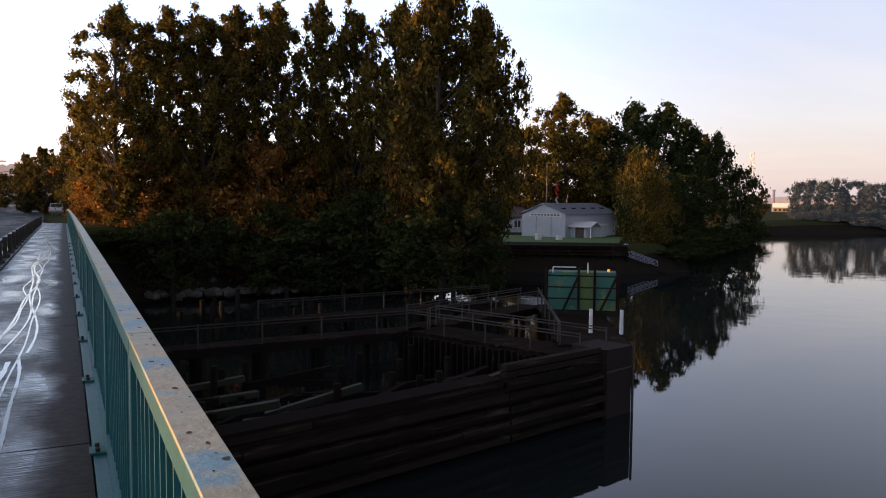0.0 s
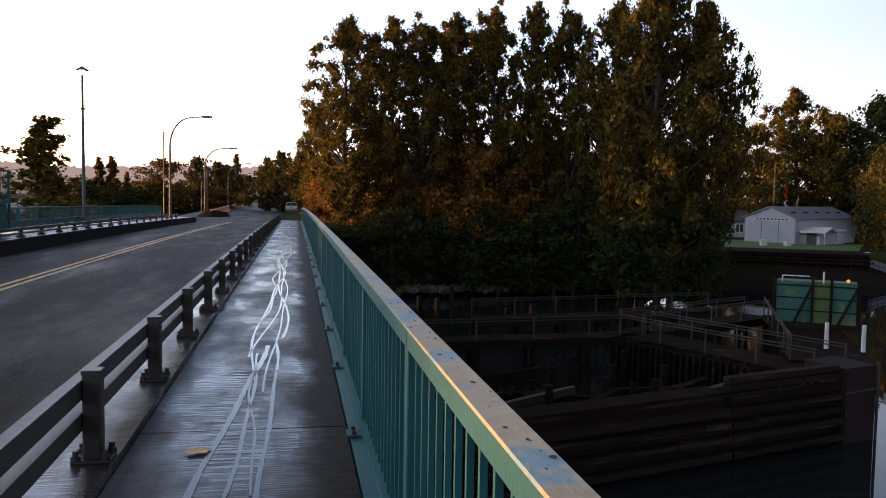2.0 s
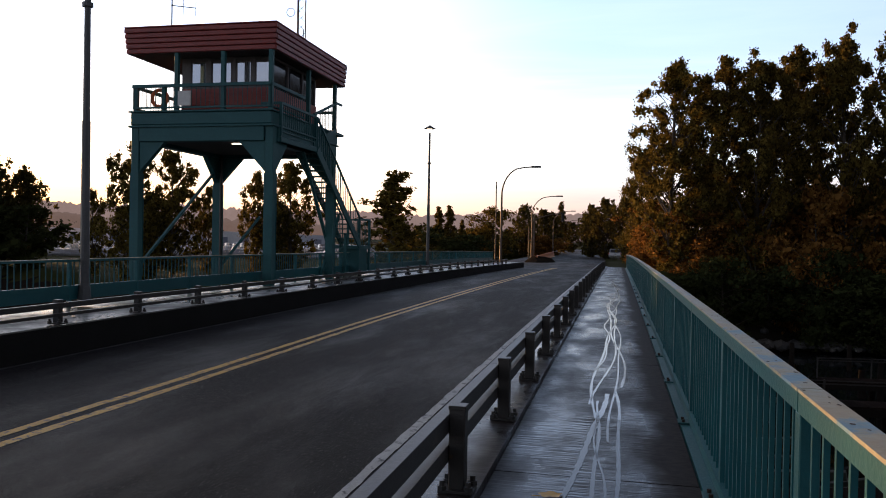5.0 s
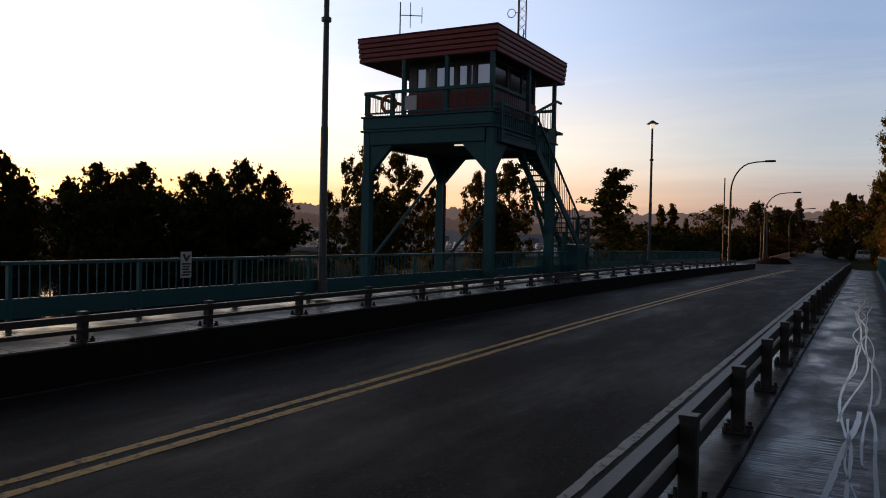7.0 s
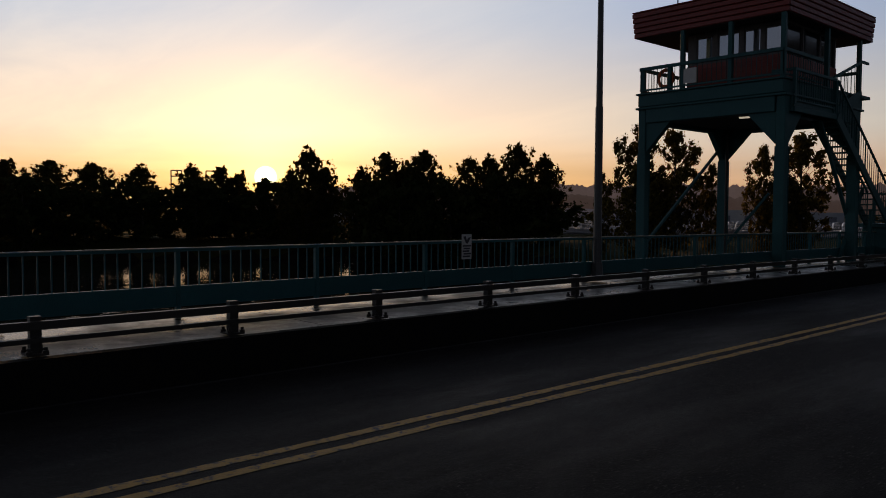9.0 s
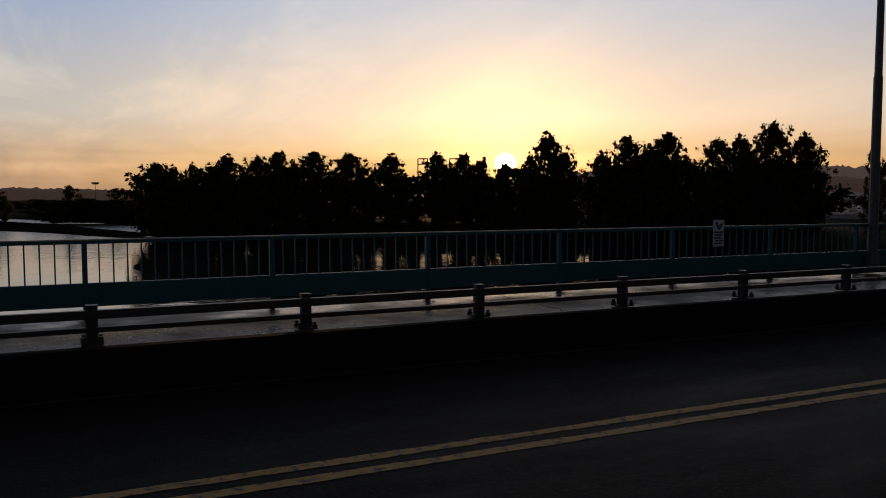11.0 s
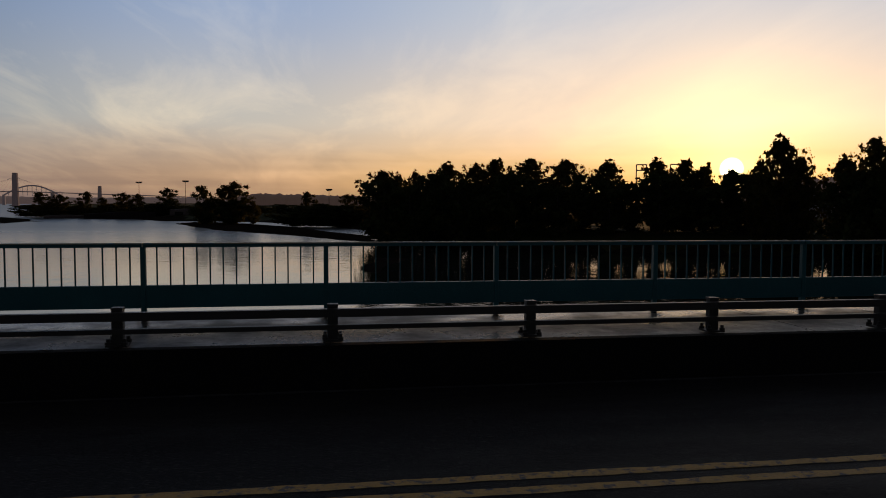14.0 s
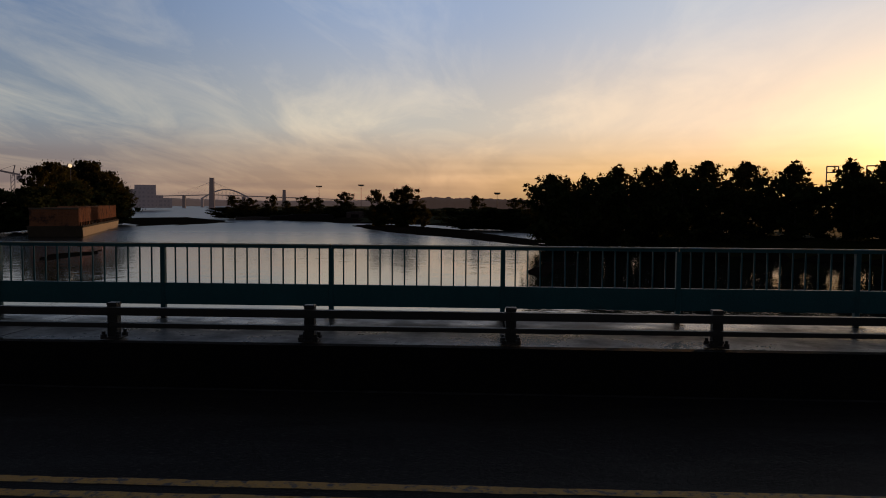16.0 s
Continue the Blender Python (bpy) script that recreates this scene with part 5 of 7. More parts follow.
    def lattice(b):
        c = (-10.75, 23.0)
        pts = [(c[0] + 0.16 * math.cos(a), c[1] + 0.16 * math.sin(a)) for a in (0.3, 2.4, 4.5)]
        for p in pts:
            rod(b, (*p, 7.5), (*p, 10.5), 0.022, n=5)
        for j in range(10):
            z = 7.5 + 0.3 * j
            for a, bb in zip(pts, pts[1:] + pts[:1]):
                rod(b, (*a, z), (*bb, z + 0.3), 0.010, n=4)
        for j in range(12):
            a0, a1 = 2 * math.pi * j / 12, 2 * math.pi * (j + 1) / 12
            rod(b, (c[0] - 0.34 + 0.14 * math.cos(a0), c[1], 8.75 + 0.14 * math.sin(a0)), (c[0] - 0.34 + 0.14 * math.cos(a1), c[1], 8.75 + 0.14 * math.sin(a1)), 0.014, n=5)
        rod(b, (c[0] - 0.2, c[1], 8.75), (c[0], c[1], 8.75), 0.014, n=5)
        rod(b, (c[0] + 0.1, c[1], 6.3), (c[0] + 0.1, c[1], 8.2), 0.02, n=5)
    add("radio_mast", lattice, PIPE)
    return t


def window_glass():
    """Part-metallic panes, reflectance raised to imitate bright sky in the glass."""
    m, nt, bsdf = nodes_of("window_glass")
    bsdf.inputs["Base Color"].default_value = (0.42, 0.43, 0.46, 1)
    bsdf.inputs["Roughness"].default_value = 0.04
    bsdf.inputs["Metallic"].default_value = 0.75
    return m


WINDOW = window_glass()
control_tower()

# ---- lamps on the far walk and along the road ----


def walk_lamp(x, y, z, label):
    t = thing("street_lamp", label, "street lamp", (x, y, z), group="slim lamps on the far walkway")
    bm = bmesh.new()
    rod(bm, (0, 0, 0), (0, 0, 3.4), 0.085, 0.075, 10)
    rod(bm, (0, 0, 3.4), (0, 0, 7.0 - z), 0.065, 0.05, 10)
    part("pole", bm, POLE, t)
    bm = bmesh.new()
    box(bm, -0.16, 0.16, -0.16, 0.16, 0, 0.03, 0.005)
    rod(bm, (0, 0, 0.03), (0, 0, 0.35), 0.13, 0.10, 10)
    part("base", bm, POLE, t)
    for h in (5.5,):
        bm = bmesh.new()
        rod(bm, (0, 0, h), (0, 0, h + 0.08), 0.10, 0.10, 10)
        part("collar", bm, POLE, t)
    bm = bmesh.new()
    rod(bm, (0, 0, 7.0 - z), (0, 0, 7.22 - z), 0.09, 0.13, 10)
    part("lantern", bm, LAMP_ON, t, "glowing lantern")
    bm = bmesh.new()
    rod(bm, (0, 0, 7.22 - z), (0, 0, 7.40 - z), 0.30, 0.05, 10)
    beam(bm, (-0.3, 0, 7.25 - z), (0.3, 0, 7.25 - z), 0.05, 0.03)
    part("cap", bm, POLE, t)


walk_lamp(-10.30, 12.08, FAR_Z, "slim grey street lamp on the far walkway")
walk_lamp(-10.30, 38.97, zd(38.97) + 0.1, "slim grey street lamp on the far walkway")


def cobra_lamp(x, y, z, top, reach, label):
    t = thing("street_lamp", label, "street lamp", (x, y, z), group="curved lamps along the road")
    h = top - z
    bm = bmesh.new()
    rod(bm, (0, 0, 0), (0, 0, h * 0.72), 0.11, 0.075, 10)
    part("pole", bm, POLE_RUST, t)
    bm = bmesh.new()
    pts = [(reach * (1 - math.cos(a)) * 0.75 + (reach * 0.25 * max(0, (a - 1.2)) / 0.37), 0, h * 0.72 + h * 0.28 * math.sin(a)) for a in [math.pi / 2 * k / 9 for k in range(10)]]
    tube(bm, pts, [0.065 - 0.002 * k for k in range(10)])
    part("arm", bm, POLE_RUST, t)
    bm = bmesh.new()
    box(bm, reach - 0.05, reach + 0.75, -0.14, 0.14, h - 0.06, h + 0.09, 0.05)
    part("head", bm, POLE, t)


for x, y, top, reach in ((-10.0, 63, 7.45, 2.4), (-10.6, 92, 6.7, 2.8), (-11.0, 128, 6.3, 2.8), (-11.6, 165, 5.8, 2.8), (-12.5, 200, 5.0, 2.8)):
    cobra_lamp(x, y, ground_at(x, y) if y > 66 else zd(y) - 0.2, top, reach, "tall street lamp with a curved arm beside the road")
signal = thing("traffic_signal", "dark traffic signal hanging from a curved mast arm", "traffic signal", (-10.35, 92, ground_at(-10.35, 92)))
zs = ground_at(-10.35, 92)
bm = bmesh.new()
rod(bm, (0, 0, 0), (0, 0, 4.3 - zs), 0.10, 0.08, 8)
part("pole", bm, POLE_RUST, signal)
bm = bmesh.new()
tube(bm, [(3.3 * k / 8, 0, 3.95 - zs + 0.75 * math.sin(math.pi / 2 * k / 8)) for k in range(9)], [0.07 - 0.003 * k for k in range(9)])
part("mast_arm", bm, POLE_RUST, signal)
bm = bmesh.new()
box(bm, 3.12, 3.48, -0.16, 0.16, 3.75 - zs, 4.75 - zs, 0.03)
head = part("signal_head", bm, RUBBER, signal)
for k in range(3):
    bm = bmesh.new()
    rod(bm, (3.3, -0.30, 3.93 + 0.32 * k - zs), (3.3, -0.155, 3.93 + 0.32 * k - zs), 0.13, 0.12, 10)
    part("visor", bm, RUBBER, head)
for x, y, h in ((-10.35, 62.3, 6.2), (-10.4, 87, 3.0)):
    z = ground_at(x, y)
    t = thing("utility_pole", "thin bare pole beside the road", "pole", (x, y, z))
    bm = bmesh.new()
    rod(bm, (0, 0, 0), (0, 0, h - z), 0.06, 0.045, 8)
    part("pole", bm, POLE_RUST, t)

# the notice tied to the far railing
notice = thing("railing_sign", "white warning notice tied to the far railing", "sign", (-10.36, 8.555, 0.97))
bm = bmesh.new()
box(bm, 0.0, 0.01, -0.115, 0.115, -0.21, 0.21, 0.004)
part("panel", bm, SIGN_WHITE, notice)
bm = bmesh.new()
prism(bm, [(-0.085, 0.17), (-0.02, 0.06), (0.02, 0.05), (0.09, 0.16), (0.03, 0.15), (0.0, 0.10), (-0.03, 0.18)], "x", 0.0095, 0.014)
part("symbol", bm, INK, notice)
for k in range(5):
    bm = bmesh.new()
    box(bm, 0.0095, 0.014, -0.095 + 0.02 * (k % 2), 0.095 - 0.02 * (k % 3), 0.0 - 0.044 * k, 0.028 - 0.044 * k)
    part("text_bar", bm, INK, notice)

# ---- timber fender works upstream of the bridge ----


def timber_works():
    A, B = Vector((3.9, 19.1, 0)), Vector((17.7, 22.8, 0))
    u = (B - A).normalized()
    n = Vector((u.y, -u.x, 0))            # towards the bridge
    rnd = random.Random(5)
    wall = thing("timber_fender_wall", "wet black timber fender wall with stacked walers", "fender wall", tuple(A + Vector((0, 0, WATER_Z))))
    o = A + Vector((0, 0, WATER_Z))

    def pt(s, z, off=0.0):
        return A + u * s + n * off + Vector((0, 0, z)) - o
    # stacked walers, stepping back upwards
    for s0, s1, zs in ((-11.0, 9.2, [(-6.35, 0.24), (-5.80, 0.22), (-5.35, 0.18), (-4.92, 0.15), (-4.60, -0.1)]), (9.25, 14.28, [(-6.35, 0.24), (-5.80, 0.22), (-5.35, 0.18), (-4.95, 0.10), (-4.62, 0.0), (-4.28, -0.05), (-4.02, -0.05)])):
        for z, off in zs:
            s = s0
            while s < s1 - 0.3:
                e = min(s1, s + rnd.uniform(7.0, 13.0))
                bm = bmesh.new()
                dz = rnd.uniform(-0.03, 0.03)
                beam(bm, pt(s + 0.02, z + dz, off), pt(e - 0.02, z + dz + rnd.uniform(-0.02, 0.02), off), 0.30, 0.20)
                part("waler", bm, WALER, wall)
                s = e
    bm = bmesh.new()
    beam(bm, pt(-11, -5.9, -0.12), pt(14.25, -5.9, -0.12), 0.10, 2.3)
    part("backing", bm, TIMBER, wall)
    for k in range(20):
        s = -10.5 + 1.27 * k
        bm = bmesh.new()
        top = -4.5 if s < 9 else -3.95
        rod(bm, pt(s, -8, -0.30), pt(s + rnd.uniform(-0.1, 0.1), top + rnd.uniform(-0.5, 0.1), -0.30), 0.17, 0.15, 9)
        part("timber_post", bm, TIMBER, wall)
    bm = bmesh.new()
    beam(bm, pt(-11, -4.45, -0.45), pt(9.2, -4.45, -0.45), 0.9, 0.12)
    part("cap_plank", bm, DECK_TIMBER, wall)
    # steel-clad end
    cap = thing("sheet_pile_end", "stained steel-clad end of the fender", "dolphin", tuple(B + Vector((0, 0, WATER_Z))))
    bm = bmesh.new()
    c = [B - o.xyz + Vector((0, 0, 0)) for _ in range(1)]
    pts = [B + n * 0.30 + u * 0.02, B + n * 0.30 + u * 1.65, B - n * 1.4 + u * 1.65, B - n * 1.4 + u * 0.02]
    prism(bm, [(p.x - B.x, p.y - B.y) for p in pts], "z", -2.5, 2.6)
    bmesh.ops.bevel(bm, geom=[e for e in bm.edges if abs(e.verts[0].co.z - e.verts[1].co.z) > 1], offset=0.06, segments=2, affect="EDGES")
    part("cladding", bm, SHEET_PILE, cap)
    bm = bmesh.new()
    beam(bm, Vector((0, 0, 1.75)) + n * 0.32 + u * 0.05, Vector((0, 0, 1.80)) + n * 0.32 + u * 1.6, 0.03, 0.06)
    part("rub_strip", bm, PIPE, cap)
    bm = bmesh.new()
    rod(bm, Vector((0, 0, -1)) + n * 0.33 + u * 1.65, Vector((0, 0, 2.7)) + n * 0.33 + u * 1.65, 0.05, n=8)
    part("corner_pipe", bm, PIPE, cap)

    # basin walkways with pipe rails
    def walkway(name, p, q, z, width, label, rails=(1,)):
        p, q = Vector((*p, z)), Vector((*q, z))
        w = thing(name, label, "walkway", tuple(p))
        d = (q - p)
        L = d.length
        d.normalize()
        side = Vector((-d.y, d.x, 0))
        k = 0
        s = 0.0
        while s < L:
            ww = rnd.uniform(0.22, 0.30)
            bm = bmesh.new()
            a = d * (s + ww / 2)
            beam(bm, a - side * width / 2 * rnd.uniform(0.92, 1.05), a + side * width / 2 * rnd.uniform(0.92, 1.05), ww - 0.02, 0.08)
            part("plank", bm, DECK_TIMBER, w)
            s += ww
            k += 1
        for off in (-width * 0.38, width * 0.38):
            bm = bmesh.new()
            beam(bm, side * off - Vector((0, 0, 0.2)), d * L + side * off - Vector((0, 0, 0.2)), 0.26, 0.30)
            part("stringer", bm, TIMBER, w)
        m = max(2, round(L / 2.6))
        for j in range(m + 1):
            for off in (-width * 0.38, width * 0.38):
                bm = bmesh.new()
                rod(bm, d * (L * j / m) + side * off + Vector((0, 0, -3.2)), d * (L * j / m) + side * off + Vector((0, 0, -0.1)), 0.17, 0.15, 8)
                part("timber_post", bm, TIMBER, w)
            for r in rails:
                bm = bmesh.new()
                rod(bm, d * (L * j / m) + side * r * width * 0.46, d * (L * j / m) + side * r * width * 0.46 + Vector((0, 0, 1.02)), 0.035, n=6)
                part("rail_post", bm, PIPE, w)
        for r in rails:
            for h in (0.98, 0.86):
                bm = bmesh.new()
                rod(bm, side * r * width * 0.46 + Vector((0, 0, h)), d * L + side * r * width * 0.46 + Vector((0, 0, h)), 0.028, n=6)
                part("pipe_rail", bm, PIPE, w)
        return w
    walkway("timber_walkway", (15.0, 33.0), (-6.0, 31.5), -4.6, 1.3, "dark timber walkway with grey pipe rails", (1,))
    walkway("timber_walkway", (18.6, 24.4), (15.0, 33.0), -4.6, 2.2, "dark timber walkway with grey pipe rails", (1, -1))
    walkway("timber_walkway", (19.6, 25.6), (25.5, 36.5), -4.5, 3.2, "rusty brown timber walkway leading to the green tanks", (1,))
    walkway("timber_walkway", (15.0, 33.4), (24.0, 37.6), -4.6, 1.6, "rusty brown timber walkway leading to the green tanks", (1, -1))
    walkway("timber_walkway", (9.0, 40.0), (24.0, 42.0), -4.9, 1.2, "old timber catwalk near the bank", (1,))
    # vertical plank lining of the basin behind the rail
    lining = thing("plank_wall", "grey weathered plank wall round the basin", "wall", (15.0, 33.0, -6.0))
    for j in range(30):
        f = j / 30
        p = Vector((18.2, 24.2, 0)).lerp(Vector((14.3, 32.8, 0)), f) - Vector((15, 33, 0))
        bm = bmesh.new()
        beam(bm, p + Vector((-0.9, -0.4, -0.8)), p + Vector((-0.9, -0.4, 1.35 + rnd.uniform(-0.05, 0.05))), 0.27, 0.07, (0.4, -0.9, 0))
        part("plank", bm, TIMBER if j % 3 else DECK_TIMBER, lining)
    # broken timbers and stumps inside the basin
    for j in range(26):
        x, y = rnd.uniform(3, 15), rnd.uniform(22.5, 30)
        if y < 19.5 + 0.27 * x + 1:
            y += 2.5
        a = rnd.uniform(-0.5, 0.6)
        L = rnd.uniform(1.6, 4.8)
        t = thing("fallen_timber", "slimy broken timber lying in the basin", "timber", (x, y, -5.85))
        bm = bmesh.new()
        tilt = rnd.uniform(-0.04, 0.2)
        dv = Vector((math.cos(a), math.sin(a), tilt)) * L / 2
        lift = Vector((0, 0, abs(dv.z) + 0.05))
        beam(bm, -dv + lift, dv + lift, rnd.uniform(0.2, 0.32), rnd.uniform(0.2, 0.3))
        part("baulk", bm, TIMBER if j % 4 else GREEN_SLIME, t)
    for j in range(22):
        x, y = rnd.uniform(2, 15), rnd.uniform(24, 31)
        t = thing("pile_stump", "rotten pile stump standing in the basin", "pile", (x, y, -7.0))
        bm = bmesh.new()
        rod(bm, (0, 0, 0), (rnd.uniform(-0.08, 0.08), rnd.uniform(-0.08, 0.08), rnd.uniform(1.3, 2.3)), 0.17, 0.14, 9)
        part("stump", bm, TIMBER, t)
    for j in range(24):
        x, y = rnd.uniform(2, 30), rnd.uniform(44, 58)
        t = thing("pile_stump", "old pile stump standing off the bank", "pile", (x, y, -7.0))
        bm = bmesh.new()
        rod(bm, (0, 0, 0), (rnd.uniform(-0.08, 0.08), 0, rnd.uniform(1.5, 2.6)), 0.18, 0.15, 9)
        part("stump", bm, TIMBER, t)


GREEN_SLIME = material("slimed_timber", (0.024, 0.027, 0.012), (0.015, 0.017, 0.009), 1.5, 0.6, bump=0.5, bump_scale=15)
timber_works()


def green_tanks():
    a = math.atan2(32.15 - 34.24, 25.78 - 22.9)
    t = thing("green_tank_rack", "faded green panel tanks in a timber rack on the dock", "tank rack", (24.35, 33.2, -4.45), a)
    for x0, x1, mat in ((-1.75, -0.20, GREEN_TANK), (-0.12, 0.62, OLIVE), (0.70, 1.75, GREEN_TANK)):
        bm = bmesh.new()
        box(bm, x0, x1, -0.6, 0.6, 0.25, 2.25, 0.03)
        tank = part("tank", bm, mat, t)
        for z in (0.85, 1.45, 2.05):
            bm = bmesh.new()
            box(bm, x0 - 0.01, x1 + 0.01, -0.63, -0.601, z - 0.03, z + 0.03)
            part("band", bm, TIMBER, tank)
    for x in (-1.85, -0.16, 0.66, 1.85):
        for y in (-0.7, 0.7):
            bm = bmesh.new()
            box(bm, x - 0.06, x + 0.06, y - 0.06, y + 0.06, 0.0, 2.4, 0.01)
            part("post", bm, DECK_TIMBER, t)
    for x0, x1 in ((-0.2, -1.0), (1.75, 0.9)):
        bm = bmesh.new()
        beam(bm, (x0, -0.72, 2.0), (x1, -0.72, 0.1), 0.09, 0.12)
        part("brace", bm, TIMBER, t)
    bm = bmesh.new()
    box(bm, -1.9, 1.9, -0.75, 0.75, 0.0, 0.24)
    part("sill", bm, TIMBER, t)
    bm = bmesh.new()
    rod(bm, (-1.5, -0.6, 2.5), (-0.3, -0.6, 2.5), 0.03)
    rod(bm, (-1.5, -0.6, 2.2), (-1.5, -0.6, 2.5), 0.03)
    rod(bm, (0.3, -0.6, 2.2), (0.3, -0.6, 2.75), 0.04)
    part("pipework", bm, WHITE_PAINT, t)
    bm = bmesh.new()
    bmesh.ops.create_icosphere(bm, subdivisions=1, radius=0.09)
    ob = part("lamp", bm, glowing("orange_lamp", (1.0, 0.35, 0.05), 0.35), t, "small orange lamp")
    ob.location = (1.35, -0.55, 2.36)
    for x, y in ((21.2, 28.1), (22.3, 27.3)):
        p = thing("white_post", "white painted mooring post", "post", (x, y, -4.47))
        bm = bmesh.new()
        rod(bm, (0, 0, 0), (0, 0, 1.1), 0.09, 0.08, 10)
        part("post", bm, WHITE_PAINT, p)


green_tanks()

# ---- wharf, lawn and sheds on the upstream bank ----


def wharf():
    p, q = Vector((40.5, 79.5, 0)), Vector((57.0, 70.0, 0))
    d = (q - p).normalized()
    n = Vector((-d.y, d.x, 0))
    L = (q - p).length
    w = thing("timber_wharf", "old timber wharf face below the lawn", "wharf", (p.x, p.y, -6.5))
    for k in range(13):
        bm = bmesh.new()
        c = d * (L * k / 12)
        rod(bm, c + Vector((0, 0, -1)), c + Vector((0, 0, 2.5)), 0.2, 0.18, 8)
        part("timber_post", bm, TIMBER, w)
    for z in (2.62, 2.25, 1.9):
        bm = bmesh.new()
        beam(bm, Vector((0, 0, z)) - n * 0.25, d * L + Vector((0, 0, z)) - n * 0.25, 0.25, 0.26)
        part("waler", bm, DECK_TIMBER, w)
    s = 0.0
    while s < L:
        bm = bmesh.new()
        beam(bm, d * s + Vector((0, 0, 2.80)) - n * 0.4, d * s + Vector((0, 0, 2.80)) + n * 6.0, 0.28, 0.09)
        part("plank", bm, DECK_TIMBER, w)
        s += 0.3
    # lawn surface
    lawn = thing("lawn", "mown green lawn behind the wharf", "lawn", (50, 84, -3.62), kind="structure")
    bm = bmesh.new()
    pts = [p + n * 6.0, q + n * 6.0, q + n * 22 + d * 3, p + n * 26 - d * 6, p + n * 6 - d * 6]
    prism(bm, [(v.x - 50, v.y - 84) for v in pts], "z", -0.5, 0.0)
    part("turf", bm, LAWN, lawn)
    # gangway down to the water
    g = thing("gangway", "grey truss gangway leading down from the wharf", "gangway", (57.0, 69.3, -4.7))
    e = Vector((2.7, -1.4, -1.1))
    for off in (0, 0.9):
        for h in (0.0, 0.55):
            bm = bmesh.new()
            beam(bm, Vector((0, off, h)), e + Vector((0, off, h)), 0.09, 0.09)
            part("chord", bm, GREY_ROOF, g)
        for k in range(7):
            bm = bmesh.new()
            a, b = e * (k / 7), e * ((k + 1) / 7)
            beam(bm, a + Vector((0, off, 0)), b + Vector((0, off, 0.55)), 0.06, 0.06)
            beam(bm, b + Vector((0, off, 0)), b + Vector((0, off, 0.55)), 0.06, 0.06)
            part("lattice", bm, GREY_ROOF, g)
    bm = bmesh.new()
    box(bm, 2.4, 6.0, -3.0, -0.6, -2.1, -1.65, 0.05)
    part("float", bm, TIMBER, g)


wharf()


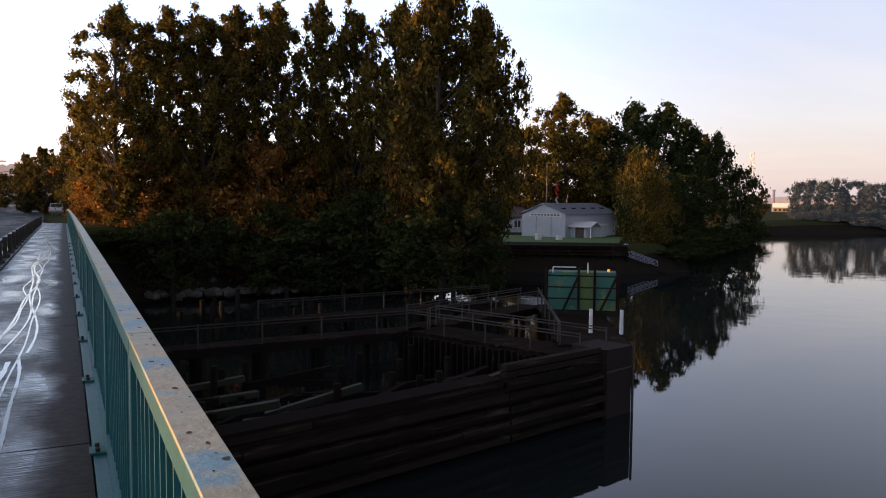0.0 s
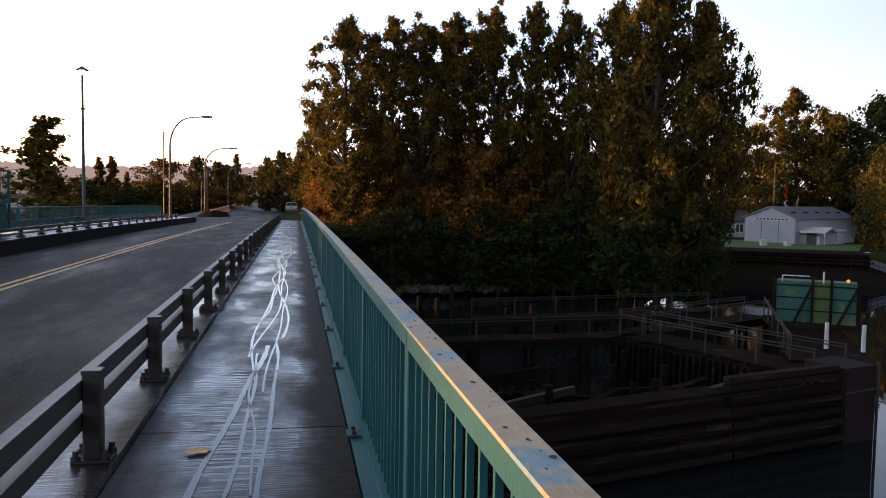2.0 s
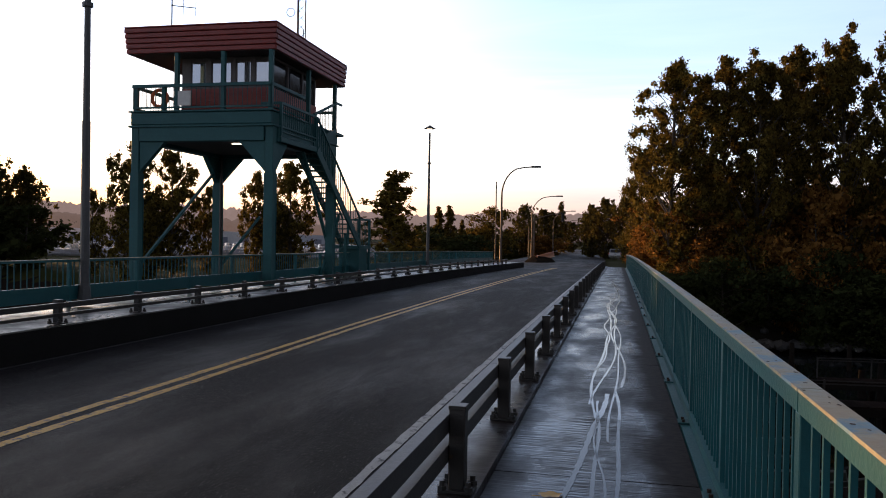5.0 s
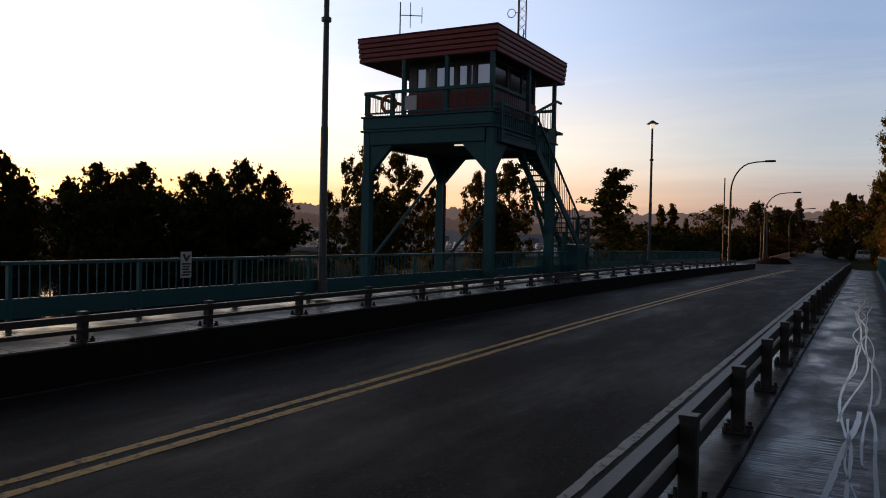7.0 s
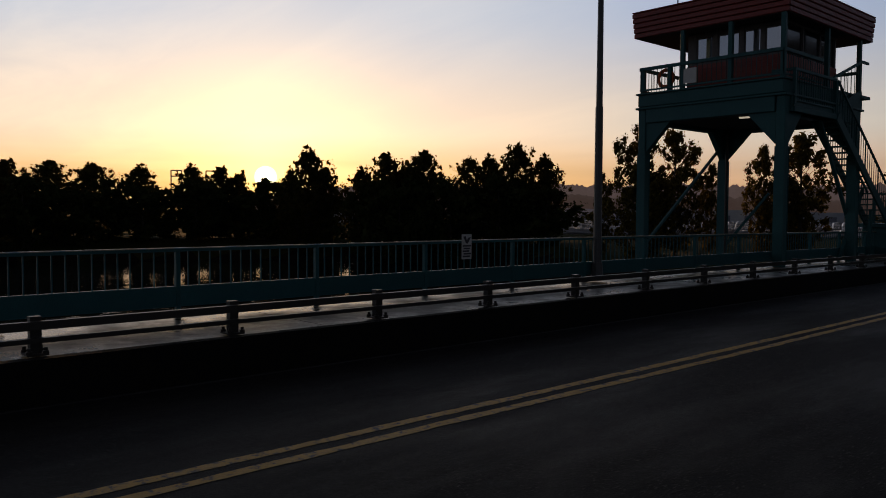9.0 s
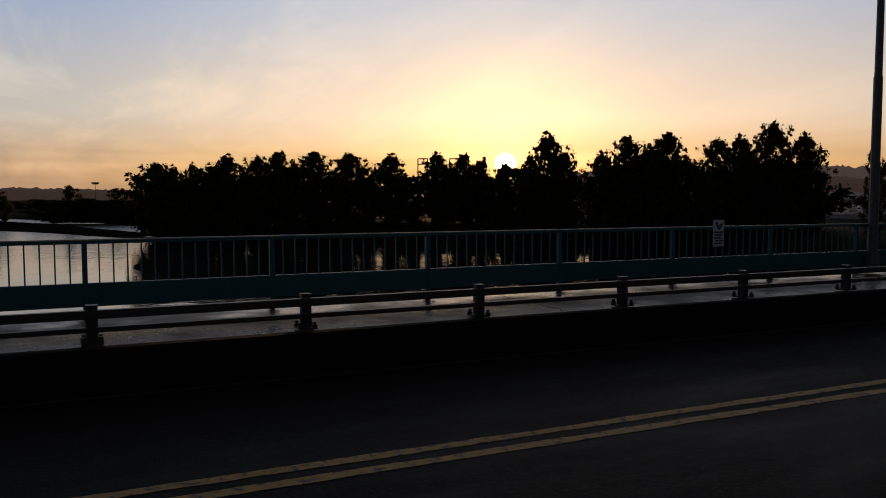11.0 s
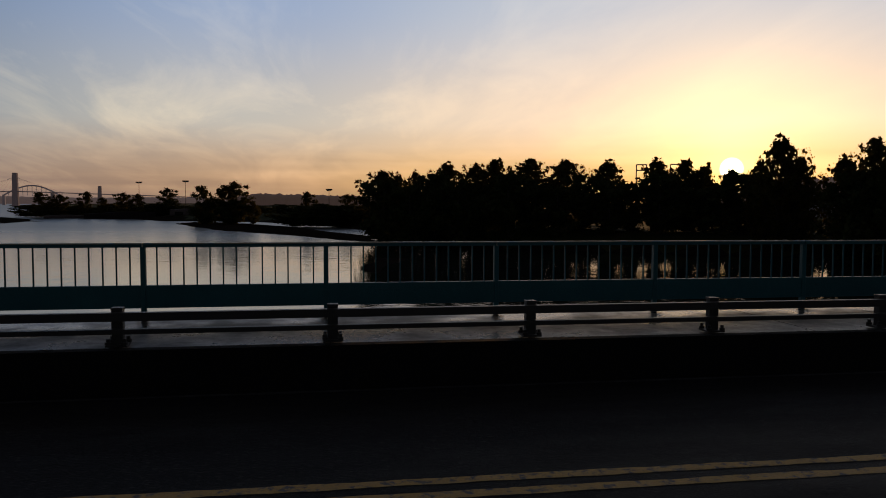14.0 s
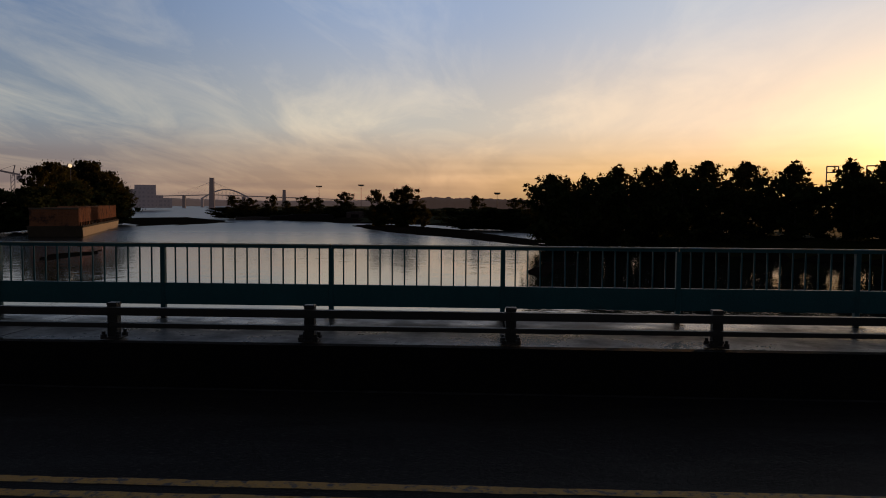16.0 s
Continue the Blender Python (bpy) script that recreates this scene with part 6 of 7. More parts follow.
def boat_shed():
    ang = math.atan2(0.43, 0.90)
    t = thing("boat_shed", "pale metal-clad boat shed with a grey gabled roof", "shed", (61.1, 88.1, -3.75), ang)
    Lx, W, eave, apex = 15.0, 7.0, 3.3, 4.65
    bm = bmesh.new()
    prism(bm, [(0, 0), (W, 0), (W, eave), (W / 2, apex), (0, eave)], "x", 0, Lx)
    part("wall", bm, GREY_SIDING, t)
    for k in range(28):
        bm = bmesh.new()
        y = W * (k + 0.5) / 28
        h = eave + (apex - eave) * (1 - abs(2 * y / W - 1)) - 0.08
        box(bm, -0.03, -0.004, y - 0.05, y + 0.05, 0.05, h)
        part("siding_rib", bm, GREY_SIDING, t)
    for s in (0, 1):
        bm = bmesh.new()
        y0, y1 = (-0.35, W / 2) if s == 0 else (W + 0.35, W / 2)
        z0 = eave - 0.35 * (apex - eave) / (W / 2)
        prism(bm, [(y0, z0 + 0.03), (y1, apex + 0.03), (y1, apex + 0.15), (y0, z0 + 0.15)], "x", -0.35, Lx + 0.3)
        part("roof", bm, GREY_ROOF, t)
    for k in range(5):
        bm = bmesh.new()
        y = 1.5
        z = eave + (apex - eave) * y / (W / 2) + 0.15
        box(bm, 1.5 + 2.8 * k, 2.3 + 2.8 * k, y - 0.25, y + 0.25, z - 0.05, z + 0.12)
        part("roof_vent", bm, DARK_GLASS, t)
    bm = bmesh.new()
    rod(bm, (6.5, W / 2, apex), (6.5, W / 2, apex + 0.9), 0.13, 0.13)
    part("flue", bm, PIPE, t)
    bm = bmesh.new()
    box(bm, -0.08, -0.03, 0.6, W - 1.2, 2.95, 3.35)
    part("name_board", bm, SIGN_WHITE, t)
    for k in range(9):
        bm = bmesh.new()
        box(bm, -0.095, -0.078, 0.9 + 0.52 * k, 1.25 + 0.52 * k, 3.05, 3.25)
        part("letter_bar", bm, INK, t)
    for y in (2.2, 4.6):
        bm = bmesh.new()
        box(bm, -0.05, -0.03, y - 0.03, y + 0.03, 0.0, 2.9)
        part("door_edge", bm, INK, t)
    # lean-to porch and small annexe along the side
    a = thing("annexe", "white porch and grey annexe against the boat shed", "annexe", (61.1, 88.1, -3.75), ang)
    bm = bmesh.new()
    box(bm, 1.2, 7.0, -2.6, -0.01, 0, 1.75, 0.02)
    part("wall", bm, GREY_SIDING, a)
    bm = bmesh.new()
    prism(bm, [(0.6, 1.55), (2.2, 2.15), (3.8, 1.55), (3.8, 1.70), (2.2, 2.32), (0.6, 1.70)], "y", -3.6, -0.02)
    part("porch_roof", bm, WHITE_PAINT, a)
    bm = bmesh.new()
    box(bm, 3.8, 7.3, -2.9, -0.02, 1.76, 1.92, 0.02)
    part("flat_roof", bm, WHITE_PAINT, a)
    bm = bmesh.new()
    box(bm, 1.21 - 0.03, 1.195, -2.2, -0.9, 0.02, 1.6)
    part("door", bm, DARK_SOFFIT, a)
    for x in (0.75, 3.6):
        bm = bmesh.new()
        box(bm, x - 0.05, x + 0.05, -3.5, -3.4, 0, 1.62)
        part("post", bm, WHITE_PAINT, a)
    for x, y, h in ((54.5, 84.5, 0.8), (57.0, 83.5, 0.6)):
        b = thing("junction_box", "pale box standing on the lawn", "box", (x, y, -3.63))
        bm = bmesh.new()
        box(bm, -0.35, 0.35, -0.3, 0.3, 0, h, 0.04)
        part("body", bm, WHITE_PAINT, b)
    b = thing("tarp_heap", "white tarpaulin over a heap by the wharf", "tarpaulin", (60.5, 74.5, -4.3))
    bm = bmesh.new()
    bmesh.ops.create_icosphere(bm, subdivisions=3, radius=1.0)
    for v in bm.verts:
        v.co = Vector((v.co.x * 1.0, v.co.y * 0.7, max(0, v.co.z) * 0.6 * (1 + 0.25 * noise.noise(v.co * 2))))
    part("cover", bm, WHITE_PAINT, b)
    # flagpole with a gaff and a red and white flag
    f = thing("flagpole", "tall pale flagpole with a gaff and red flag", "flagpole", (61.1, 92.8, -3.75))
    bm = bmesh.new()
    rod(bm, (0, 0, 0), (0, 0, 10.3), 0.11, 0.06, 8)
    part("pole", bm, POLE_RUST, f)
    bm = bmesh.new()
    rod(bm, (0, 0, 6.6), (1.6, -1.0, 8.0), 0.06, 0.04, 6)
    part("gaff", bm, POLE_RUST, f)
    for z0, z1, mat in ((6.6, 7.4, RED_FLAG), (5.6, 6.6, RED_FLAG), (4.5, 5.6, WHITE_PAINT)):
        bm = bmesh.new()
        vs = [bm.verts.new((1.1 + 0.12 * math.sin(k * 1.9) + 0.28 * (j == 1), -0.7 + 0.15 * math.cos(k * 2.3), z0 + (z1 - z0) * k / 4)) for k in range(5) for j in (0, 1)]
        for k in range(4):
            bm.faces.new((vs[2 * k], vs[2 * k + 1], vs[2 * k + 3], vs[2 * k + 2]))
        bmesh.ops.solidify(bm, geom=bm.faces[:], thickness=0.02)
        part("flag", bm, mat, f)


boat_shed()


def house(x, y, rot, Lx, W, eave, apex, label, wall=WHITE_PAINT, roof=None):
    t = thing("house", label, "house", (x, y, ground_at(x, y) - 0.1), rot)
    bm = bmesh.new()
    prism(bm, [(0, 0), (W, 0), (W, eave), (W / 2, apex), (0, eave)], "x", 0, Lx)
    part("wall", bm, wall, t)
    for s in (0, 1):
        bm = bmesh.new()
        y0, y1 = (-0.4, W / 2) if s == 0 else (W + 0.4, W / 2)
        z0 = eave - 0.4 * (apex - eave) / (W / 2)
        prism(bm, [(y0, z0 + 0.03), (y1, apex + 0.03), (y1, apex + 0.18), (y0, z0 + 0.18)], "x", -0.4, Lx + 0.4)
        part("roof", bm, roof or DARK_SOFFIT, t)
    for k in range(3):
        xx = Lx * (k + 0.5) / 3
        bm = bmesh.new()
        box(bm, xx - 0.5, xx + 0.5, -0.05, -0.02, 0.9, 2.0)
        wdw = part("window", bm, DARK_GLASS, t)
        bm = bmesh.new()
        for a, b, c, d in ((-0.58, 0.58, 2.0, 2.08), (-0.58, 0.58, 0.82, 0.9), (-0.58, -0.5, 0.9, 2.0), (0.5, 0.58, 0.9, 2.0), (-0.03, 0.03, 0.9, 2.0)):
            box(bm, xx + a, xx + b, -0.07, -0.021, c, d)
        part("frame", bm, WHITE_PAINT, wdw)


house(59.0, 109.0, -0.35, 7.5, 7, 2.6, 4.2, "low grey house behind the lawn", GREY_SIDING)
house(50.5, 112.0, -0.2, 7.5, 7, 2.4, 3.9, "low white house behind the trees")
house(24.0, 96.0, -0.2, 6.0, 6, 3.0, 4.8, "white house glimpsed through the cottonwoods")
house(62.5, 118.0, -0.35, 4.5, 4, 4.2, 4.7, "sunlit cream upper storey behind the sheds", HULL)

# rocks along the shore
for k in range(150):
    x = random.uniform(5, 30)
    y = 62.0 + 0.09 * x + random.gauss(0, 0.7)
    s = random.uniform(0.25, 0.65)
    r = thing("rock", "grey boulder on the muddy bank", "rock", (x, y, max(-6.2, ground_at(x, y)) + 0.35 * s), random.uniform(0, 6), group="boulders on the bank")
    bm = bmesh.new()
    bmesh.ops.create_icosphere(bm, subdivisions=1, radius=s)
    for v in bm.verts:
        v.co *= random.uniform(0.7, 1.15)
        v.co.z *= 0.7
    part("stone", bm, ROCK, r)

# ---- small things on the near walk ----


def track(points, width, name="tyre_track"):
    bm = bmesh.new()
    rows = []
    for k, (x, y) in enumerate(points):
        w = width * (0.85 + 0.25 * noise.noise(Vector((x * 3, y * 2.7, width * 50))) + 0.35 * noise.noise(Vector((x * 9, y * 13, width * 50))))
        rows.append([bm.verts.new((x - w / 2, y, 0.004 + zd(y))), bm.verts.new((x + w / 2, y, 0.004 + zd(y)))])
    for a, b in zip(rows, rows[1:]):
        bm.faces.new((a[0], a[1], b[1], b[0]))
    part(name, bm, TRACK if points[0][1] > 6.3 else TRACK_FAINT, walk_near, "pale wet bicycle tyre track")


def wander(x0, y0, y1, amp, wave, phase, drift=0.0):
    n = int((y1 - y0) / 0.05)
    return [(x0 + drift * k / n + amp * math.sin(phase + wave * (y0 + (y1 - y0) * k / n)) + 0.4 * amp * math.sin(1.7 + phase + 2.3 * wave * (y0 + (y1 - y0) * k / n)), y0 + (y1 - y0) * k / n) for k in range(n + 1)]


def track_material(name, low, high, rough, shine):
    m, nt, bsdf = nodes_of(name)
    N, L = nt.nodes.new, nt.links.new
    pos = N("ShaderNodeNewGeometry").outputs["Position"]
    n = N("ShaderNodeTexNoise")
    n.inputs["Scale"].default_value = 30
    L(pos, n.inputs[0])
    r = N("ShaderNodeMapRange")
    r.inputs[3].default_value, r.inputs[4].default_value = low, high
    L(n.outputs[0], r.inputs[0])
    c = N("ShaderNodeCombineColor")
    for k in range(3):
        L(r.outputs[0], c.inputs[k])
    L(c.outputs[0], bsdf.inputs["Base Color"])
    bsdf.inputs["Roughness"].default_value = rough
    bsdf.inputs["Specular IOR Level"].default_value = shine
    return m


# sky sheen put into the far strands' paler colour; near strands duller
TRACK, TRACK_FAINT = track_material("wet_tyre_track", 0.04, 0.08, 0.15, 0.38), track_material("dull_tyre_track", 0.018, 0.030, 0.26, 0.28)
for x0, y0, y1, amp, wave, phase, drift, width in (
        (-0.80, 6.4, 36.0, 0.09, 0.52, 0.0, 0.05, 0.036), (-0.76, 7.0, 34.0, 0.11, 0.45, 2.1, 0.03, 0.032), (-0.72, 8.0, 40.0, 0.13, 0.40, 4.0, 0.0, 0.038), (-0.64, 5.6, 27.0, 0.05, 0.60, 1.0, 0.0, 0.026), (-0.84, 9.0, 20.0, 0.06, 0.95, 3.1, 0.08, 0.028),
        (-1.00, 2.6, 7.6, 0.03, 1.1, 0.4, 0.24, 0.060), (-0.84, 1.4, 7.2, 0.03, 1.2, 2.2, 0.06, 0.034), (-0.60, 1.4, 7.8, 0.025, 1.1, 0.9, -0.05, 0.040), (-0.70, 3.4, 6.4, 0.03, 1.6, 1.7, -0.10, 0.022)):
    strand = wander(x0, y0, y1, amp, wave, phase, drift)
    for piece in ([p for p in strand if p[1] <= 6.4], [p for p in strand if p[1] > 6.34]):
        if len(piece) > 3:
            track(piece, width * 0.85)

leaf = thing("fallen_leaf", "curled yellow leaf lying on the wet walkway", "leaf", (-1.03, 4.15, 0.003), 0.5)
bm = bmesh.new()
out = [(0.075 * math.cos(a) * (1 + 0.18 * math.cos(5 * a)), 0.055 * math.sin(a) * (1 + 0.18 * math.cos(5 * a))) for a in [2 * math.pi * k / 20 for k in range(20)]]
c = bm.verts.new((0, 0, 0.004))
ring_v = [bm.verts.new((x, y, 0.004 + 0.02 * abs(math.sin(3 * k)) * (0.4 + x * 6 if x > 0 else 0.4))) for k, (x, y) in enumerate(out)]
for k in range(20):
    bm.faces.new((c, ring_v[k], ring_v[(k + 1) % 20]))
part("blade", bm, LEAF_FALLEN, leaf)
bm = bmesh.new()
rod(bm, (-0.07, 0, 0.006), (-0.12, 0.02, 0.006), 0.003, 0.002, 5)
part("stalk", bm, LEAF_FALLEN, leaf)

# ---- the road's end ----


def car(x, y, z, rot, paint, label):
    t = thing("car", label, "car", (x, y, z), rot)
    bm = bmesh.new()
    prism(bm, [(-2.1, 0.30), (2.15, 0.30), (2.2, 0.62), (2.05, 0.80), (1.15, 0.92), (-1.5, 0.95), (-2.1, 0.90), (-2.18, 0.55)], "x", -0.86, 0.86)
    bmesh.ops.bevel(bm, geom=bm.edges[:], offset=0.06, segments=2, affect="EDGES")
    part("body", bm, paint, t)
    bm = bmesh.new()
    prism(bm, [(-1.85, 0.90), (1.05, 0.90), (0.35, 1.40), (-1.25, 1.44)], "x", -0.72, 0.72)
    bmesh.ops.bevel(bm, geom=bm.edges[:], offset=0.08, segments=2, affect="EDGES")
    part("cabin", bm, paint, t)
    bm = bmesh.new()
    prism(bm, [(-1.88, 0.98), (-1.42, 1.36), (-1.40, 1.34), (-1.80, 0.96)], "x", -0.62, 0.62)
    part("rear_window", bm, DARK_GLASS, t)
    for sx in (-0.80, 0.80):
        for sy in (-1.3, 1.35):
            bm = bmesh.new()
            rod(bm, (sx - 0.09, sy, 0.31), (sx + 0.09, sy, 0.31), 0.31, n=16)
            w = part("wheel", bm, RUBBER, t)
            bm = bmesh.new()
            rod(bm, (sx - 0.095, sy, 0.31), (sx + 0.095, sy, 0.31), 0.18, n=12)
            part("rim", bm, GALV, w)
        bm = bmesh.new()
        box(bm, sx - 0.10, sx + 0.05, -2.17, -2.10, 0.68, 0.86, 0.02)
        part("tail_light", bm, RED_FLAG, t)
    bm = bmesh.new()
    box(bm, -0.22, 0.22, -2.19, -2.17, 0.52, 0.64)
    part("plate", bm, SIGN_WHITE, t)


car(-1.05, 112, zroad(112) + ROAD_Z + 0.02, 0.0, CAR_PAINT, "silver hatchback parked beside the road")
car(-21.0, 128, ground_at(-21, 128), 1.2, WHITE_PAINT, "white car parked beyond the railing")
car(-18.0, 150, ground_at(-18, 150), 1.4, CAR_PAINT, "silver car parked beyond the railing")
barrier = thing("site_barrier", "long orange construction barrier beside the road", "barrier", (-9.8, 100, ground_at(-9.8, 100)), 0.03)
for k in range(14):
    bm = bmesh.new()
    prism(bm, [(-0.3, 0), (0.3, 0), (0.12, 0.35), (0.1, 0.85), (-0.1, 0.85), (-0.12, 0.35)], "y", k * 2.6 - 14, k * 2.6 - 11.5)
    part("segment", bm, ORANGE, barrier)
for x, y, a in ((-9.2, 88, 0.0),):
    m = thing("rubble_heap", "low heap of dark soil beside the road", "soil heap", (x, y, ground_at(x, y) - 0.2))
    bm = bmesh.new()
    bmesh.ops.create_icosphere(bm, subdivisions=3, radius=1)
    for v in bm.verts:
        v.co = Vector((v.co.x * 1.9, v.co.y * 4.5, max(0, v.co.z) * 0.9 * (1 + 0.4 * noise.noise(v.co * 2.5))))
    part("soil", bm, MUD, m)
s = thing("road_sign", "white street name sign beside the road", "sign", (1.6, 96, ground_at(1.6, 96)))
bm = bmesh.new()
rod(bm, (0, 0, 0), (0, 0, 3.6), 0.05, n=6)
part("post", bm, POLE, s)
bm = bmesh.new()
box(bm, -0.8, 0.8, -0.04, -0.01, 3.1, 3.5)
part("panel", bm, SIGN_WHITE, s)
# ---- the downstream bank and the distance ----


def car_lot():
    verts, faces = [], []
    rnd = random.Random(8)
    for row in range(12):
        for k in range(48):
            az = 18 + 26 * k / 48 + rnd.uniform(-0.05, 0.05)
            d = 175 + 16 * row
            x, y = polar(az, d)
            z = ground_at(x, y)
            L, W = 2.1, 0.85
            a = 0.6
            ca, sa = math.cos(a), math.sin(a)
            prof = [(-L, 0.2), (L, 0.2), (L, 0.8), (1.0, 0.9), (0.4, 1.45), (-1.3, 1.45), (-1.9, 0.9), (-L, 0.85)]
            b = len(verts)
            for side in (-W, W):
                for u, h in prof:
                    verts.append((x + ca * u - sa * side, y + sa * u + ca * side, z + h))
            for i in range(8):
                j = (i + 1) % 8
                faces.append((b + i, b + j, b + 8 + j, b + 8 + i))
            for q in ((0, 1, 2, 7), (2, 3, 6, 7), (3, 4, 5, 6)):
                faces.append(tuple(b + 8 + i for i in q))
                faces.append(tuple(b + i for i in q[::-1]))
    tagged(new("parked_cars", raw_mesh("parked_cars", verts, faces, CAR_LOT)), "rows of new cars parked on the storage lot", "cars", kind="stuff")


CAR_LOT = material("mixed_car_paint", (0.45, 0.45, 0.47), (0.3, 0.3, 0.32), 0.5, 0.25, 0.3, island=0.6)
car_lot()


def shed_far(az, d, w, h, label, mat=WHITE_PAINT, depth=20.0):
    x, y = polar(az, d)
    t = thing("warehouse", label, "warehouse", (x, y, ground_at(x, y) - 0.2), radians(az))
    bm = bmesh.new()
    prism(bm, [(-w / 2, 0), (w / 2, 0), (w / 2, h * 0.9), (0, h), (-w / 2, h * 0.9)], "y", 0, depth)
    part("wall", bm, mat, t)
    for k in range(max(2, int(w / 9))):
        xx = -w / 2 + w * (k + 0.5) / max(2, int(w / 9))
        bm = bmesh.new()
        box(bm, xx - 1.8, xx + 1.8, -0.12, -0.02, 0.1, h * 0.55)
        part("door", bm, GREY_ROOF if d > 300 and az < 80 else SHEET_PILE, t)


shed_far(31.0, 400, 70, 7, "long pale warehouse beyond the car lot")
shed_far(25.0, 420, 60, 6, "long pale warehouse beyond the car lot", GREY_SIDING)
shed_far(38.5, 390, 40, 7, "long pale warehouse beyond the car lot", CITY)
shed_far(55.5, 330, 16, 9, "pale rounded storage building behind the trees", WHITE_PAINT)


def light_mast(az, d, el, base, label):
    x, y = polar(az, d)
    z = max(base, ground_at(x, y))
    top = 1.57 + d * math.tan(radians(el))
    t = thing("light_mast", label, "light mast", (x, y, z), radians(az), group="tall light masts")
    bm = bmesh.new()
    r = 0.0002 * d + 0.04
    rod(bm, (0, 0, 0), (0, 0, top - z), r * 1.3, r * 0.8, 8)
    part("pole", bm, PIPE, t)
    bm = bmesh.new()
    w = 0.0028 * d
    box(bm, -w, w, -0.3, 0.3, top - z - 0.15, top - z + 0.15)
    for k in (-1, -0.35, 0.35, 1):
        box(bm, k * w - 0.4, k * w + 0.4, -0.4, 0.4, top - z + 0.1, top - z + 0.7, 0.05)
    part("head", bm, PIPE, t)


for az, d, el in ((39.6, 234, 2.8), (98.75, 420, 1.36), (88.9, 330, 0.83), (101.75, 460, 1.25), (109.9, 0, 0)):
    if d:
        light_mast(az, d, el, -6, "tall floodlight mast above the industrial shore")
for az in (66.6, 64.3):
    x, y = polar(az, 330)
    t = thing("gantry_frame", "distant square gantry top above the trees", "gantry", (x, y, ground_at(x, y)), radians(az))
    for a, b in (((-2, 0), (-2, 20.6)), ((2, 0), (2, 20.6)), ((-2, 20.6), (2, 20.6)), ((-2, 18.3), (2, 18.3))):
        bm = bmesh.new()
        beam(bm, (a[0], 0, a[1]), (b[0], 0, b[1]), 0.5, 0.5)
        part("member", bm, CITY_DARK, t)


def ridge(name, az0, az1, d, el, amp, seed, mat, label, trees=0.25):
    """A wooded ridge: a long mound with an uneven, tree-toothed skyline."""
    n = int((az1 - az0) / 0.10)
    verts, faces = [], []
    for k in range(n + 1):
        az = az0 + (az1 - az0) * k / n
        x, y = polar(az, d)
        x2, y2 = polar(az, d * 1.12)
        edge = min(1.0, (k + 1) / (n * 0.12), (n - k + 1) / (n * 0.12))
        e = el * edge ** 0.6 * (0.85 + amp * noise.noise(Vector((az * 0.11, seed, 0)))) + trees * (noise.noise(Vector((az * 2.3, seed + 9, 0))) + 0.8 * noise.noise(Vector((az * 6.1, seed + 3, 0))))
        top = 1.57 + d * math.tan(radians(max(0.05, e)))
        x1, y1 = polar(az, d * 0.97)
        verts += [(x1, y1, -7), (x1 * 0.5 + x * 0.5, y1 * 0.5 + y * 0.5, top * 0.55), (x, y, top), (x2, y2, -7)]
    for k in range(n):
        for j in range(3):
            faces.append((4 * k + j, 4 * k + 4 + j, 4 * k + 5 + j, 4 * k + 1 + j))
    tagged(new(name, raw_mesh(name, verts, faces, mat)), label, "hill", kind="structure")


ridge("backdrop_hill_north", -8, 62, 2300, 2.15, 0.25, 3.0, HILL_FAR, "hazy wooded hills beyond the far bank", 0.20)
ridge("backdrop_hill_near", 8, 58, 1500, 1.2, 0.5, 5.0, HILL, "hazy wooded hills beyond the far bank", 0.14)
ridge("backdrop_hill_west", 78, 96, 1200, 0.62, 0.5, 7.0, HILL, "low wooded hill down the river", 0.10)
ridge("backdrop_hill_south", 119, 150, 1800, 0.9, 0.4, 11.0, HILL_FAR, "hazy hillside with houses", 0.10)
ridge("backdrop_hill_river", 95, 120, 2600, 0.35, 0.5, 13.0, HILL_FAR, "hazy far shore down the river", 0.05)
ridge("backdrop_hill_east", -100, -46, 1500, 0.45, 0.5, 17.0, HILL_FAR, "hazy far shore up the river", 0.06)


def low_shore(name, pts, label, mat=MUD, top=WATER_Z + 0.4):
    bm = bmesh.new()
    cx, cy = sum(p[0] for p in pts) / len(pts), sum(p[1] for p in pts) / len(pts)
    rim = [bm.verts.new((x, y, WATER_Z - 0.1)) for x, y in pts]
    inner = [bm.verts.new((cx + (x - cx) * 0.6, cy + (y - cy) * 0.6, top)) for x, y in pts]
    n = len(pts)
    for k in range(n):
        bm.faces.new((rim[k], rim[(k + 1) % n], inner[(k + 1) % n], inner[k]))
    bm.faces.new(inner)
    bmesh.ops.subdivide_edges(bm, edges=bm.edges[:], cuts=3, use_grid_fill=True)
    for v in bm.verts:
        v.co.z += 0.25 * noise.noise(v.co * 0.12)
        v.co.x += 3 * noise.noise(v.co * 0.07)
        v.co.y += 3 * noise.noise(v.co * 0.07 + Vector((5, 5, 5)))
    bmesh.ops.recalc_face_normals(bm, faces=bm.faces)
    structure(name, bm, mat, label, "mudflat")


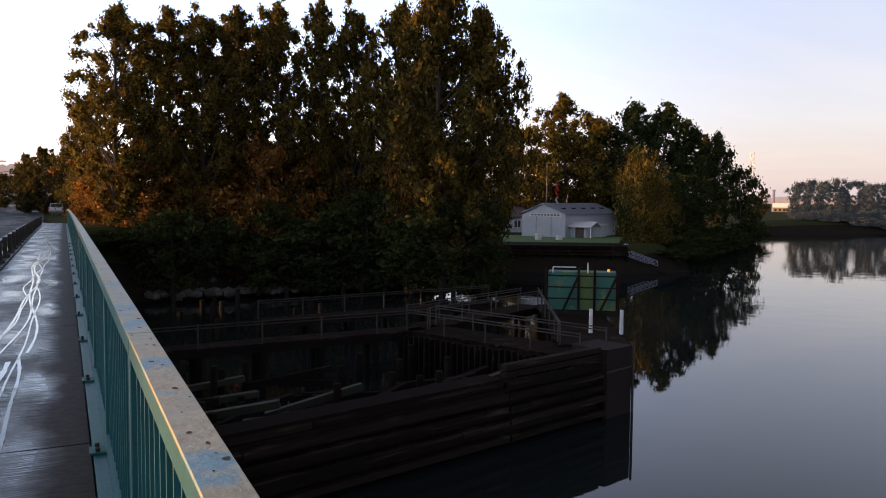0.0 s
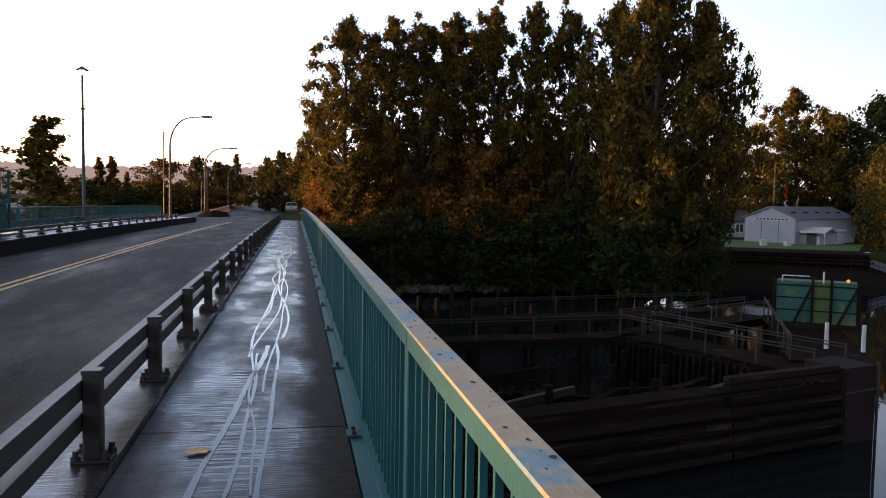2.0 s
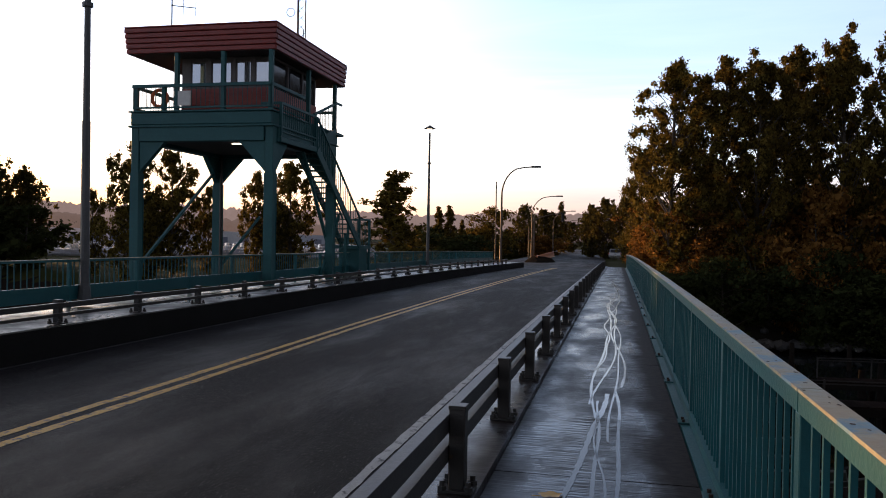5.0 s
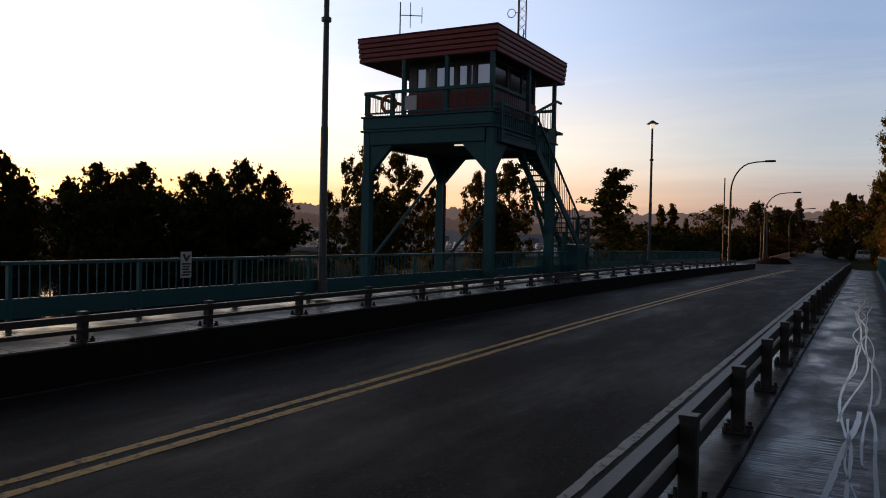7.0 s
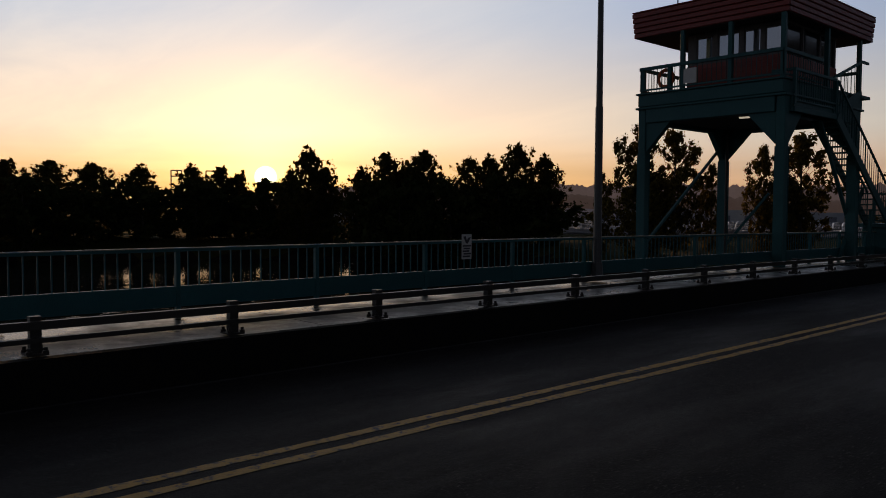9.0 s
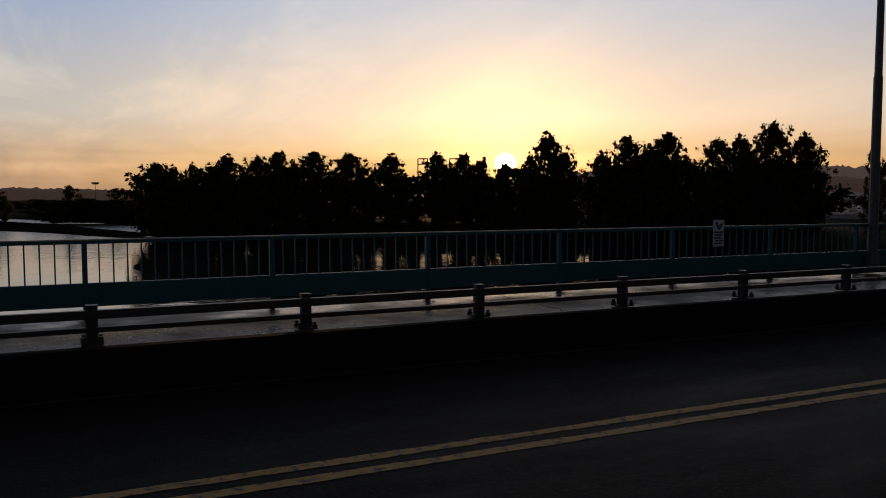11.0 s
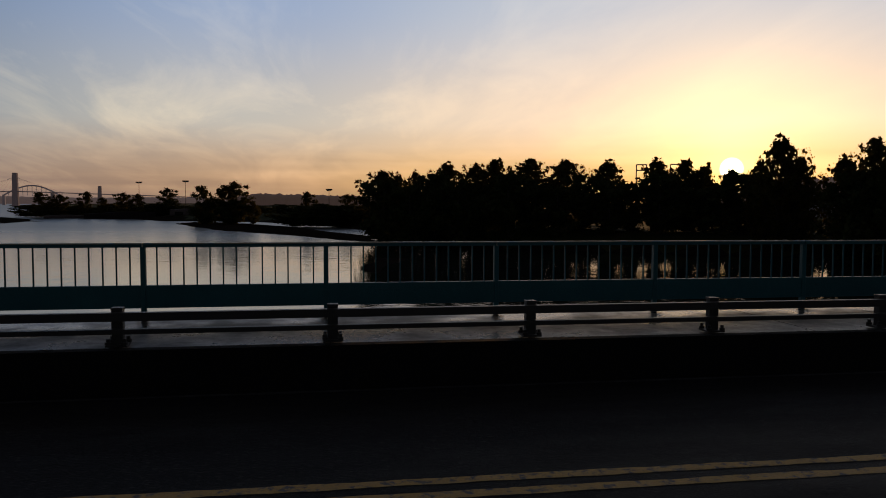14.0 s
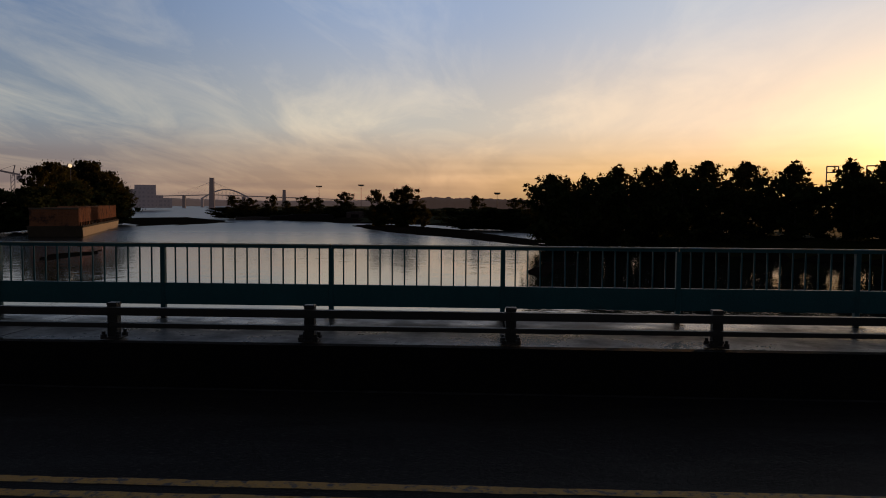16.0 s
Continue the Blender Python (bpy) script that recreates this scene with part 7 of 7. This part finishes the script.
low_shore("mudflat_bar", [(-150, 17), (-163, 10), (-187, -4), (-205, -14), (-235, -28), (-282, -44), (-335, -60), (-338, -42), (-300, -22), (-262, -7), (-229, 2), (-205, 9), (-178, 17)], "dark mudflat along the downstream bank")
low_shore("mudflat_tongue", [(-126, 7), (-112, 6), (-96, 6), (-90, 8), (-104, 11), (-118, 12)], "dark tongue of mud in the shallows", top=WATER_Z + 0.12)
low_shore("mudflat_spit", [(-272, -122), (-297, -110), (-342, -108), (-385, -128), (-470, -180), (-430, -200), (-340, -165)], "dark mudflat below the scow")
low_shore("mudflat_patch", [(-105, -62), (-122, -61), (-136, -66), (-120, -68)], "dark patch of mud in the river", top=WATER_Z + 0.08)

# low industrial shore with sheds along the water
for az, d, w, h, mat in ((106.2, 415, 20, 4.2, DARK_SOFFIT), (104.2, 405, 14, 4.0, SHEET_PILE), (102.3, 395, 22, 3.8, SHEET_PILE), (98.6, 380, 16, 3.0, DARK_SOFFIT)):
    shed_far(az, d, w, h, "low dark waterside shed", mat, 12)
x, y = polar(94.0, 360)
for k in range(6):
    p = thing("mooring_pile", "thin mooring pile in the river", "pile", (polar(95.8 + 0.25 * k, 330)[0], polar(95.8 + 0.25 * k, 330)[1], -7))
    bm = bmesh.new()
    rod(bm, (0, 0, 0), (0, 0, 3.2), 0.2, 0.2, 7)
    part("timber_post", bm, TIMBER, p)


def far_bridge():
    d = 1500
    t = thing("cable_stayed_bridge", "hazy cable-stayed bridge far down the river", "bridge", (*polar(106, d), -6))
    o = Vector((*polar(106, d), -6))

    def P(az, el, dd=d):
        x, y = polar(az, dd)
        return Vector((x, y, 1.57 + dd * math.tan(radians(el)))) - o
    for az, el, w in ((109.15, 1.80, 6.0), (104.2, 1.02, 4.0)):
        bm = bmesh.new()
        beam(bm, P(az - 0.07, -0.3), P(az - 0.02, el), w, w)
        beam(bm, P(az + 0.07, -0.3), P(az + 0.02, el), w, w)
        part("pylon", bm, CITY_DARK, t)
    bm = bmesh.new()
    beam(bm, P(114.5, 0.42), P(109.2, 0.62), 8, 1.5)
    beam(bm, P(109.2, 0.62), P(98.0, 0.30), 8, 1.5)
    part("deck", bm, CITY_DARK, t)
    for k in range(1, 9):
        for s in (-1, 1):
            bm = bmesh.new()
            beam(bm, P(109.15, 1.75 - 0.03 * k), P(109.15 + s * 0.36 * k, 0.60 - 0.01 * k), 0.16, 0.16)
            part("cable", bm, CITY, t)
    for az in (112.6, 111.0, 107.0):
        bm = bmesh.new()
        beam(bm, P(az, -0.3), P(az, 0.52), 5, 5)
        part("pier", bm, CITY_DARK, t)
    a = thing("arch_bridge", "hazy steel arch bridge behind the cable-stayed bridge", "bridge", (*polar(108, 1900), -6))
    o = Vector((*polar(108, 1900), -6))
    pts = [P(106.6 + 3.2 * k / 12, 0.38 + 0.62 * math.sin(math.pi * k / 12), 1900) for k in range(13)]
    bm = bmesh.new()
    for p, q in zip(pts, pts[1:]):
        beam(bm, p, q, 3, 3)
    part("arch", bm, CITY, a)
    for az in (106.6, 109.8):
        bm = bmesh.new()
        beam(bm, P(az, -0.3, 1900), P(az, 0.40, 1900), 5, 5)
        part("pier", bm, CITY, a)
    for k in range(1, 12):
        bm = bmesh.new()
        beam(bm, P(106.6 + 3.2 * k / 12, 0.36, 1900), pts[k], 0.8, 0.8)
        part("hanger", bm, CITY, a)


far_bridge()

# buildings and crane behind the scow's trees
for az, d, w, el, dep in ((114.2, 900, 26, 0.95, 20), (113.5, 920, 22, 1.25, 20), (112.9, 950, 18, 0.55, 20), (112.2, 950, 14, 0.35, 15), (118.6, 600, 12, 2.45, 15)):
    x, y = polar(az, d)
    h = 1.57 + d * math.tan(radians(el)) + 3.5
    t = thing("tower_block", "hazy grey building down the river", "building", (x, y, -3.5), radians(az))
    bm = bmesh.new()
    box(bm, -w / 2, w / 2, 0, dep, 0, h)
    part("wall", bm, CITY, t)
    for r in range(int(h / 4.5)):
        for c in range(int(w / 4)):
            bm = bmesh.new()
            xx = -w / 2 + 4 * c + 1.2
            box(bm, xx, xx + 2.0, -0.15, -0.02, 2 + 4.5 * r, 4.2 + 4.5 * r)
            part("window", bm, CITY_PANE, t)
x, y = polar(121.4, 420)
crane = thing("tower_crane", "dark construction crane above the shore", "crane", (x, y, -3.5), radians(121))
bm = bmesh.new()
for a, b in ((-0.8, -0.8), (0.8, -0.8), (0.8, 0.8), (-0.8, 0.8)):
    rod(bm, (a, b, 0), (a, b, 18), 0.18, n=5)
for k in range(9):
    beam(bm, (-0.8, -0.8, 2 * k), (0.8, -0.8, 2 * k + 2), 0.2, 0.2)
part("mast", bm, CITY_DARK, crane)
bm = bmesh.new()
beam(bm, (3.0, 0, 18.0), (-12, 0, 21.0), 0.8, 0.8)
beam(bm, (0, 0, 17.5), (1.0, 0, 22.5), 0.5, 0.5)
beam(bm, (1.0, 0, 22.5), (-6, 0, 19.6), 0.15, 0.15)
part("jib", bm, CITY_DARK, crane)
bm = bmesh.new()
box(bm, 1.5, 4.0, -0.8, 0.8, 15.5, 17.6)
part("counterweight", bm, CITY_DARK, crane)
x, y = polar(118.05, 282)
lamp = thing("flood_lamp", "small bright lamp above the trees", "lamp", (x, y, -4))
bm = bmesh.new()
rod(bm, (0, 0, 0), (0, 0, 17.4), 0.12, n=6)
part("pole", bm, POLE, lamp)
bm = bmesh.new()
bmesh.ops.create_icosphere(bm, subdivisions=2, radius=0.62)
bmesh.ops.translate(bm, vec=(0.4, 0, 17.45), verts=bm.verts)
part("bulb", bm, glowing("flood_bulb", (1.0, 0.72, 0.40), 3.0), lamp)


def scow():
    p, q = Vector((-185, -97, -6)), Vector((-268, -127, -6))
    d = (q - p).normalized()
    t = thing("barge", "long weathered barge with rusty plank-sided bins moored by the bank", "barge", tuple(p), math.atan2(d.y, d.x))
    L = (q - p).length
    bm = bmesh.new()
    prism(bm, [(-0.0, 2.0), (L, 2.0), (L - 2.5, -0.8), (2.5, -0.8)], "y", -0.5, 11.5)
    part("hull", bm, HULL, t)
    bm = bmesh.new()
    box(bm, -0.15, L + 0.15, -0.65, -0.501, 1.55, 2.05, 0.03)
    part("rubbing_strake", bm, TIMBER, t)
    for x0, x1, h, y0 in ((0.6, 21.5, 6.3, 0.3), (39.0, 86.5, 6.6, 0.4)):
        bm = bmesh.new()
        for zz in range(5):                      # plank courses, each a little in or out
            step = 0.06 * (zz % 2)
            box(bm, x0 + step, x1 - step, y0 + step, 11.0 - step, 2.0 + (h - 2) * zz / 5, 2.0 + (h - 2) * (zz + 1) / 5 - 0.03, 0.03)
        b = part("bin", bm, CONTAINER_RUST, t)
        n = int((x1 - x0) / 1.6)
        for k in range(n + 1):
            bm = bmesh.new()
            xx = x0 + (x1 - x0) * k / n
            box(bm, xx - 0.14, xx + 0.14, y0 - 0.2, y0 - 0.001, 2.02, h + 0.15 * (k % 3))
            part("stake", bm, CONTAINER_RUST, b)
        if x0 < 5:
            for k in range(8):
                bm = bmesh.new()
                box(bm, x0 - 0.2, x0 - 0.001, 0.8 + 1.35 * k, 1.05 + 1.35 * k, 2.02, h)
                part("stake", bm, CONTAINER_RUST, b)
            bm = bmesh.new()
            box(bm, x0 - 0.25, x0, 0.2, 11.1, h - 0.35, h + 0.05, 0.02)
            part("rim", bm, HULL, b)
    bm = bmesh.new()
    box(bm, 24.0, 37.0, 4.0, 10.8, 2.0, 6.0, 0.05)
    part("deck_house", bm, TIMBER, t)
    for k in range(30):
        bm = bmesh.new()
        rod(bm, (0.8 + 2.9 * k, -0.1, 2.0), (0.8 + 2.9 * k, -0.1, 2.9), 0.14, n=6)
        part("stanchion", bm, TIMBER, t)


scow()

# upstream: lattice tower, chimney and the sunlit works
x, y = polar(-47.15, 420)
t = thing("radio_tower", "white lattice radio tower behind the point", "radio tower", (x, y, -4), 0.4)
H = 1.57 + 420 * math.tan(radians(3.25)) + 4
for a in range(4):
    ca, sa = math.cos(math.pi / 4 + a * math.pi / 2), math.sin(math.pi / 4 + a * math.pi / 2)
    cb, sb = math.cos(math.pi / 4 + (a + 1) * math.pi / 2), math.sin(math.pi / 4 + (a + 1) * math.pi / 2)
    bm = bmesh.new()
    rod(bm, (2.2 * ca, 2.2 * sa, 0), (0.9 * ca, 0.9 * sa, H), 0.13, n=5)
    part("leg", bm, WHITE_PAINT, t)
    bm = bmesh.new()
    for k in range(12):
        f0, f1 = k / 12, (k + 1) / 12
        r0, r1 = 2.2 - 1.3 * f0, 2.2 - 1.3 * f1
        beam(bm, (r0 * ca, r0 * sa, H * f0), (r1 * cb, r1 * sb, H * f1), 0.12, 0.12)
        beam(bm, (r1 * ca, r1 * sa, H * f1), (r1 * cb, r1 * sb, H * f1), 0.12, 0.12)
    part("lattice", bm, WHITE_PAINT, t)
x, y = polar(-48.55, 410)
t = thing("works_chimney", "dark chimney beside the works", "chimney", (x, y, -4))
bm = bmesh.new()
rod(bm, (0, 0, 0), (0, 0, 10.6), 0.75, 0.6, 12)
part("chimney_shaft", bm, CITY_DARK, t)
bm = bmesh.new()
rod(bm, (0, 0, 10.4), (0, 0, 11.0), 0.75, 0.75, 12)
part("rim", bm, CITY_DARK, t)
x, y = polar(-49.1, 400)
t = thing("works_building", "pale works building lit orange by the sun", "building", (x, y, -4), radians(-60))
bm = bmesh.new()
box(bm, -4, 4, 0, 7, 0, 2.6, 0.05)
part("wall", bm, HULL, t)
bm = bmesh.new()
box(bm, -4.2, 4.2, -0.3, 7.2, 2.6, 4.6, 0.08)
part("upper_storey", bm, WHITE_PAINT, t)
for k in range(4):
    bm = bmesh.new()
    box(bm, -3.4 + 1.9 * k, -2.4 + 1.9 * k, -0.06, -0.01, 0.8, 2.0)
    part("window", bm, DARK_GLASS, t)
